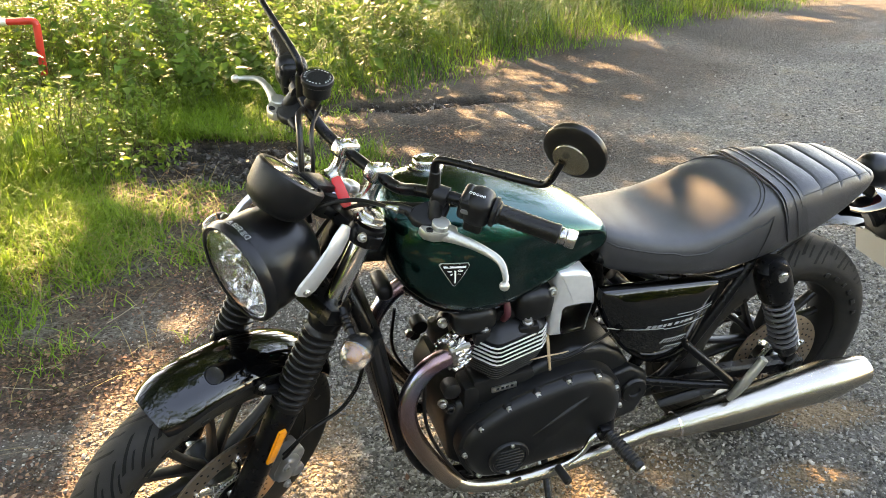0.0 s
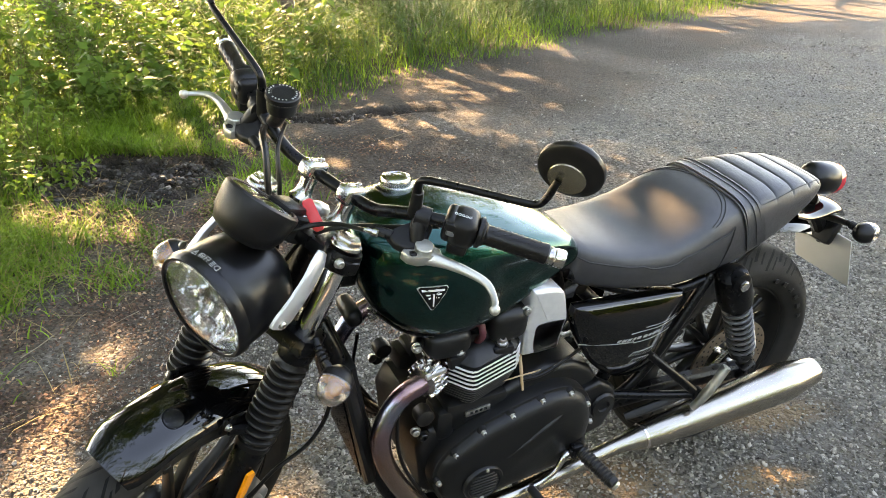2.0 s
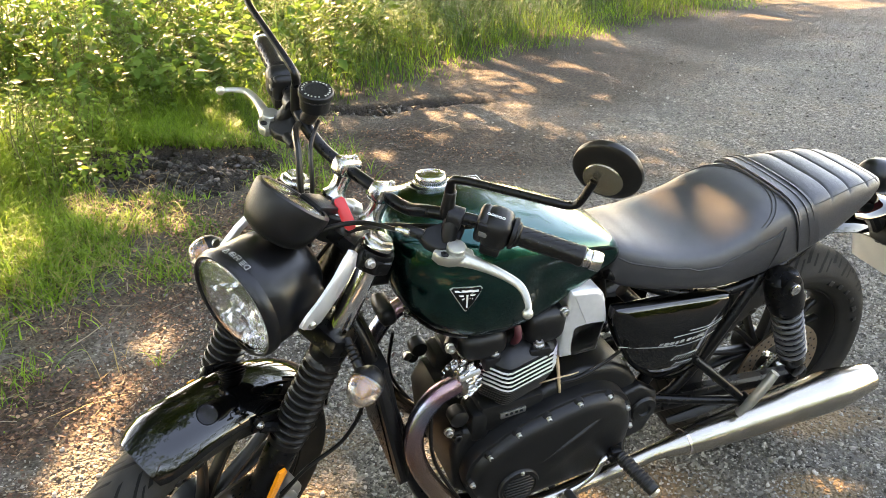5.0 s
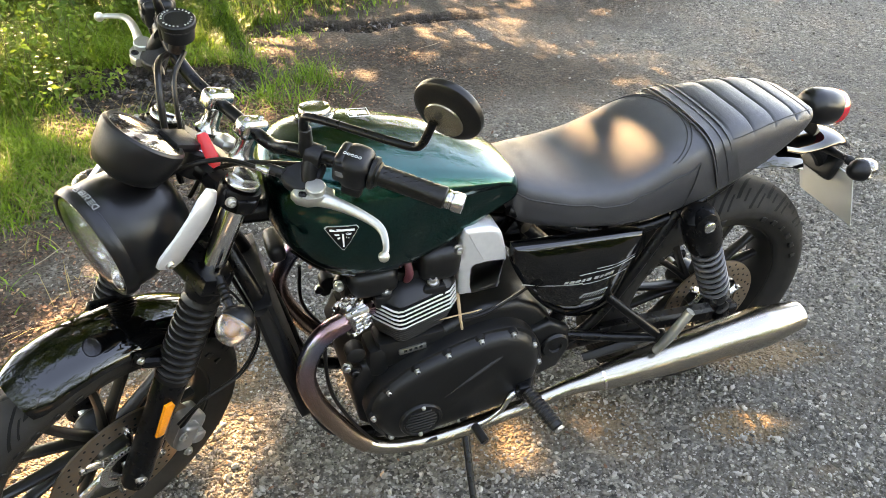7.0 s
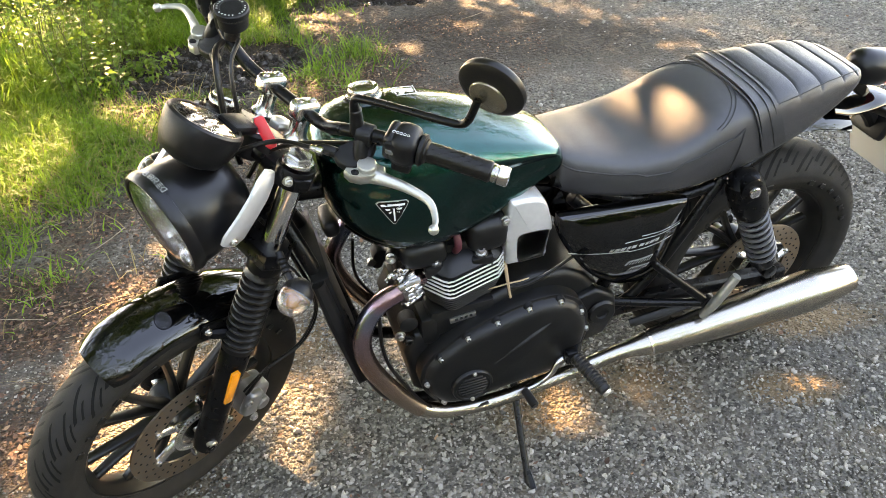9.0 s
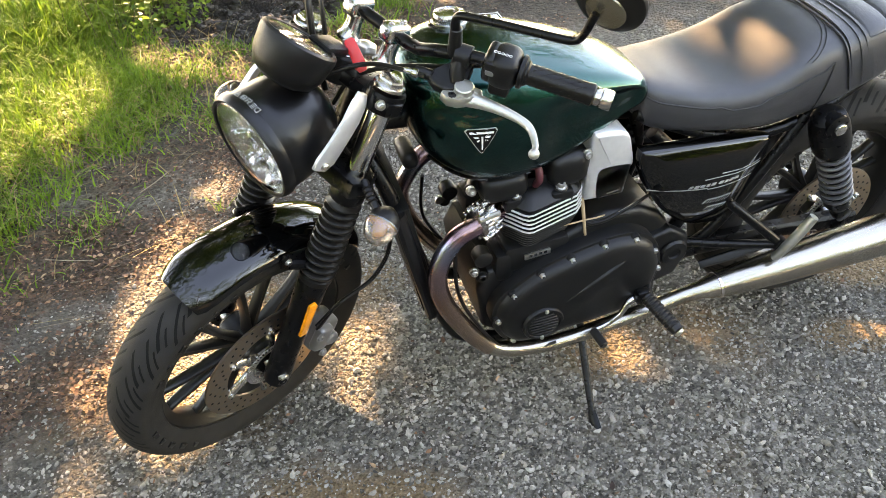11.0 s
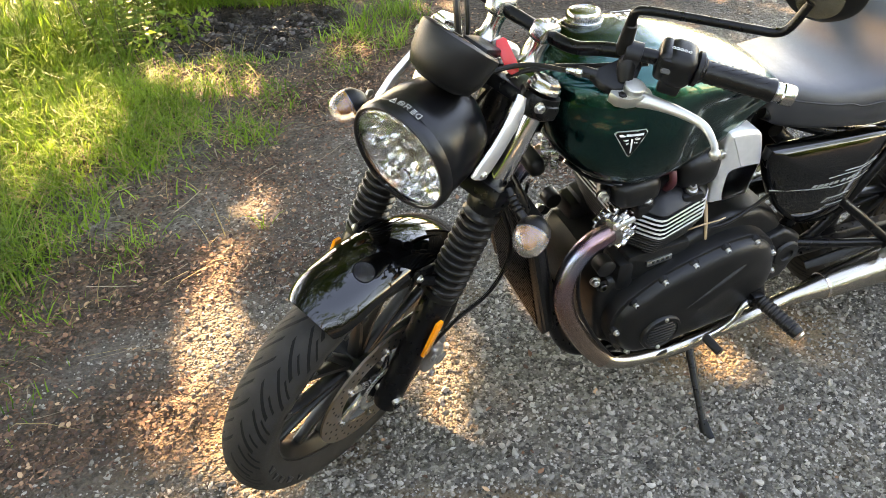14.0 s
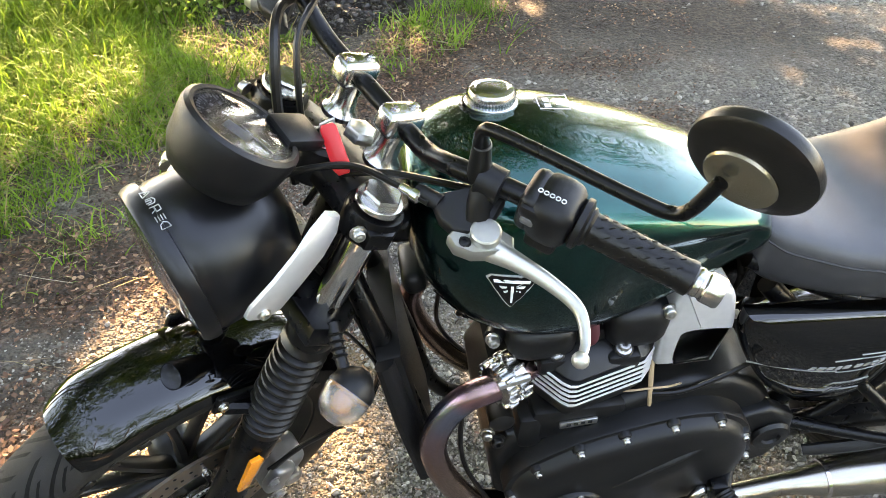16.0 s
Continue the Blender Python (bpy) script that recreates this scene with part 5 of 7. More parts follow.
for side in (Matrix(), MIRROR):
    bm = side_panel()
    bm.transform(side)
    sp = part("side_panel", bm, M_GLOSS, bike, "gloss black side panel with silver print", 50)
    for z, x0, x1, h in ((0.583, 0.876, 1.000, 0.0028), (0.610, 1.03, 1.135, 0.0014), (0.603, 0.99, 1.135, 0.0014), (0.577, 1.000, 1.118, 0.0014)):
        bm = panel_bar((x0 + x1) / 2, z, x1 - x0, h)
        bm.transform(side)
        part("pin_stripe", bm, M_SILVERPRINT, sp)
    for k in range(9):
        bm = panel_bar(0.962 + k * 0.0128 + (0.005 if k > 4 else 0), 0.5895, 0.0098 if k % 3 else 0.0070, 0.0066, 0.5)
        bm.transform(side)
        part("letter_bar", bm, M_SILVERPRINT, sp)
    for k in range(3):
        bm = panel_bar(1.094 + k * 0.0118, 0.589, 0.0085, 0.0060, 0.5)
        bm.transform(side)
        part("letter_bar", bm, M_THREAD, sp)
    for k, z in enumerate((0.539, 0.514)):
        bm = panel_bar(1.036 + 0.003 * k, z, 0.060 - 0.014 * k, 0.0135 - 0.002 * k, 0.6)
        bm.transform(side)
        vent = part("panel_vent", bm, M_SILVERPRINT, sp, "pale slotted vent")
        for n in range(8 - 2 * k):
            bm = panel_bar(1.0105 + 0.009 * k + n * 0.0072, z - 0.0005, 0.0022, 0.0098, 0.6)
            bm.transform(Matrix.Translation((0, -0.0012, 0)))
            bm.transform(side)
            part("vent_slot", bm, M_GROOVE, vent)

# -- engine --
bm = B()
slab(bm, [(0.505, 0.40), (0.520, 0.275), (0.575, 0.225), (0.72, 0.215), (0.90, 0.235), (0.975, 0.30), (0.985, 0.42), (0.93, 0.500), (0.88, 0.532), (0.80, 0.540), (0.74, 0.520), (0.60, 0.46), (0.53, 0.45)], -0.132, 0.132, 0.020, 4)
box(bm, (0.70, 0.0, 0.212), (0.26, 0.17, 0.03), 0.010)
part("crankcase", bm, M_ENGINE, bike, "matt black crankcase")
COVER_BOLTS = ((0.5746, 0.4061), (0.6356, 0.4489), (0.7026, 0.4718), (0.775, 0.4889), (0.8483, 0.4861), (0.901, 0.4384), (0.9176, 0.3799), (0.9043, 0.320), (0.8788, 0.2864), (0.7067, 0.2642), (0.5759, 0.2615), (0.5388, 0.3371))
COVER = [(0.560, 0.416), (0.628, 0.460), (0.698, 0.484), (0.773, 0.501), (0.815, 0.504), (0.855, 0.497), (0.893, 0.473), (0.914, 0.442), (0.927, 0.405), (0.929, 0.372), (0.916, 0.314), (0.886, 0.276), (0.820, 0.262), (0.765, 0.256), (0.707, 0.250), (0.640, 0.243), (0.600, 0.242), (0.566, 0.252), (0.540, 0.288), (0.526, 0.337), (0.534, 0.382)]


def cover_mesh(y0=-0.110):
    """A flanged cover that domes out towards its middle and swells round the cap."""
    bm = B()
    ring = [Vector((v.x, v.y)) for v in catmull([(x, z, 0) for x, z in COVER + COVER[:1]], 4)[:-1]]
    c = sum(ring, Vector((0, 0))) / len(ring)
    rings = []
    for s, y in ((1.0, y0), (1.0, -0.1600), (0.992, -0.1632), (0.962, -0.1640), (0.950, -0.1650), (0.935, -0.1720), (0.905, -0.1790), (0.86, -0.1840), (0.78, -0.1880), (0.66, -0.1905), (0.50, -0.1920), (0.30, -0.1925), (0.10, -0.1925)):
        row = []
        for p in ring:
            x, z = c.x + (p.x - c.x) * s, c.y + (p.y - c.y) * s
            # a soft crease runs from the cap up to the rear
            side = (z - 0.318) * 0.80 - (x - 0.637) * 0.46
            along = (x - 0.637) * 0.87 + (z - 0.318) * 0.49
            crease = 0.0075 * math.exp(-(side / 0.026) ** 2) * min(1.0, max(0.0, (0.25 - along) / 0.12)) * min(1.0, max(0.0, (0.93 - s) / 0.2)) * min(1.0, max(0.0, (along - 0.045) / 0.05))
            row.append(Vector((x, y - crease, z)))
        rings.append(row)
    return loft(bm, rings)


for side in (Matrix(), MIRROR):
    bm = cover_mesh()
    bm.transform(side)
    ec = part("engine_cover", bm, M_ENGINE, bike, "matt black engine side cover", 40)
    for x, z in COVER_BOLTS:
        bm = lathe(B(), [(0.0125, 0), (0.0120, 0.030), (0.0105, 0.0345), (0.0085, 0.0350)], (x, -0.138, z), (0, -1, 0), 18)
        bm.transform(side)
        part("bolt_boss", bm, M_ENGINE, ec)
        bm = bolt(B(), (x, -0.1725, z), (0, -1, 0), 0.0056, 0.008)
        bm.transform(side)
        part("cover_bolt", bm, M_BOLT, ec, "bright cover bolt")
    bm = tube(B(), [(0.690, -0.1955, 0.372), (0.750, -0.1960, 0.412), (0.800, -0.1925, 0.440), (0.852, -0.182, 0.462)], [0.001, 0.0042, 0.0046, 0.001], 8, 6, 0.55)
    bm.transform(side)
    part("cover_ridge", bm, M_ENGINE, ec)
    G = Vector((0.637, -0.1915, 0.317))
    bm = lathe(B(), [(0.0480, -0.008), (0.0480, 0.004), (0.0455, 0.0075), (0.0400, 0.0080), (0.0385, 0.0050), (0.001, 0.0050)], G, (0, -1, 0), 44)
    bm.transform(side)
    part("cover_cap", bm, M_ENGINE, ec, "round ribbed black cap")
    for k in range(7):
        z = -0.027 + k * 0.009
        half = math.sqrt(0.0375 ** 2 - z * z) - 0.003
        bm = box(B(), G + Vector((0, -0.0062, z)), (2 * half, 0.0055, 0.0044), 0.0013, None, 1)
        bm.transform(side)
        part("cap_rib", bm, M_ENGINE, ec)
    for off in (Vector((0.004, -0.0065, 0.0415)), Vector((-0.002, -0.0065, -0.0415))):
        bm = bolt(B(), G + off, (0, -1, 0), 0.0042, 0.005)
        bm.transform(side)
        part("cap_bolt", bm, M_BOLT, ec)


def fin_plan(k=1.0, grow=0.0):
    """A fin's outline: a blunt nose, a full corner on each side and flanks that draw in to the rear."""
    half = [(0.556, 0.070), (0.562, 0.116), (0.594, 0.158), (0.603, 0.165), (0.613, 0.166), (0.718, 0.138), (0.738, 0.118), (0.742, 0.080)]
    ring = [(x, -y) for x, y in half] + half[::-1]
    return [(0.645 + (x - 0.645) * k + (grow if x > 0.645 else -grow), y * k + (grow if y > 0 else -grow)) for x, y in ring]


part("cylinder_block", loft(B(), [[Vector((x, y, z)) for x, y in fin_plan(k)] for k, z in ((0.62, 0.42), (0.70, 0.50), (0.80, 0.56), (0.80, 0.63))]), M_ENGINE, bike, "black cylinder block")
for k in range(12):
    z = 0.6165 - k * 0.0112
    wide = 1.0 if k < 5 else 0.975 - 0.032 * (k - 5)
    lean = lambda o, h: [Vector((x - 0.06 * (z - 0.56), y, z + h)) for x, y in o]
    fin = part("cooling_fin", loft(B(), [lean(fin_plan(wide), h) for h in (-0.0026, 0.0026)]), M_ENGINE, bike)
    tall = 0.0034 if k < 5 else 0.0010
    band = [lean(fin_plan(wide, 0.0006), h) for h in (0.0028 - tall, 0.0028)] + [lean(fin_plan(wide, -0.0010), h) for h in (0.0029, 0.0026 - tall)]
    part("fin_edge", loft(B(), band, closed=True), M_FINEDGE if k < 5 else M_FINDIM, fin, "machined bright fin edge")
part("cylinder_plate", box(B(), (0.637, -0.138, 0.480), (0.060, 0.006, 0.015), 0.003, Matrix.Rotation(radians(-4), 3, "Y")), M_BOLT, bike, "small silver plate")
bm = B()
for k in range(4):
    box(bm, (0.621 + 0.011 * k, -0.1415, 0.4812 + 0.0008 * k), (0.0065, 0.0008, 0.0058), 0)
part("plate_mark", bm, M_GROOVE, bike)
both("barrel_foot", lambda: box(box(B(), (0.640, -0.100, 0.470), (0.150, 0.070, 0.075), 0.014, None, 2), (0.566, -0.102, 0.455), (0.045, 0.070, 0.080), 0.014, None, 2), M_ENGINE, bike)
# cylinder head, cam cover and its bolts
bm = B()
loft(bm, [[Vector((x, y, z)) for x, y in fin_plan(k)] for z, k in ((0.6195, 0.965), (0.624, 0.965), (0.634, 0.90), (0.650, 0.74))])
part("cylinder_head", bm, M_ENGINE, bike, "black cylinder head")


def cam_lobe():
    """Two swollen cam housings over each pot, with bolt towers in front of them."""
    bm = B()
    for x, z, lx, lz in ((0.568, 0.664, 0.100, 0.066), (0.700, 0.676, 0.094, 0.082)):
        rings = []
        for y, k in ((-0.012, 1.0), (-0.090, 1.0), (-0.112, 0.97), (-0.124, 0.88), (-0.131, 0.70), (-0.134, 0.42), (-0.135, 0.05)):
            row = []
            for n in range(32):
                a = 2 * math.pi * n / 32
                ca, sa = math.cos(a), math.sin(a)
                row.append(Vector((x + lx / 2 * k * math.copysign(abs(ca) ** 0.62, ca), y, z + lz / 2 * k * math.copysign(abs(sa) ** 0.62, sa))))
            rings.append(row)
        loft(bm, rings)
    box(bm, (0.634, -0.060, 0.650), (0.150, 0.110, 0.040), 0.010, None, 2)
    for x, y in ((0.587, -0.124), (0.682, -0.130)):
        box(bm, (x, y, 0.624), (0.048, 0.026, 0.030), 0.006, None, 2)
        lathe(bm, [(0.012, 0), (0.0145, 0.003), (0.0140, 0.010), (0.011, 0.013)], (x, y + 0.004, 0.634), (-0.05, -0.25, 1), 18)
    return bm


both("cam_cover", cam_lobe, M_ENGINE, bike, "black cam cover")


for q, ax in (((0.586, -0.124, 0.645), (-0.05, -0.25, 1)), ((0.681, -0.130, 0.645), (-0.05, -0.25, 1)), ((0.502, -0.104, 0.664), (-0.1, -1, 0.15)), ((0.735, -0.120, 0.705), (0, -1, 0.1)), ((0.501, -0.122, 0.458), (-0.2, -1, 0))):
    both("head_bolt", lambda: bolt(B(), q, ax, 0.0085, 0.012), M_BOLT, bike)
both("bolt_lug", lambda: tube(B(), [(0.540, -0.060, 0.660), (0.515, -0.085, 0.663), (0.502, -0.103, 0.664)], [0.016, 0.015, 0.013], 12, 3), M_ENGINE, bike)
both("plug_boot", lambda: tube(B(), [(0.632, -0.105, 0.640), (0.634, -0.128, 0.672), (0.632, -0.122, 0.700), (0.630, -0.110, 0.716)], [0.009, 0.0095, 0.0085, 0.007], 12, 4, 0.8), M_MAROON, bike, "maroon spark plug cap")


def throttle_cover():
    """A cast cover: a broad head, a slim column below it and a lip under the black insert."""
    bm = B()
    o = [(0.741, 0.586), (0.738, 0.640), (0.731, 0.668), (0.742, 0.692), (0.744, 0.742), (0.760, 0.748), (0.802, 0.743), (0.822, 0.730), (0.832, 0.700), (0.840, 0.664), (0.836, 0.650), (0.806, 0.653), (0.776, 0.653), (0.771, 0.646), (0.772, 0.604), (0.782, 0.601), (0.826, 0.600), (0.826, 0.590), (0.790, 0.583)]
    slab(bm, o, -0.128, -0.062, 0.0105, 4, 3)
    return bm


both("throttle_body_cover", throttle_cover, M_CASTALU, bike, "bright cast throttle body cover")
both("cover_insert", lambda: box(box(B(), (0.800, -0.098, 0.627), (0.060, 0.040, 0.054), 0.005, Matrix.Rotation(radians(-4), 3, "Y")), (0.806, -0.118, 0.628), (0.030, 0.010, 0.036), 0.004, Matrix.Rotation(radians(-4), 3, "Y")), M_PLASTIC, bike)
bm = tube(B(), [(0.744, -0.100, 0.590), (0.742, -0.120, 0.560), (0.745, -0.130, 0.518), (0.750, -0.133, 0.480), (0.753, -0.130, 0.446)], [0.0045, 0.004, 0.0034, 0.003, 0.003], 8, 5)
tube(bm, [(0.690, -0.120, 0.526), (0.715, -0.128, 0.534), (0.744, -0.130, 0.537), (0.770, -0.130, 0.536), (0.800, -0.122, 0.530)], 0.0017, 8, 5)
part("breather_pipe", bm, material("tan_hose", (0.42, 0.29, 0.17), 0.5), bike, "tan breather hose")
bm = tube(B(), [(0.745, -0.128, 0.520), (0.790, -0.136, 0.528), (0.850, -0.130, 0.545), (0.90, -0.120, 0.56)], 0.004, 8, 5)
part("breather_pipe", bm, M_RUBBER, bike)
# sprocket cover and the plates behind it
bm = slab(B(), [(0.885, 0.33), (0.93, 0.30), (0.985, 0.315), (1.01, 0.37), (1.00, 0.43), (0.95, 0.465), (0.90, 0.45)], -0.150, -0.118, 0.010, 3)
lathe(bm, [(0.032, 0), (0.034, 0.004), (0.030, 0.010), (0.016, 0.011), (0.014, 0.006), (0.001, 0.006)], (0.965, -0.150, 0.395), (0, -1, 0), 28)
part("sprocket_cover", bm, M_ENGINE, bike, "black sprocket cover")
# chain and radiator
chain = new("chain")
chain.parent = bike
for k in range(37):
    for z0, z1 in ((0.405, 0.398), (0.318, 0.245)):
        f = k / 36
        part("chain_link", box(B(), (0.96 + 0.487 * f, 0.092, z0 + (z1 - z0) * f), (0.0125, 0.010 if k % 2 else 0.016, 0.012), 0.002, None, 1), M_BOLT, chain)
bm = slab(B(), [(0.342, 0.655), (0.375, 0.662), (0.432, 0.335), (0.398, 0.325)], -0.115, 0.115, 0.006)
rad = part("radiator", bm, M_PLASTIC, bike, "slim black radiator")
for k in range(26):
    f = k / 25
    box_c = Vector((0.344 + 0.050 * f, 0, 0.640 - 0.295 * f))
    part("radiator_slat", box(B(), box_c, (0.006, 0.190, 0.0035), 0), M_SATIN, rad)
both("radiator_side", lambda: tube(B(), [(0.352, -0.118, 0.655), (0.376, -0.123, 0.52), (0.405, -0.122, 0.36)], [0.016, 0.018, 0.014], 10, 4, 0.7), M_PLASTIC, bike)
# added black block that darkens the gap behind the head, no known part
part("dark_filler_box", box(B(), (0.405, 0.010, 0.700), (0.034, 0.080, 0.040), 0.014, Matrix.Rotation(radians(-12), 3, "Y"), 3), M_PLASTIC, bike, "plain black filler box behind the head")
both("oil_line", lambda: tube(B(), [(0.462, -0.118, 0.545), (0.458, -0.135, 0.44), (0.480, -0.150, 0.36), (0.540, -0.172, 0.255), (0.60, -0.180, 0.215), (0.68, -0.182, 0.222)], 0.0042, 8, 6), M_RUBBER, bike)
both("starter_detail", lambda: lathe(bolt(B(), (0.515, -0.128, 0.445), (0, -1, 0), 0.010, 0.012), [(0.018, 0), (0.020, 0.003), (0.020, 0.030), (0.014, 0.034)], (0.520, -0.10, 0.49), (0, -1, 0), 20), M_ENGINE, bike)

# -- exhaust --
HEADER = [(0.560, -0.106, 0.600), (0.530, -0.126, 0.606), (0.5020, -0.138, 0.6010), (0.4620, -0.138, 0.5810), (0.4296, -0.140, 0.5382), (0.4134, -0.148, 0.4878), (0.4224, -0.154, 0.4252), (0.4504, -0.158, 0.3586), (0.4871, -0.162, 0.2949), (0.5206, -0.165, 0.2514)]
DOWN = [(0.519, -0.165, 0.2530), (0.548, -0.167, 0.2330), (0.600, -0.169, 0.2160), (0.700, -0.172, 0.2090), (0.86, -0.174, 0.231), (1.02, -0.178, 0.266)]
both("exhaust_header", lambda: tube(B(), HEADER, [0.0205] * 10, 20, 7), M_HEADER, bike, "exhaust header tinted by heat, violet to bronze")
both("exhaust_pipe", lambda: tube(B(), DOWN, [0.0190, 0.0185, 0.018, 0.018, 0.018, 0.019], 18, 7), M_STEEL, bike, "brushed steel exhaust pipe")


for side in (Matrix(), MIRROR):
    CA = Vector((-0.86, -0.50, -0.02)).normalized()
    CC = Vector((0.517, -0.132, 0.606))
    bm = lathe(B(), [(0.022, -0.022), (0.029, -0.020), (0.030, -0.003), (0.0265, -0.001), (0.0265, 0.001), (0.030, 0.003), (0.030, 0.018), (0.023, 0.021)], CC, CA, 28)
    bm.transform(side)
    cl = part("exhaust_clamp", bm, M_ALU, bike, "finned silver exhaust clamp")
    a, u, w = frame_of(CA)
    for row in (-0.012, 0.011):
        for k in range(13):
            t = 2 * math.pi * (k + (0.5 if row > 0 else 0)) / 13
            d = u * math.cos(t) + w * math.sin(t)
            bm = box(B(), CC + a * row + d * 0.0320, (0.017, 0.012, 0.0062), 0.002, axes(a, d, None).to_3x3(), 1)
            bm.transform(side)
            part("clamp_fin", bm, M_ALU, cl)
    bm = rod(B(), (0.545, -0.150, 0.632), (0.500, -0.158, 0.630), 0.006, seg=8)
    bm.transform(side)
    part("clamp_stud", bm, M_BOLT, cl)
MU0, MU1 = Vector((1.015, -0.178, 0.264)), Vector((1.615, -0.212, 0.342))
MUL = (MU1 - MU0).length
both("muffler", lambda: lathe(B(), [(0.0195, -0.004), (0.0215, 0.028), (0.0305, 0.072), (0.0310, 0.078), (0.0325, 0.081), (0.0365, 0.13), (0.0425, 0.24), (0.0475, 0.36), (0.0500, 0.45), (0.0505, 0.500), (0.0495, 0.512), (0.0345, MUL - 0.004), (0.0330, MUL), (0.029, MUL - 0.002), (0.026, MUL - 0.03)], MU0, MU1 - MU0, 48), M_STEEL, bike, "brushed steel tapered muffler", angle=30)
both("muffler_band", lambda: lathe(B(), [(0.0300, 0.070), (0.0330, 0.071), (0.0330, 0.077), (0.0320, 0.078)], MU0, MU1 - MU0, 36), M_CHROME, bike)
both("exhaust_shield", lambda: tube(B(), [(1.05, -0.150, 0.322), (1.12, -0.168, 0.350), (1.21, -0.178, 0.372)], [0.010, 0.012, 0.010], 8, 4, 0.5), M_PLASTIC, bike)

# -- footrests, gear lever, side stand --
def footrest():
    a, b = Vector((0.880, -0.205, 0.330)), Vector((0.911, -0.302, 0.306))
    d = (b - a).normalized()
    prof = [(0.012, 0), (0.0155, 0.003)]
    for k in range(9):
        h = 0.010 + 0.0098 * k
        prof += [(0.0150, h - 0.003), (0.0168, h - 0.001), (0.0168, h + 0.002), (0.0150, h + 0.004)]
    return lathe(B(), prof + [(0.0145, (b - a).length - 0.001), (0.012, (b - a).length)], a, d, 18)


both("rider_footrest", footrest, M_RUBBER, bike, "ribbed rubber footrest")
both("footrest_bracket", lambda: box(tube(B(), [(0.94, -0.13, 0.345), (0.905, -0.165, 0.335), (0.878, -0.202, 0.330)], [0.014, 0.013, 0.016], 10, 4), (0.873, -0.200, 0.330), (0.030, 0.022, 0.036), 0.006), M_SATIN, bike)
both("footrest_tip", lambda: rod(B(), (0.9115, -0.3035, 0.3055), (0.9135, -0.309, 0.304), 0.012, 0.010, 14), M_BOLT, bike)
part("gear_lever", tube(B(), [(0.868, -0.190, 0.318), (0.845, -0.198, 0.320), (0.825, -0.202, 0.288), (0.795, -0.200, 0.262), (0.762, -0.200, 0.252)], [0.010, 0.008, 0.0065, 0.0065, 0.007], 12, 6), M_ALU, bike, "bright alloy gear lever")
part("gear_lever_rubber", rod(B(), (0.762, -0.198, 0.252), (0.770, -0.246, 0.246), 0.0105, 0.0105, 14, 0.003), M_RUBBER, bike, "rubber toe piece")
bm = tube(B(), [(0.760, -0.120, 0.215), (0.758, -0.150, 0.205), (0.742, -0.250, 0.108), (0.735, -0.302, 0.060)], [0.013, 0.0105, 0.0085, 0.0085], 10, 4)
tube(bm, [(0.736, -0.290, 0.072), (0.735, -0.314, 0.052), (0.736, -0.336, 0.047)], [0.011, 0.0145, 0.011], 10, 4, 0.6)
part("side_stand", bm, M_SATIN, bike, "black side stand set on the gravel")
bm = tube(B(), [(0.745, -0.115, 0.235), (0.752, -0.190, 0.170), (0.748, -0.225, 0.135)], 0.0045, 8, 3)
part("stand_spring", bm, M_BOLT, bike)


# ---- the ground: a gravel track with a leafy, grassy verge; one sheet to the horizon ----
rng = np.random.default_rng(11)
VERGE_Y = np.array([-40.0, -3.0, 1.6, 2.3, 2.75, 3.05, 3.40, 4.0, 4.6, 5.0, 5.5, 5.9, 6.3, 7.5, 8.7, 10.7, 14.0, 22.0, 60.0])
VERGE_X = np.array([-3.0, -2.3, -1.84, -1.60, -1.42, -1.20, -0.92, -0.80, -0.62, -0.90, -0.72, -0.35, 0.05, 1.10, 2.45, 5.0, 9.2, 19.0, 66.0])


def verge(x, y):
    """How far inside the green verge a place lies, in metres (minus: out on the track)."""
    wob = 0.10 * np.sin(3.1 * y + 1.0) + 0.06 * np.sin(7.7 * y + 2.2 * x)
    far = 1.0 + np.clip((y - 5.5) / 4, 0, 1) * -0.35
    return (np.interp(y, VERGE_Y, VERGE_X) - x) * far + wob


def lump(x, y, f, seed):
    """Cheap smooth noise from a few sines, about -1 to 1."""
    r = np.random.default_rng(seed)
    out = 0
    for k in range(6):
        a, p, q = r.uniform(0, 2 * math.pi), r.uniform(0, 6.3), f * r.uniform(0.6, 1.7)
        out = out + np.sin((x * math.cos(a) + y * math.sin(a)) * q + p + 0.8 * np.sin((x * math.sin(a) - y * math.cos(a)) * q * 0.7))
    return out / 3.2


def litter_band(x, y):
    """How thickly dead leaves lie: a ragged belt along the grass, patchy out on the track."""
    v = verge(x, y)
    belt = 1.0 - np.abs(v + 0.18) / 0.42 + 0.75 * lump(x, y, 5, 22) + 0.35 * lump(x, y, 13, 24)
    stray = 0.34 - np.abs(v + 0.55) / 1.6 + 0.60 * lump(x, y, 7, 26)
    return np.clip(np.maximum(belt, stray), 0, 1) * np.clip((5.6 - y) / 1.2, 0.15, 1)


def mud(x, y):
    a = 1 - (((x + 1.36) / 0.66) ** 2 + ((y - 4.43 - 0.06 * (x + 1.36)) / 0.46) ** 2)
    b = 1 - (((x + 0.25) / 0.95) ** 2 + ((y - 5.74 - 0.22 * (x + 0.25) - 0.05 * np.sin(7 * x)) / 0.15) ** 2)
    return np.clip(np.maximum(a, b) * 2.2 + 0.55 * lump(x, y, 11, 3), 0, 1)


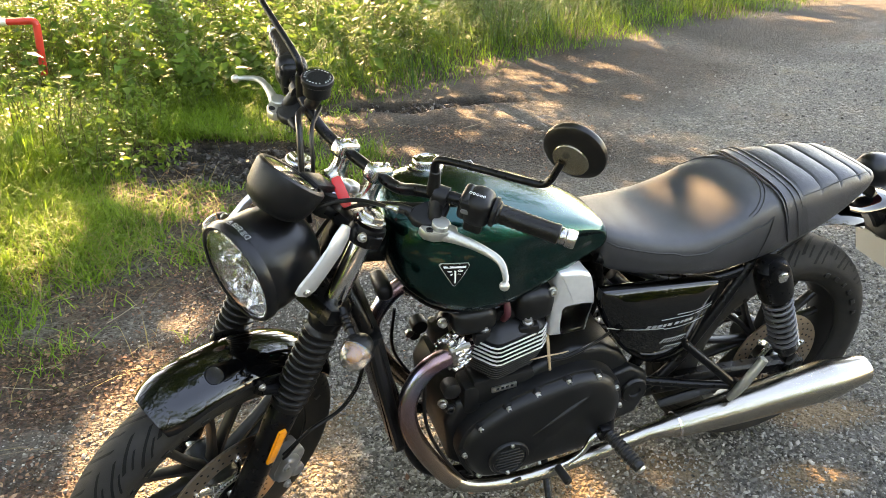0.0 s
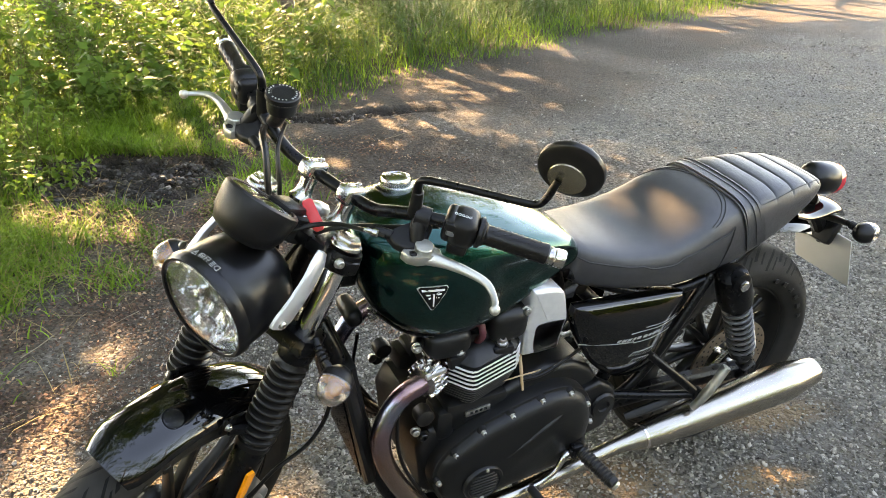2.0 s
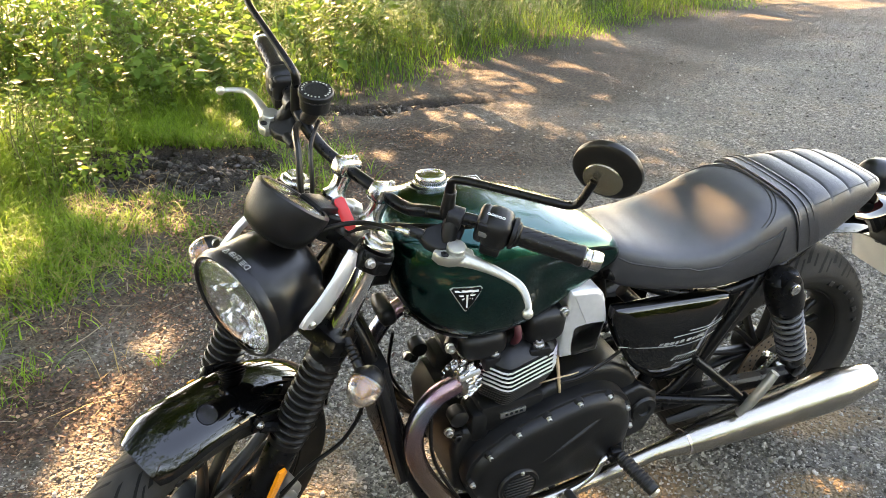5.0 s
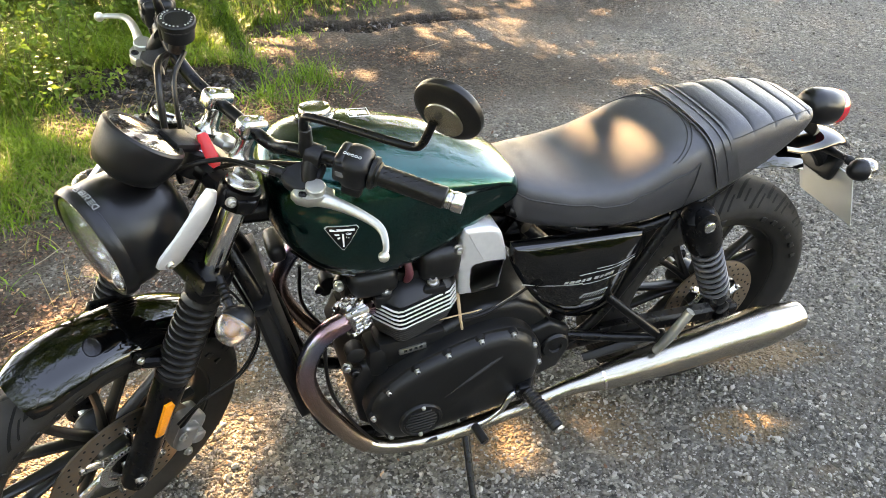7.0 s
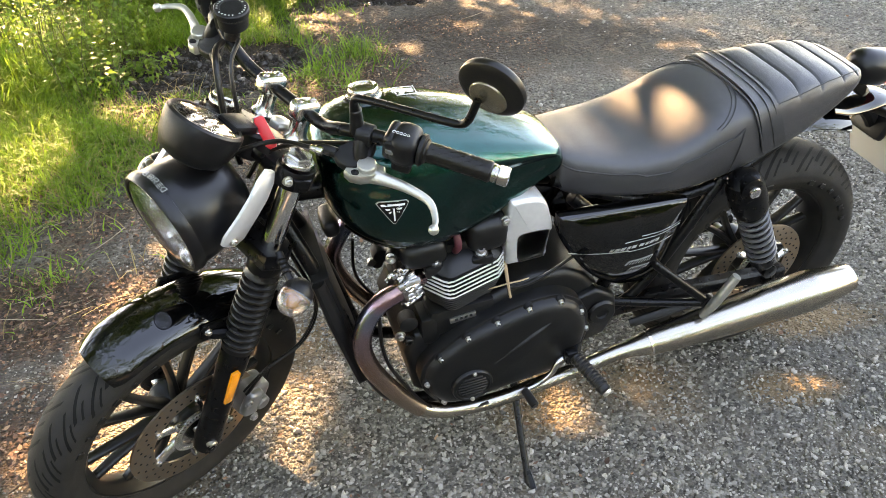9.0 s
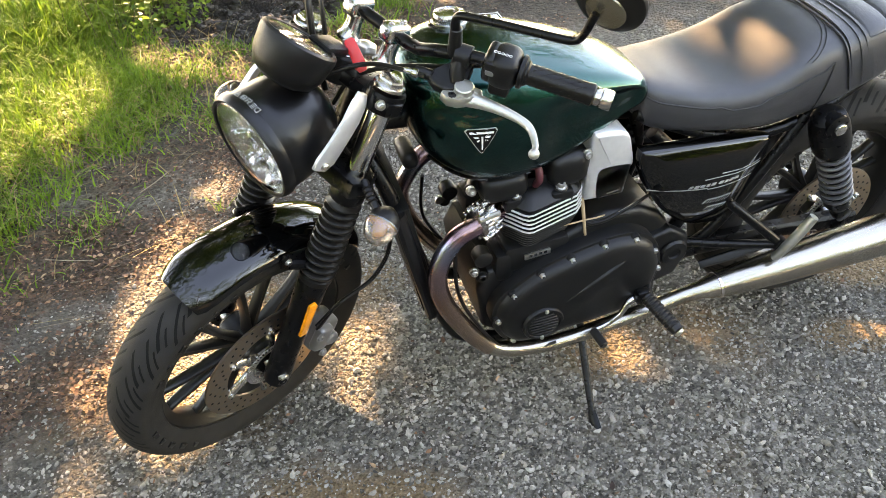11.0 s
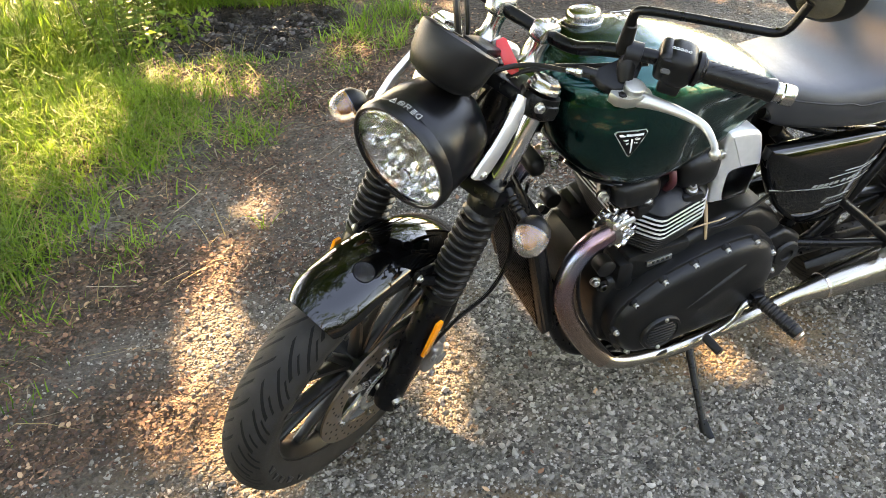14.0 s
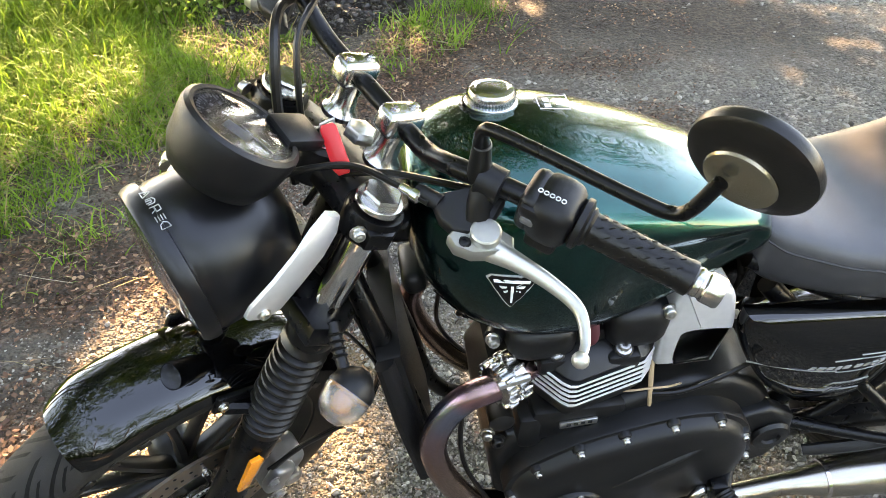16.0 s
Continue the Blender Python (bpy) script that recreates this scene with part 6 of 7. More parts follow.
def near_bike(x, y):
    """1 where the wheels and the stand bear on the ground."""
    spots = ((-0.52, 1.40), (0.80, 1.96), (0.28, 1.40))
    d = np.min([np.hypot(x - a, y - b) for a, b in spots], axis=0)
    return np.clip(1.6 - d / 0.25, 0, 1)


def height(x, y):
    v = verge(x, y)
    near = np.clip(1.2 - np.hypot(x, y - 3) / 14, 0, 1)
    h = 0.010 * lump(x, y, 2.3, 5) * near + 0.004 * lump(x, y, 14, 6) * near
    h = h * (1 - near_bike(x, y))
    m = mud(x, y)
    h = h + np.clip(v, 0, 3) * 0.035 * near - 0.05 * m + 0.030 * m * lump(x, y, 22, 8)
    return h


def axis_steps(fine0, fine1, step, far):
    mid = np.arange(fine0, fine1 + step / 2, step)
    out = np.geomspace(step * 1.3, far, 46)
    return np.concatenate([fine0 - out[::-1], mid, fine1 + out])


gx, gy = axis_steps(-3.2, 3.2, 0.022, 480.0), axis_steps(0.6, 7.0, 0.024, 480.0)
X, Y = np.meshgrid(gx, gy)
Z = height(X, Y)
nx, ny = len(gx), len(gy)
idx = np.arange(nx * ny).reshape(ny, nx)
quads = np.stack([idx[:-1, :-1], idx[:-1, 1:], idx[1:, 1:], idx[1:, :-1]], -1).reshape(-1, 4)


def mesh_np(name, verts, faces, mat, smooth=True, parent=None):
    """A mesh object straight from arrays; faces all have the same number of corners."""
    me = bpy.data.meshes.new(name)
    k = faces.shape[1]
    me.vertices.add(len(verts))
    me.vertices.foreach_set("co", np.ascontiguousarray(verts, dtype=np.float32).ravel())
    me.loops.add(faces.size)
    me.loops.foreach_set("vertex_index", np.ascontiguousarray(faces, dtype=np.int32).ravel())
    me.polygons.add(len(faces))
    me.polygons.foreach_set("loop_start", np.arange(0, faces.size, k, dtype=np.int32))
    me.polygons.foreach_set("loop_total", np.full(len(faces), k, dtype=np.int32))
    me.update(calc_edges=True)
    me.polygons.foreach_set("use_smooth", np.full(len(faces), smooth))
    me.materials.append(mat)
    ob = new(name, me)
    ob.parent = parent
    return ob


def ground_material():
    """Gravel, leaf litter, mud, soil and painted sunlit tan, mixed by the zones stored on the sheet."""
    m = bpy.data.materials.new("gravel_soil_and_litter")
    m.use_nodes = True
    nt = m.node_tree
    b = nt.nodes["Principled BSDF"]
    tc = nt.nodes.new("ShaderNodeTexCoord")
    zone = nt.nodes.new("ShaderNodeAttribute")
    zone.attribute_name = "zone"
    sep = nt.nodes.new("ShaderNodeSeparateColor")
    nt.links.new(zone.outputs["Color"], sep.inputs[0])

    def noise_tex(scale, detail=6, rough=0.6):
        n = nt.nodes.new("ShaderNodeTexNoise")
        n.inputs["Scale"].default_value, n.inputs["Detail"].default_value, n.inputs["Roughness"].default_value = scale, detail, rough
        nt.links.new(tc.outputs["Object"], n.inputs["Vector"])
        return n.outputs["Fac"]

    def cells(scale):
        n = nt.nodes.new("ShaderNodeTexVoronoi")
        n.inputs["Scale"].default_value = scale
        nt.links.new(tc.outputs["Object"], n.inputs["Vector"])
        return n

    def ramp(fac, *stops):
        r = nt.nodes.new("ShaderNodeValToRGB")
        cr = r.color_ramp
        cr.elements[0].position, cr.elements[0].color = stops[0][0], (*stops[0][1], 1)
        cr.elements[1].position, cr.elements[1].color = stops[-1][0], (*stops[-1][1], 1)
        for p, c in stops[1:-1]:
            cr.elements.new(p).color = (*c, 1)
        nt.links.new(fac, r.inputs[0])
        return r.outputs[0]

    def mix(fac, a, c, mode="MIX"):
        n = nt.nodes.new("ShaderNodeMix")
        n.data_type, n.blend_type = "RGBA", mode
        if isinstance(fac, float):
            n.inputs["Factor"].default_value = fac
        else:
            nt.links.new(fac, n.inputs["Factor"])
        nt.links.new(a, n.inputs["A"])
        nt.links.new(c, n.inputs["B"])
        return n.outputs["Result"]

    big, small = cells(62), cells(150)
    stone = ramp(big.outputs["Color"], (0.15, (0.028, 0.024, 0.019)), (0.5, (0.145, 0.131, 0.109)), (0.85, (0.36, 0.330, 0.280)))
    grit = ramp(small.outputs["Color"], (0.2, (0.032, 0.028, 0.022)), (0.8, (0.22, 0.200, 0.166)))
    sand = ramp(noise_tex(300, 4), (0.3, (0.15, 0.115, 0.078)), (0.7, (0.30, 0.235, 0.165)))
    gravel = mix(ramp(noise_tex(24), (0.42, (0, 0, 0)), (0.58, (1, 1, 1))), stone, grit)
    gravel = mix(ramp(noise_tex(3.1, 5), (0.52, (0, 0, 0)), (0.70, (0.7, 0.7, 0.7))), gravel, sand)
    gravel = mix(ramp(noise_tex(0.9, 3), (0.38, (0.65, 0.65, 0.65)), (0.62, (0, 0, 0))), gravel, ramp(noise_tex(60), (0.3, (0.055, 0.050, 0.043)), (0.7, (0.15, 0.138, 0.122))))
    litter = ramp(cells(85).outputs["Color"], (0.1, (0.022, 0.013, 0.008)), (0.5, (0.130, 0.066, 0.038)), (0.9, (0.31, 0.17, 0.095)))
    litter = mix(ramp(noise_tex(14), (0.4, (0, 0, 0)), (0.6, (1, 1, 1))), litter, ramp(noise_tex(90), (0.3, (0.022, 0.016, 0.011)), (0.7, (0.10, 0.068, 0.044))))
    soil = ramp(noise_tex(34, 9, 0.7), (0.32, (0.011, 0.0085, 0.006)), (0.52, (0.042, 0.031, 0.022)), (0.70, (0.105, 0.078, 0.055)))
    wet = ramp(noise_tex(26), (0.3, (0.007, 0.0055, 0.0045)), (0.7, (0.034, 0.026, 0.020)))
    # warm tan that puts sunlight into the gravel's colour, masked by the zone's alpha
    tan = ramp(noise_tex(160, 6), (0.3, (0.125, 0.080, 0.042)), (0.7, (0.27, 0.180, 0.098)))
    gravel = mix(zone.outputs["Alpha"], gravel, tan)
    col = mix(sep.outputs[0], gravel, litter)
    col = mix(sep.outputs[2], col, soil)
    col = mix(sep.outputs[1], col, wet)
    nt.links.new(col, b.inputs["Base Color"])
    b.inputs["Roughness"].default_value = 0.85
    b.inputs["Specular IOR Level"].default_value = 0.3

    def math_node(op, a, c):
        n = nt.nodes.new("ShaderNodeMath")
        n.operation = op
        for i, v in enumerate((a, c)):
            if isinstance(v, float):
                n.inputs[i].default_value = v
            else:
                nt.links.new(v, n.inputs[i])
        return n.outputs[0]

    h = math_node("ADD", math_node("MULTIPLY", big.outputs["Distance"], -1.0), math_node("MULTIPLY", small.outputs["Distance"], -0.5))
    h = math_node("ADD", h, math_node("MULTIPLY", noise_tex(40, 8), 0.8))
    bp = nt.nodes.new("ShaderNodeBump")
    bp.inputs["Strength"].default_value, bp.inputs["Distance"].default_value = 1.0, 0.020
    nt.links.new(h, bp.inputs["Height"])
    nt.links.new(bp.outputs["Normal"], b.inputs["Normal"])
    return m


ground = mesh_np("ground", np.stack([X, Y, Z], -1).reshape(-1, 3), quads, ground_material())
tagged(ground, "grey gravel track with brown leaf litter and bare mud", "ground", kind="structure")
V = verge(X, Y)
soil_w = np.clip(V * 2.5 + 0.15 + 0.3 * lump(X, Y, 6, 21), 0, 1)
litter_w = litter_band(X, Y)
damp = np.clip(1.1 - np.abs(V + 0.45) / 0.75 + 0.6 * lump(X, Y, 4, 25), 0, 0.40)
dirt_strip = np.clip(1.25 - np.abs(V + 0.85) / 1.5 + 0.45 * lump(X, Y, 3, 23), 0, 1) * np.clip((Y - 3.6) / 0.8, 0, 1)
# sunlit patches painted tan into the gravel: x, y, half widths
SUNLIT_TAN = ((0.45, 1.68, 0.30, 0.15), (1.02, 1.69, 0.17, 0.07), (1.12, 1.96, 0.22, 0.10), (1.13, 1.53, 0.05, 0.03), (-0.80, 1.55, 0.30, 0.25), (-0.25, 1.20, 0.30, 0.12), (0.10, 1.10, 0.18, 0.08), (-0.5, 1.9, 0.4, 0.2))
sunlit_tan_w = np.max([np.clip(1.1 - ((X - a) / c) ** 2 - ((Y - b) / d) ** 2 + 0.5 * lump(X, Y, 12, 61), 0, 1) for a, b, c, d in SUNLIT_TAN], axis=0) * 0.85
zone = np.zeros((nx * ny, 4), np.float32)
zone[:, 0], zone[:, 1], zone[:, 2], zone[:, 3] = np.maximum(litter_w, 0).ravel(), np.clip(mud(X, Y), 0, 1).ravel(), np.maximum(np.maximum(soil_w, dirt_strip), damp * np.clip((4.2 - Y) / 0.6, 0, 1)).ravel(), sunlit_tan_w.ravel()
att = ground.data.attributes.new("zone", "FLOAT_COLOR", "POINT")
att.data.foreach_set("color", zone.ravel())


# ---- stones, leaves, grass ----
def scatter(n, x0, x1, y0, y1):
    return rng.uniform(x0, x1, n), rng.uniform(y0, y1, n)


def rotations(n, tilt):
    """n random turns about z, then leaned by up to tilt radians."""
    a, t, d = rng.uniform(0, 2 * math.pi, n), rng.uniform(0, 1, n) ** 0.7 * tilt, rng.uniform(0, 2 * math.pi, n)
    ca, sa, zero, one = np.cos(a), np.sin(a), np.zeros(n), np.ones(n)
    rz_ = np.stack([ca, -sa, zero, sa, ca, zero, zero, zero, one], -1).reshape(n, 3, 3)
    ct, st, cd, sd = np.cos(t), np.sin(t), np.cos(d), np.sin(d)
    k = np.stack([zero, zero, sd, zero, zero, -cd, -sd, cd, zero], -1).reshape(n, 3, 3)
    lean = np.eye(3) + st[:, None, None] * k + (1 - ct)[:, None, None] * (k @ k)
    return lean @ rz_


def copies(shape_v, shape_f, at, turn, size):
    """Vertices and faces of many turned and scaled copies of one small shape."""
    n = len(at)
    v = np.einsum("nij,nkj->nki", turn, shape_v[None] * size[:, None, :]) + at[:, None, :]
    f = shape_f[None] + (np.arange(n) * len(shape_v))[:, None, None]
    return v.reshape(-1, 3), f.reshape(-1, shape_f.shape[1])


def stuff(name, verts, faces, mat, label, category, smooth=True):
    return tagged(mesh_np(name, verts, faces, mat, smooth), label, category, kind="stuff")


ICO_V, ICO_F = [], []
_b = bmesh.new()
bmesh.ops.create_icosphere(_b, subdivisions=1, radius=1.0)
_r = random.Random(3)
for v in _b.verts:
    v.co *= _r.uniform(0.72, 1.18)
_b.verts.ensure_lookup_table()
ICO_V, ICO_F = np.array([v.co[:] for v in _b.verts]), np.array([[v.index for v in f.verts] for f in _b.faces])
_b.free()


def island_material(name, stops, rough=0.8, bump=0.3):
    """Colour picked piece by piece from a ramp, with fine grain."""
    m = bpy.data.materials.new(name)
    m.use_nodes = True
    nt = m.node_tree
    b = nt.nodes["Principled BSDF"]
    geo = nt.nodes.new("ShaderNodeNewGeometry")
    r = nt.nodes.new("ShaderNodeValToRGB")
    cr = r.color_ramp
    cr.elements[0].position, cr.elements[0].color = stops[0][0], (*stops[0][1], 1)
    cr.elements[1].position, cr.elements[1].color = stops[-1][0], (*stops[-1][1], 1)
    for p, c in stops[1:-1]:
        cr.elements.new(p).color = (*c, 1)
    nt.links.new(geo.outputs["Random Per Island"], r.inputs[0])
    tc = nt.nodes.new("ShaderNodeTexCoord")
    n = nt.nodes.new("ShaderNodeTexNoise")
    n.inputs["Scale"].default_value, n.inputs["Detail"].default_value = 260, 5
    nt.links.new(tc.outputs["Object"], n.inputs["Vector"])
    mx = nt.nodes.new("ShaderNodeMix")
    mx.data_type, mx.blend_type = "RGBA", "MULTIPLY"
    mx.inputs["Factor"].default_value = 0.6
    g = nt.nodes.new("ShaderNodeMapRange")
    g.inputs["To Min"].default_value, g.inputs["To Max"].default_value = 0.45, 1.5
    nt.links.new(n.outputs["Fac"], g.inputs["Value"])
    nt.links.new(r.outputs[0], mx.inputs["A"])
    nt.links.new(g.outputs["Result"], mx.inputs["B"])
    nt.links.new(mx.outputs["Result"], b.inputs["Base Color"])
    b.inputs["Roughness"].default_value = rough
    bp = nt.nodes.new("ShaderNodeBump")
    bp.inputs["Strength"].default_value, bp.inputs["Distance"].default_value = bump, 0.003
    nt.links.new(n.outputs["Fac"], bp.inputs["Height"])
    nt.links.new(bp.outputs["Normal"], b.inputs["Normal"])
    return m


M_STONE = island_material("gravel_stone", [(0.0, (0.036, 0.032, 0.026)), (0.4, (0.175, 0.158, 0.132)), (0.75, (0.285, 0.260, 0.220)), (0.97, (0.33, 0.305, 0.262)), (1.0, (0.39, 0.365, 0.32))])
M_DEADLEAF = island_material("dead_leaf", [(0.0, (0.018, 0.010, 0.007)), (0.5, (0.085, 0.042, 0.026)), (0.85, (0.21, 0.105, 0.058)), (1.0, (0.42, 0.27, 0.16))], 0.8)
M_TWIG = island_material("dry_twig", [(0.0, (0.07, 0.05, 0.035)), (0.6, (0.20, 0.15, 0.10)), (1.0, (0.34, 0.28, 0.20))], 0.85)
M_BARK = material("bark", (0.060, 0.048, 0.036), 0.9, 0.0, 0.4, 18, bump=1.0, bump_scale=35, second=(0.12, 0.10, 0.075))


def litter_free(x, y):
    # fewer stones over the painted sunlit patches
    sunlit_tan = np.max([np.clip(1.1 - ((x - a) / c) ** 2 - ((y - b) / d) ** 2, 0, 1) for a, b, c, d in SUNLIT_TAN], axis=0)
    return np.clip(1.25 - litter_band(x, y) - 0.9 * sunlit_tan, 0.05, 1)


def lay_stones(n, area, lo, hi, shape_v=ICO_V, shape_f=ICO_F):
    x, y = scatter(n, *area)
    keep = (verge(x, y) < rng.uniform(-1.25, -0.25, n)) & (litter_free(x, y) > rng.uniform(0, 1, n)) & (lump(x, y, 3.0, 40) + rng.uniform(-1.2, 0.6, n) < 0.55) & ((y < 3.7) | (verge(x, y) < rng.uniform(-3.0, -1.3, n)))
    x, y = x[keep], y[keep]
    s = lo + (hi - lo) * rng.uniform(0, 1, len(x)) ** 2.6
    size = s[:, None] * np.stack([rng.uniform(0.7, 1.35, len(x)), rng.uniform(0.6, 1.0, len(x)), rng.uniform(0.45, 0.95, len(x))], -1)
    at = np.stack([x, y, height(x, y) + size[:, 2] * rng.uniform(-0.15, 0.55, len(x))], -1)
    return copies(shape_v, shape_f, at, rotations(len(x), 0.5), size)


OCT_V = np.array([(1, 0.1, 0), (-0.9, 0, 0.2), (0.1, 1.05, 0.1), (0, -0.95, -0.1), (0.25, 0.2, 1.0), (-0.2, 0, -1.0)])
OCT_F = np.array([(0, 2, 4), (2, 1, 4), (1, 3, 4), (3, 0, 4), (2, 0, 5), (1, 2, 5), (3, 1, 5), (0, 3, 5)])
o_v, o_f = lay_stones(95000, (-1.7, 2.0, 0.95, 3.1), 0.0022, 0.0066, OCT_V, OCT_F)
a_v, a_f = lay_stones(26000, (-1.7, 2.3, 0.9, 3.4), 0.0040, 0.0105)
a_f = np.concatenate([o_f, a_f + len(o_v)])
a_v = np.concatenate([o_v, a_v])
b_v, b_f = lay_stones(17000, (-1.4, 6.0, 2.6, 9.5), 0.0045, 0.015)
stuff("gravel_stones", np.concatenate([a_v, b_v]), np.concatenate([a_f, b_f + len(a_v)]), M_STONE, "loose grey gravel stones on the track", "gravel", smooth=False)

x, y = scatter(9000, -2.2, 0.8, 3.9, 5.9)
keep = mud(x, y) > rng.uniform(0.25, 0.9, len(x))
x, y = x[keep], y[keep]
s_ = 0.004 + 0.022 * rng.uniform(0, 1, len(x)) ** 2.5
size = s_[:, None] * np.stack([rng.uniform(0.8, 1.5, len(x)), rng.uniform(0.7, 1.1, len(x)), rng.uniform(0.5, 0.9, len(x))], -1)
c_v, c_f = copies(ICO_V, ICO_F, np.stack([x, y, height(x, y) + size[:, 2] * 0.2], -1), rotations(len(x), 0.6), size)
stuff("mud_clods", c_v, c_f, island_material("dark_mud_clod", [(0.0, (0.007, 0.006, 0.005)), (0.7, (0.024, 0.018, 0.014)), (1.0, (0.058, 0.044, 0.033))], 0.5), "dark clods of churned mud in the verge", "mud", smooth=False)

# dead leaves: folded, curled blades
LEAF_V = np.array([(0, 0, 0), (0.30, 0.22, 0.10), (0.34, 0.55, 0.12), (0.0, 1.0, 0.05), (-0.34, 0.55, 0.14), (-0.30, 0.22, 0.10), (0, 0.5, 0.0)])
LEAF_F = np.array([(0, 1, 6), (1, 2, 6), (2, 3, 6), (3, 4, 6), (4, 5, 6), (5, 0, 6)])


def lay_leaves(n, area, want, lo=0.004, hi=0.024):
    x, y = scatter(n, *area)
    keep = want(x, y) > rng.uniform(0, 1, n)
    x, y = x[keep], y[keep]
    s = rng.uniform(lo, hi, len(x))
    size = np.stack([s * rng.uniform(0.55, 1.0, len(x)), s, s * rng.uniform(-1.0, 1.8, len(x))], -1)
    at = np.stack([x, y, height(x, y) + 0.004 + rng.uniform(0, 0.012, len(x))], -1)
    return copies(LEAF_V, LEAF_F, at, rotations(len(x), 0.75), size)


def litter_want(x, y):
    return np.maximum(litter_band(x, y), 0.02)


a_v, a_f = lay_leaves(105000, (-2.6, 0.6, 1.0, 5.2), litter_want, 0.004, 0.021)
b_v, b_f = lay_leaves(900, (-1.2, 2.4, 1.0, 5.5), lambda x, y: np.full(len(x), 0.14))
c_v, c_f = lay_leaves(1500, (-0.8, 3.0, 4.6, 8.5), lambda x, y: np.clip(1.0 - np.abs(verge(x, y) + 0.4) / 0.8, 0.03, 1))
stuff("leaf_litter", np.concatenate([a_v, b_v, c_v]), np.concatenate([a_f, b_f + len(a_v), c_f + len(a_v) + len(b_v)]), M_DEADLEAF, "brown dead leaves lying on the verge", "leaves")
STICK_V = np.array([(c, s, z) for z in (0.0, 0.5, 1.0) for c, s in ((1, 0), (-0.5, 0.87), (-0.5, -0.87))])
STICK_V[3:6, 0] += 1.5
STICK_F = np.array([(0, 1, 4, 3), (1, 2, 5, 4), (2, 0, 3, 5), (3, 4, 7, 6), (4, 5, 8, 7), (5, 3, 6, 8)])
x, y = scatter(2600, -2.6, 1.6, 1.0, 5.2)
keep = litter_want(x, y) > rng.uniform(0.1, 1.2, len(x))
x, y = x[keep], y[keep]
ln, th = rng.uniform(0.03, 0.16, len(x)), rng.uniform(0.0008, 0.0025, len(x))
flat = rotations(len(x), 0.25) @ np.array([[0, 0, 1], [0, 1, 0], [-1, 0, 0]], float)
t_v, t_f = copies(STICK_V, STICK_F, np.stack([x, y, height(x, y) + 0.006], -1), flat, np.stack([th, th, ln], -1))
stuff("fallen_twigs", t_v, t_f, M_TWIG, "thin dry twigs among the dead leaves", "twigs")


def blades(x, y, tall, wide, droop, z0=None, spread=0.55):
    """Grass blades as tapering ribbons of three bent stretches."""
    n = len(x)
    a = rng.uniform(0, 2 * math.pi, n)
    d = np.stack([np.cos(a), np.sin(a)], -1)
    side = np.stack([-d[:, 1], d[:, 0]], -1)
    lean = rng.uniform(0.05, spread, n) * tall
    zb = height(x, y) if z0 is None else z0
    rows = []
    for f, w in ((0.0, 1.0), (0.4, 0.85), (0.75, 0.55), (1.0, 0.06)):
        out = lean * f + droop * tall * f ** 3
        up = tall * (f - 0.42 * np.clip(droop, 0, 1.5) * f ** 3)
        c = np.stack([x + d[:, 0] * out, y + d[:, 1] * out, zb - 0.01 + up], -1)
        s = np.concatenate([side * (wide * w)[:, None], np.zeros((n, 1))], -1)
        rows += [c - s, c + s]
    v = np.stack(rows, 1)
    f = np.array([(0, 1, 3, 2), (2, 3, 5, 4), (4, 5, 7, 6)])
    return v.reshape(-1, 3), (f[None] + (np.arange(n) * 8)[:, None, None]).reshape(-1, 4)


M_GRASS = leaf_material("grass_blade", (0.020, 0.062, 0.009), (0.24, 0.40, 0.048), 0.42, 0.45)
M_LONGGRASS = leaf_material("long_grass_blade", (0.030, 0.074, 0.020), (0.11, 0.185, 0.052), 0.5, 0.38)
M_NETTLE = leaf_material("undergrowth_leaf", (0.045, 0.110, 0.022), (0.19, 0.28, 0.045), 0.42, 0.45)
M_CANOPY = leaf_material("canopy_leaf", (0.045, 0.090, 0.016), (0.125, 0.190, 0.032), 0.42, 0.5)
M_STRAW = leaf_material("dry_grass_blade", (0.19, 0.145, 0.060), (0.34, 0.27, 0.13), 0.6, 0.25)


def grow(n, area, want):
    x, y = scatter(n, *area)
    keep = want(x, y) > rng.uniform(0, 1, n)
    return x[keep], y[keep]


def bare(x, y):
    """Thin trodden grass on the near side of the mud."""
    return np.clip(1.3 - (((x + 1.30) / 0.75) ** 2 + ((y - 3.95) / 0.42) ** 2), 0, 1)


def turf(x, y):
    v = verge(x, y)
    return np.clip(v * 2.0 + 0.22 + 0.55 * lump(x, y, 6.5, 31) + 0.45 * lump(x, y, 17.0, 32), 0.03 * (v > -0.3), 1) * (1 - np.clip(mud(x, y) * 4 + 0.45 * bare(x, y), 0, 1))


x, y = grow(125000, (-4.2, 0.2, 1.2, 5.8), turf)
v = np.clip(verge(x, y), 0, 2)
tall = (0.055 + 0.095 * v + 0.05 * np.clip(lump(x, y, 4, 33), 0, 1)) * rng.uniform(0.5, 1.5, len(x)) * (1 - 0.6 * bare(x, y))
g_v, g_f = blades(x, y, tall, rng.uniform(0.0014, 0.0046, len(x)), rng.uniform(0.1, 0.9, len(x)), spread=0.9)
stuff("grass", g_v, g_f, M_GRASS, "short green grass on the verge", "grass")
x, y = grow(12000, (-3.2, 0.0, 1.5, 5.0), lambda x, y: turf(x, y) * 0.8 + 0.04 * (verge(x, y) > -0.5))
s_v, s_f = blades(x, y, rng.uniform(0.04, 0.16, len(x)), rng.uniform(0.0010, 0.0022, len(x)), rng.uniform(0.5, 1.6, len(x)), spread=1.4)
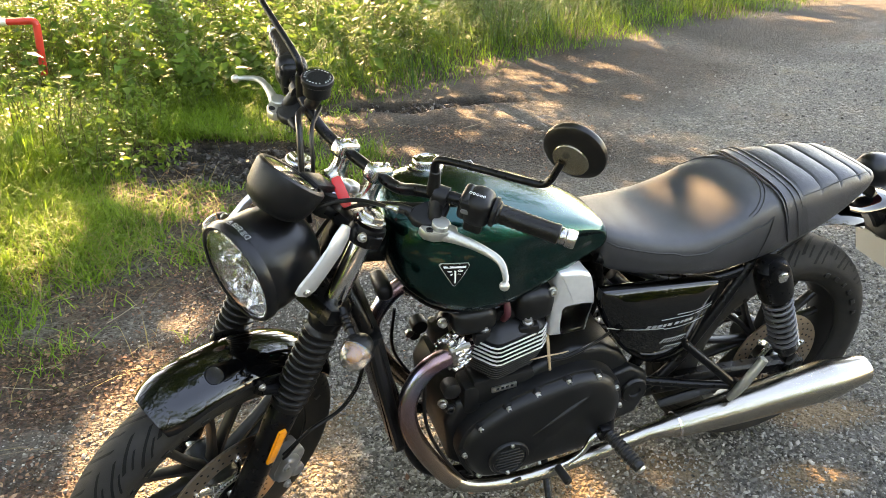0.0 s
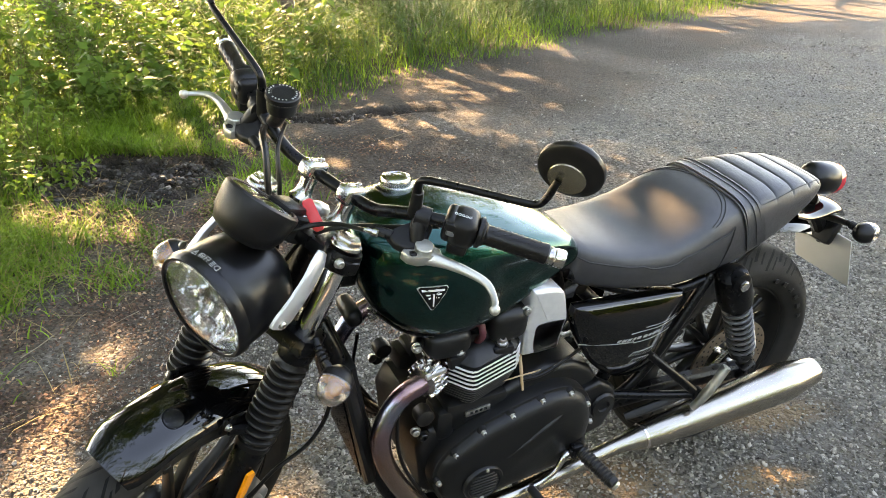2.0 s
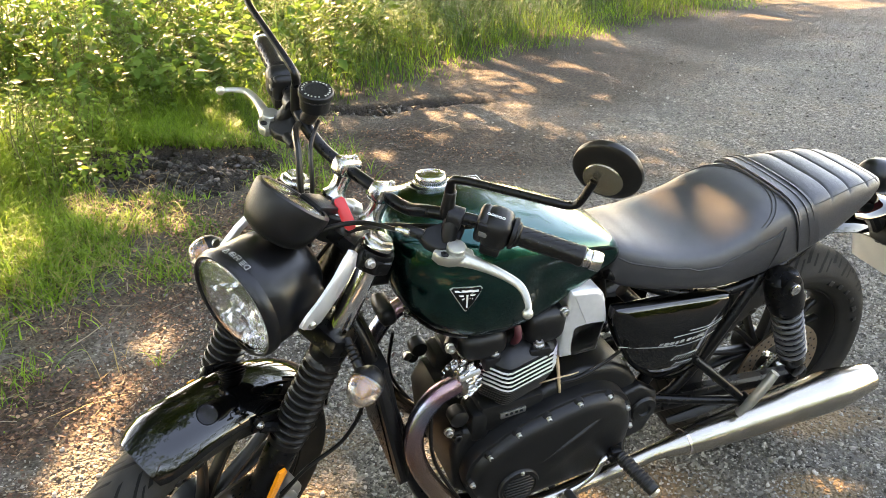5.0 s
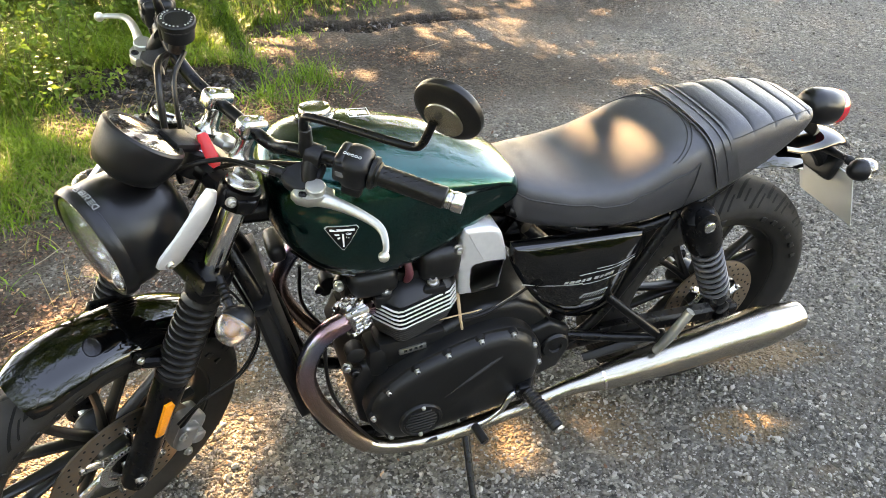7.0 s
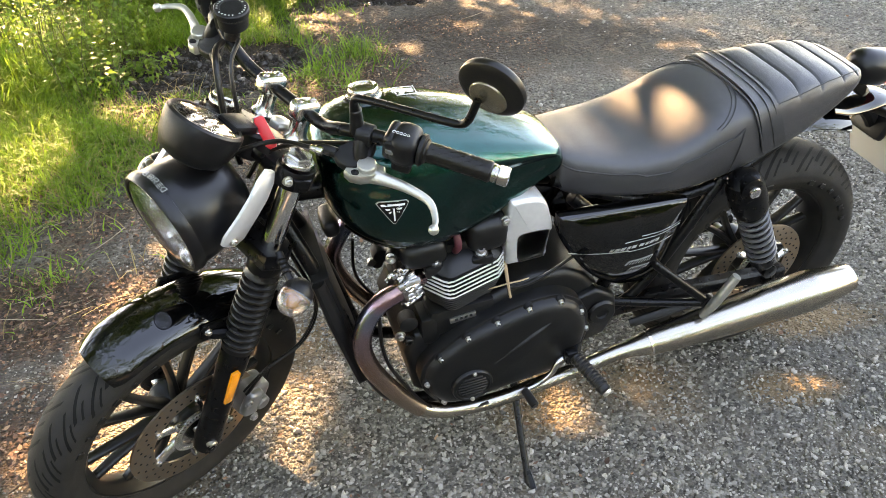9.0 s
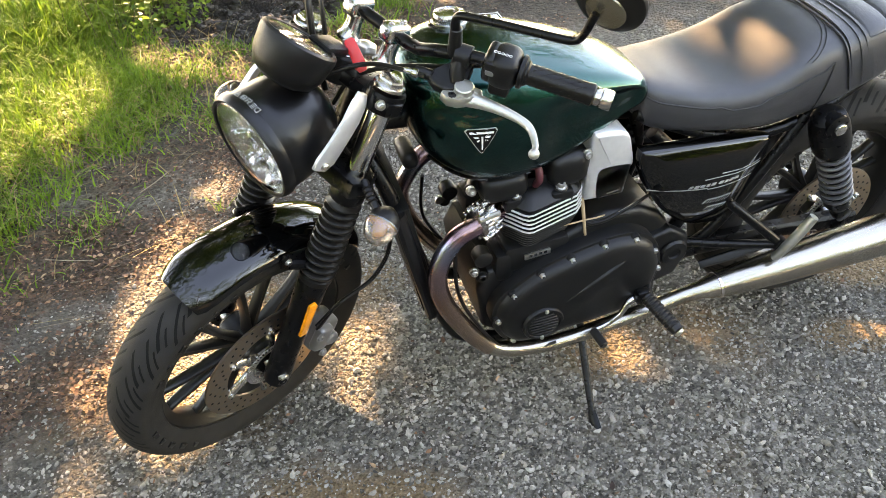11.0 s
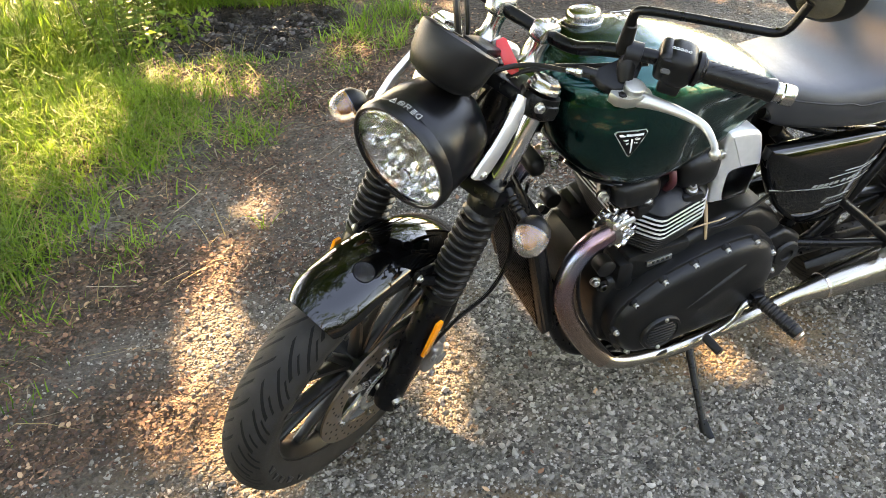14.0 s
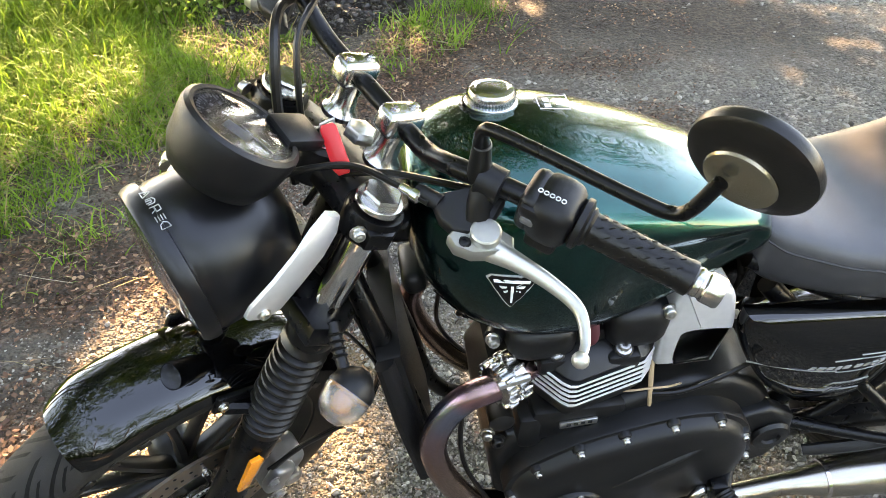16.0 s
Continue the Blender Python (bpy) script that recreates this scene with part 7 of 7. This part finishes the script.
stuff("dry_grass", s_v, s_f, M_STRAW, "dry yellow grass stalks among the green", "grass")
x, y = grow(16000, (-9.0, -1.2, -5.0, 5.5), lambda x, y: np.clip(verge(x, y) * 2.4 + 0.3, 0, 1) * ((y < 1.4) | (x < -3.9)))
g_v, g_f = blades(x, y, rng.uniform(0.06, 0.24, len(x)), rng.uniform(0.005, 0.011, len(x)), rng.uniform(0.1, 0.9, len(x)), spread=0.9)
stuff("rough_grass", g_v, g_f, M_GRASS, "rough green grass under the trees", "grass")
# the verge further along the track: short fringe, then long drooping grass
x, y = grow(90000, (-1.5, 14.0, 5.3, 19.0), lambda x, y: np.clip(verge(x, y) * 3 + 0.2, 0, 1) * (verge(x, y) < 1.3) * np.clip(12 / (y + 2) - 0.2, 0.15, 1))
g_v, g_f = blades(x, y, (0.05 + 0.16 * np.clip(verge(x, y), 0, 1)) * rng.uniform(0.6, 1.4, len(x)), rng.uniform(0.002, 0.005, len(x)), rng.uniform(0.1, 0.8, len(x)))
stuff("verge_grass", g_v, g_f, M_GRASS, "bright short grass along the track's edge", "grass")
x, y = grow(60000, (-2.2, 14.0, 5.6, 20.0), lambda x, y: np.clip(verge(x, y) * 1.6 - 0.45, 0, 1) * (verge(x, y) < 3.2) * (x > -1.2 + 0.3 * lump(x, y, 3, 35)) * np.clip(14 / (y + 2) - 0.25, 0.2, 1))
l_v, l_f = blades(x, y, rng.uniform(0.35, 0.95, len(x)) * np.clip(verge(x, y), 0.3, 1), rng.uniform(0.0025, 0.0055, len(x)), rng.uniform(0.5, 1.5, len(x)), spread=0.5)
stuff("long_grass", l_v, l_f, M_LONGGRASS, "long drooping grass behind the track's edge", "grass")
# a few tufts standing alone on the gravel
for k, (tx, ty, n, h) in enumerate(((-0.905, 2.43, 9, 0.075), (-1.55, 2.02, 60, 0.06), (-1.62, 1.72, 70, 0.05), (-1.45, 1.62, 40, 0.05), (-0.50, 4.55, 160, 0.16), (-1.35, 2.35, 60, 0.07))):
    r = 0.010 if n < 20 else 0.07
    tx_, ty_ = tx + rng.normal(0, r, n), ty + rng.normal(0, r, n)
    v_, f_ = blades(tx_, ty_, h * rng.uniform(0.5, 1.3, n), rng.uniform(0.0014, 0.0028, n), rng.uniform(0.1, 0.7, n))
    stuff("grass_tuft", v_, f_, M_GRASS, "small green grass tuft growing in the gravel", "grass")

# ---- undergrowth: leafy stems ----
PETAL_V = np.array([(0, 0, 0), (0.30, 0.34, 0.07), (0.0, 1.0, -0.10), (-0.30, 0.34, 0.07), (0, 0.40, 0.0)])
PETAL_F = np.array([(0, 1, 4), (1, 2, 4), (2, 3, 4), (3, 0, 4)])


def leafy(n_stems, area, want, tall, per, lo, hi):
    """Stems with pairs of leaves up their length; returns leaves and stems as arrays."""
    sx, sy = grow(n_stems, area, want)
    n = len(sx)
    h = tall(sx, sy) * rng.uniform(0.55, 1.15, n)
    lean = rng.normal(0, 0.20, (n, 2)) * h[:, None]
    base = np.stack([sx, sy, height(sx, sy)], -1)
    f = rng.uniform(0.15, 1.0, (n, per))
    at = base[:, None, :] + np.stack([lean[:, None, 0] * f ** 2, lean[:, None, 1] * f ** 2, h[:, None] * f], -1)
    at = at + rng.normal(0, 0.03, at.shape)
    at = at.reshape(-1, 3)
    s = (rng.uniform(lo, hi, len(at)) * (1.15 - 0.4 * f.reshape(-1)))
    size = np.stack([s * rng.uniform(0.7, 1.05, len(at)), s, s], -1)
    l_v, l_f = copies(PETAL_V, PETAL_F, at, rotations(len(at), 1.05), size)
    tip = base + np.stack([lean[:, 0], lean[:, 1], h], -1)
    mid = base + np.stack([lean[:, 0] * 0.25, lean[:, 1] * 0.25, h * 0.5], -1)
    ring = []
    for p, r in ((base, 0.004), (mid, 0.003), (tip, 0.0012)):
        for k in range(3):
            ring.append(p + np.array([math.cos(2.1 * k) * r, math.sin(2.1 * k) * r, 0]))
    sv = np.stack(ring, 1).reshape(-1, 3)
    sf = (np.array([(0, 1, 4, 3), (1, 2, 5, 4), (2, 0, 3, 5), (3, 4, 7, 6), (4, 5, 8, 7), (5, 3, 6, 8)])[None] + (np.arange(n) * 9)[:, None, None]).reshape(-1, 4)
    return l_v, l_f, sv, sf


def bushy(x, y):
    v = verge(x, y)
    return np.clip((v - 0.75) * 1.6 + 0.35 * lump(x, y, 2.2, 51), 0, 1) * np.clip((y - 3.9 + 0.45 * (x + 2.2)) * 1.6, 0, 1) * np.clip(1.0 - (x + 0.4) * 0.9, 0, 1)


def bush_height(x, y):
    low = 1 - 0.55 * np.clip(1.6 - ((x + 2.95) / 0.6) ** 2 - ((y - 5.1) / 0.6) ** 2, 0, 1)
    return np.clip(0.20 + 0.28 * (verge(x, y) - 0.7) + 0.25 * lump(x, y, 1.7, 52), 0.16, 0.80) * low * (1 - 0.40 * np.clip((y - 6.2) / 1.6, 0, 1))


M_STEM = leaf_material("green_stem", (0.06, 0.09, 0.03), (0.14, 0.13, 0.06), 0.6, 0.1)
u_v, u_f, st_v, st_f = leafy(6000, (-6.0, 0.8, 3.6, 9.5), bushy, bush_height, 24, 0.022, 0.062)
stuff("undergrowth", u_v, u_f, M_NETTLE, "dense leafy green undergrowth behind the verge", "undergrowth")
stuff("undergrowth_stems", st_v, st_f, M_STEM, "thin stems of the undergrowth", "stems")
u_v, u_f, st_v, st_f = leafy(420, (-4.0, 0.4, 4.9, 8.0), bushy, lambda x, y: bush_height(x, y) * 1.1 + 0.1, 12, 0.09, 0.16)
stuff("broad_leaved_plants", u_v, u_f, leaf_material("broad_leaf", (0.045, 0.105, 0.022), (0.13, 0.21, 0.04), 0.38, 0.42), "broad-leaved green plants in the undergrowth", "plants")
# far shrubs: the wood's shade is painted in as a darker leaf green
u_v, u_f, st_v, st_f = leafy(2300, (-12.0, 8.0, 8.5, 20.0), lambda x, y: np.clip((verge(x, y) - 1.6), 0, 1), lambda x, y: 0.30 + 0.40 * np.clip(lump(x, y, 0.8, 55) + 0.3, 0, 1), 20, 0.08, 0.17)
stuff("far_undergrowth", u_v, u_f, leaf_material("shade_darkened_leaf", (0.022, 0.048, 0.010), (0.07, 0.11, 0.02), 0.5, 0.3), "shrubs deeper in the wood, leaf colour darkened for shade", "undergrowth")

# ---- trees ----
SUN_WAY = np.array(_d[:])
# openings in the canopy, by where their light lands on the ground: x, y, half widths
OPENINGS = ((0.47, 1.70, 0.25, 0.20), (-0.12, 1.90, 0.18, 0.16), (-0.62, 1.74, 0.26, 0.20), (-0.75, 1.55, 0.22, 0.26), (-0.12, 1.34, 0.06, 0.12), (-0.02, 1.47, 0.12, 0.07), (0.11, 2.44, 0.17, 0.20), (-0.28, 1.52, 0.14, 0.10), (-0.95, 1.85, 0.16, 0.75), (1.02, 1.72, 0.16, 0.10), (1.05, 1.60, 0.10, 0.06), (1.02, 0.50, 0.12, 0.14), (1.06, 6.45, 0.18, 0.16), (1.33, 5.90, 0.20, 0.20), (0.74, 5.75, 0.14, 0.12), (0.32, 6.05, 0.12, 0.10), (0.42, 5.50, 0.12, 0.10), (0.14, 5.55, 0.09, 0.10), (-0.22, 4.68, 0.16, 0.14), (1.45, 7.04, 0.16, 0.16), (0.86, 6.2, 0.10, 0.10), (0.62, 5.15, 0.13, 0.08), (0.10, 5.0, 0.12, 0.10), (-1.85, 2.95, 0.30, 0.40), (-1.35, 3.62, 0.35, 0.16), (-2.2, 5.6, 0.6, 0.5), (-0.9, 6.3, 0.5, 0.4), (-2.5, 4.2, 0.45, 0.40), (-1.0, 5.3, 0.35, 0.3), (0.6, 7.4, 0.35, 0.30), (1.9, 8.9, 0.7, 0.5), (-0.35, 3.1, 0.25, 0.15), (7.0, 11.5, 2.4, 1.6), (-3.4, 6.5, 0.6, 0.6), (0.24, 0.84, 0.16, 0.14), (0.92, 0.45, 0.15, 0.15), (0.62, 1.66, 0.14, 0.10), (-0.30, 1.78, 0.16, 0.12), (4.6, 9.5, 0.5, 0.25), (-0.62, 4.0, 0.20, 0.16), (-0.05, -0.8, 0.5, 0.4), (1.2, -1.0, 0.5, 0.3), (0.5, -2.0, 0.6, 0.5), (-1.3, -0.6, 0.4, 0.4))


def in_opening(p):
    t = p[:, 2] / SUN_WAY[2]
    gx_, gy_ = p[:, 0] - SUN_WAY[0] * t, p[:, 1] - SUN_WAY[1] * t
    out = np.zeros(len(p), bool)
    for ox, oy, rx_, ry_ in OPENINGS:
        out |= ((gx_ - ox) / rx_) ** 2 + ((gy_ - oy) / ry_) ** 2 < 1 + 0.45 * lump(gx_, gy_, 5.0, 91) + 0.35 * lump(gx_, gy_, 15.0, 92)
    return out


def tree(x, y, tall, girth, crown, lean=(0, 0), clumps=330, per=46, leaf=0.100, label="", low=0.28):
    """A tapered, slightly crooked trunk with limbs, and a crown of leaf clumps."""
    r = random.Random(int(x * 97 + y * 31) + 7)
    root = new("tree")
    root.location = (x, y, 0)
    tagged(root, label or "tall broadleaf tree at the edge of the wood", "tree", "trees of the wood")
    top = Vector((lean[0], lean[1], tall * 0.80))
    bm = bmesh.new()
    pts, rad = [], []
    for k in range(7):
        f = k / 6
        pts.append(Vector((lean[0] * f * f + r.uniform(-1, 1) * 0.07 * tall * 0.1 * f, lean[1] * f * f + r.uniform(-1, 1) * 0.07 * tall * 0.1 * f, tall * 0.80 * f - 0.15)))
        rad.append(girth * (1.25 if k == 0 else 1.0) * (1 - 0.80 * f))
    tube(bm, pts, rad, 14, 5)
    tips = []
    for k in range(11):
        f = r.uniform(low, 0.95)
        a = 2.4 * k + r.uniform(-0.4, 0.4)
        base = Vector((lean[0] * f * f, lean[1] * f * f, tall * 0.80 * f))
        reach = crown * r.uniform(0.55, 0.95) * (1.1 - 0.5 * f)
        end = base + Vector((math.cos(a) * reach, math.sin(a) * reach, tall * r.uniform(0.05, 0.17)))
        mid = base.lerp(end, 0.5) + Vector((0, 0, -0.03 * tall * 0.3))
        tube(bm, [base, mid, end], [girth * 0.30 * (1.2 - f), girth * 0.2 * (1.2 - f), girth * 0.05], 7, 4)
        tips += [end, mid.lerp(end, 0.5)]
    part("trunk", bm, M_BARK, root, "dark rough bark")
    n = clumps
    g = np.random.default_rng(abs(int(x * 131 + y * 17)) + 1000)
    tip = np.array([t[:] for t in tips])
    c = tip[g.integers(0, len(tip), n)] + g.normal(0, 1, (n, 3)) * np.array([crown * 0.30, crown * 0.30, tall * 0.075])
    c[:, 2] = np.maximum(c[:, 2], tall * low * 0.72)
    at = (c[:, None, :] + g.normal(0, 1, (n, per, 3)) * np.array([0.26, 0.26, 0.14])).reshape(-1, 3)
    at = at[~in_opening(at + np.array([x, y, 0]))]
    t = at[:, 2] / SUN_WAY[2]
    lit = verge(at[:, 0] + x - SUN_WAY[0] * t, at[:, 1] + y - SUN_WAY[1] * t)
    at = at[(lit < 0.5) | (lump(at[:, 0] + x, at[:, 1] + y, 2.2, 77) + g.uniform(-0.5, 0.5, len(at)) < -0.12)]
    s = g.uniform(0.6, 1.25, len(at)) * leaf
    global rng
    keep_rng, rng = rng, g
    l_v, l_f = copies(PETAL_V[:4], np.array([(0, 1, 2, 3)]), at, rotations(len(at), 0.9), np.stack([s, s * 1.3, s], -1))
    rng = keep_rng
    ob = mesh_np("crown", l_v, l_f, M_CANOPY, True, root)
    ob["label"] = "green leaf crown with gaps"
    return root


for spec in ((-3.35, 9.0, 9.5, 0.19, 2.6, (0.3, -0.5)), (-2.80, 9.1, 8.5, 0.10, 2.4, (0.9, -2.0)), (-1.95, 9.3, 8.5, 0.075, 2.2, (-0.3, -1.4)), (-0.72, 8.3, 9.0, 0.085, 2.8, (0.8, -2.2)), (-5.2, 8.4, 9.0, 0.16, 2.6, (0.4, -0.5)), (-4.4, 11.5, 10.5, 0.18, 2.8, (0, -0.4)), (-1.2, 12.2, 11.0, 0.17, 2.8, (0.2, -0.4)), (-7.2, 12.0, 11, 0.2, 3.0, (0, 0)), (1.6, 13.2, 10.5, 0.16, 2.8, (0.2, -0.5)), (4.2, 15.8, 11.0, 0.18, 3.0, (0, -0.3)), (-6.4, 5.4, 8.0, 0.13, 2.4, (0.4, 0.0)), (8.0, 19.5, 11.0, 0.2, 3.2, (0, 0)), (-3.0, 15.5, 12.0, 0.2, 3.2, (0, 0)), (1.0, 18.0, 12.0, 0.2, 3.2, (0, 0)), (-1.0, 16.5, 12.5, 0.2, 3.6, (0, 0)), (2.6, 20.5, 13.5, 0.22, 3.8, (0, 0)), (-2.2, 20.0, 14.0, 0.22, 3.8, (0, 0)), (0.6, 14.6, 10.5, 0.17, 3.2, (0, 0)), (5.2, 19.0, 13.0, 0.22, 3.6, (0, 0))):
    tree(*spec)
for spec in ((-4.6, 6.6, 13.0, 0.17, 4.2, (3.4, -1.6)), (-5.4, 2.8, 12.0, 0.16, 4.0, (3.6, 0.6)), (0.2, 10.4, 14.0, 0.16, 4.0, (1.0, -2.4)), (3.4, 12.4, 14.5, 0.18, 4.2, (0.2, -2.6))):
    tree(*spec, clumps=330, per=34, leaf=0.17, low=0.50, label="tall tree whose boughs reach over the track")
for spec in ((-5.0, -5.5, 9.0, 0.18, 3.0, (0, 0)), (-0.5, -8.0, 10.0, 0.2, 3.2, (0, 0)), (4.5, -7.5, 9.5, 0.18, 3.2, (0, 0)), (9.5, -6.0, 9.5, 0.18, 3.2, (0, 0)), (-8.5, 0.0, 9.0, 0.18, 3.0, (0, 0)), (-5.0, 2.2, 7.5, 0.14, 2.4, (0.8, 0)), (-5.6, -1.2, 8.0, 0.15, 2.6, (0.8, 0.3)), (14.0, -2.0, 10.0, 0.2, 3.4, (0, 0))):
    tree(*spec, clumps=160, per=30, leaf=0.16, low=0.22, label="broadleaf tree on the far side of the track")

u_v, u_f, st_v, st_f = leafy(1300, (-16.0, 22.0, -11.0, -5.5), lambda x, y: np.full(len(x), 1.0), lambda x, y: 3.2 + 1.6 * lump(x, y, 0.7, 56), 26, 0.24, 0.46)
stuff("far_hedge", u_v, u_f, M_CANOPY, "tall leafy hedge on the other side of the track", "hedge")

# ---- the red and white barrier in the bushes ----
M_REDPAINT = material("red_gloss_paint", (0.55, 0.030, 0.020), 0.35, 0.0, 0.15, 20, coat=0.4)
M_WHITEPAINT = material("white_gloss_paint", (0.72, 0.71, 0.68), 0.4, 0.0, 0.08, 20, coat=0.3)
barrier = tagged(new("barrier"), "red and white tubular barrier standing in the bushes", "barrier")
barrier.location = (-2.86, 5.6, 0.0)
part("post", rod(B(), (-0.03, 0, 0.30), (0.0, 0, 0.672), 0.026), M_REDPAINT, barrier, "red post")
part("post_foot", rod(B(), (-0.045, 0, 0.02), (-0.03, 0, 0.30), 0.026), M_WHITEPAINT, barrier, "white lower post")
part("rail", tube(B(), [(0.0, 0, 0.665), (-0.012, 0, 0.688), (-0.05, 0, 0.692), (-0.20, 0, 0.690)], 0.025, 12, 4), M_REDPAINT, barrier, "red rail")
part("rail_end", rod(B(), (-0.20, 0, 0.690), (-0.75, 0, 0.686), 0.025), M_WHITEPAINT, barrier, "white rail")
part("far_post", rod(B(), (-0.75, 0, 0.0), (-0.75, 0, 0.690), 0.026), M_REDPAINT, barrier, "red post")
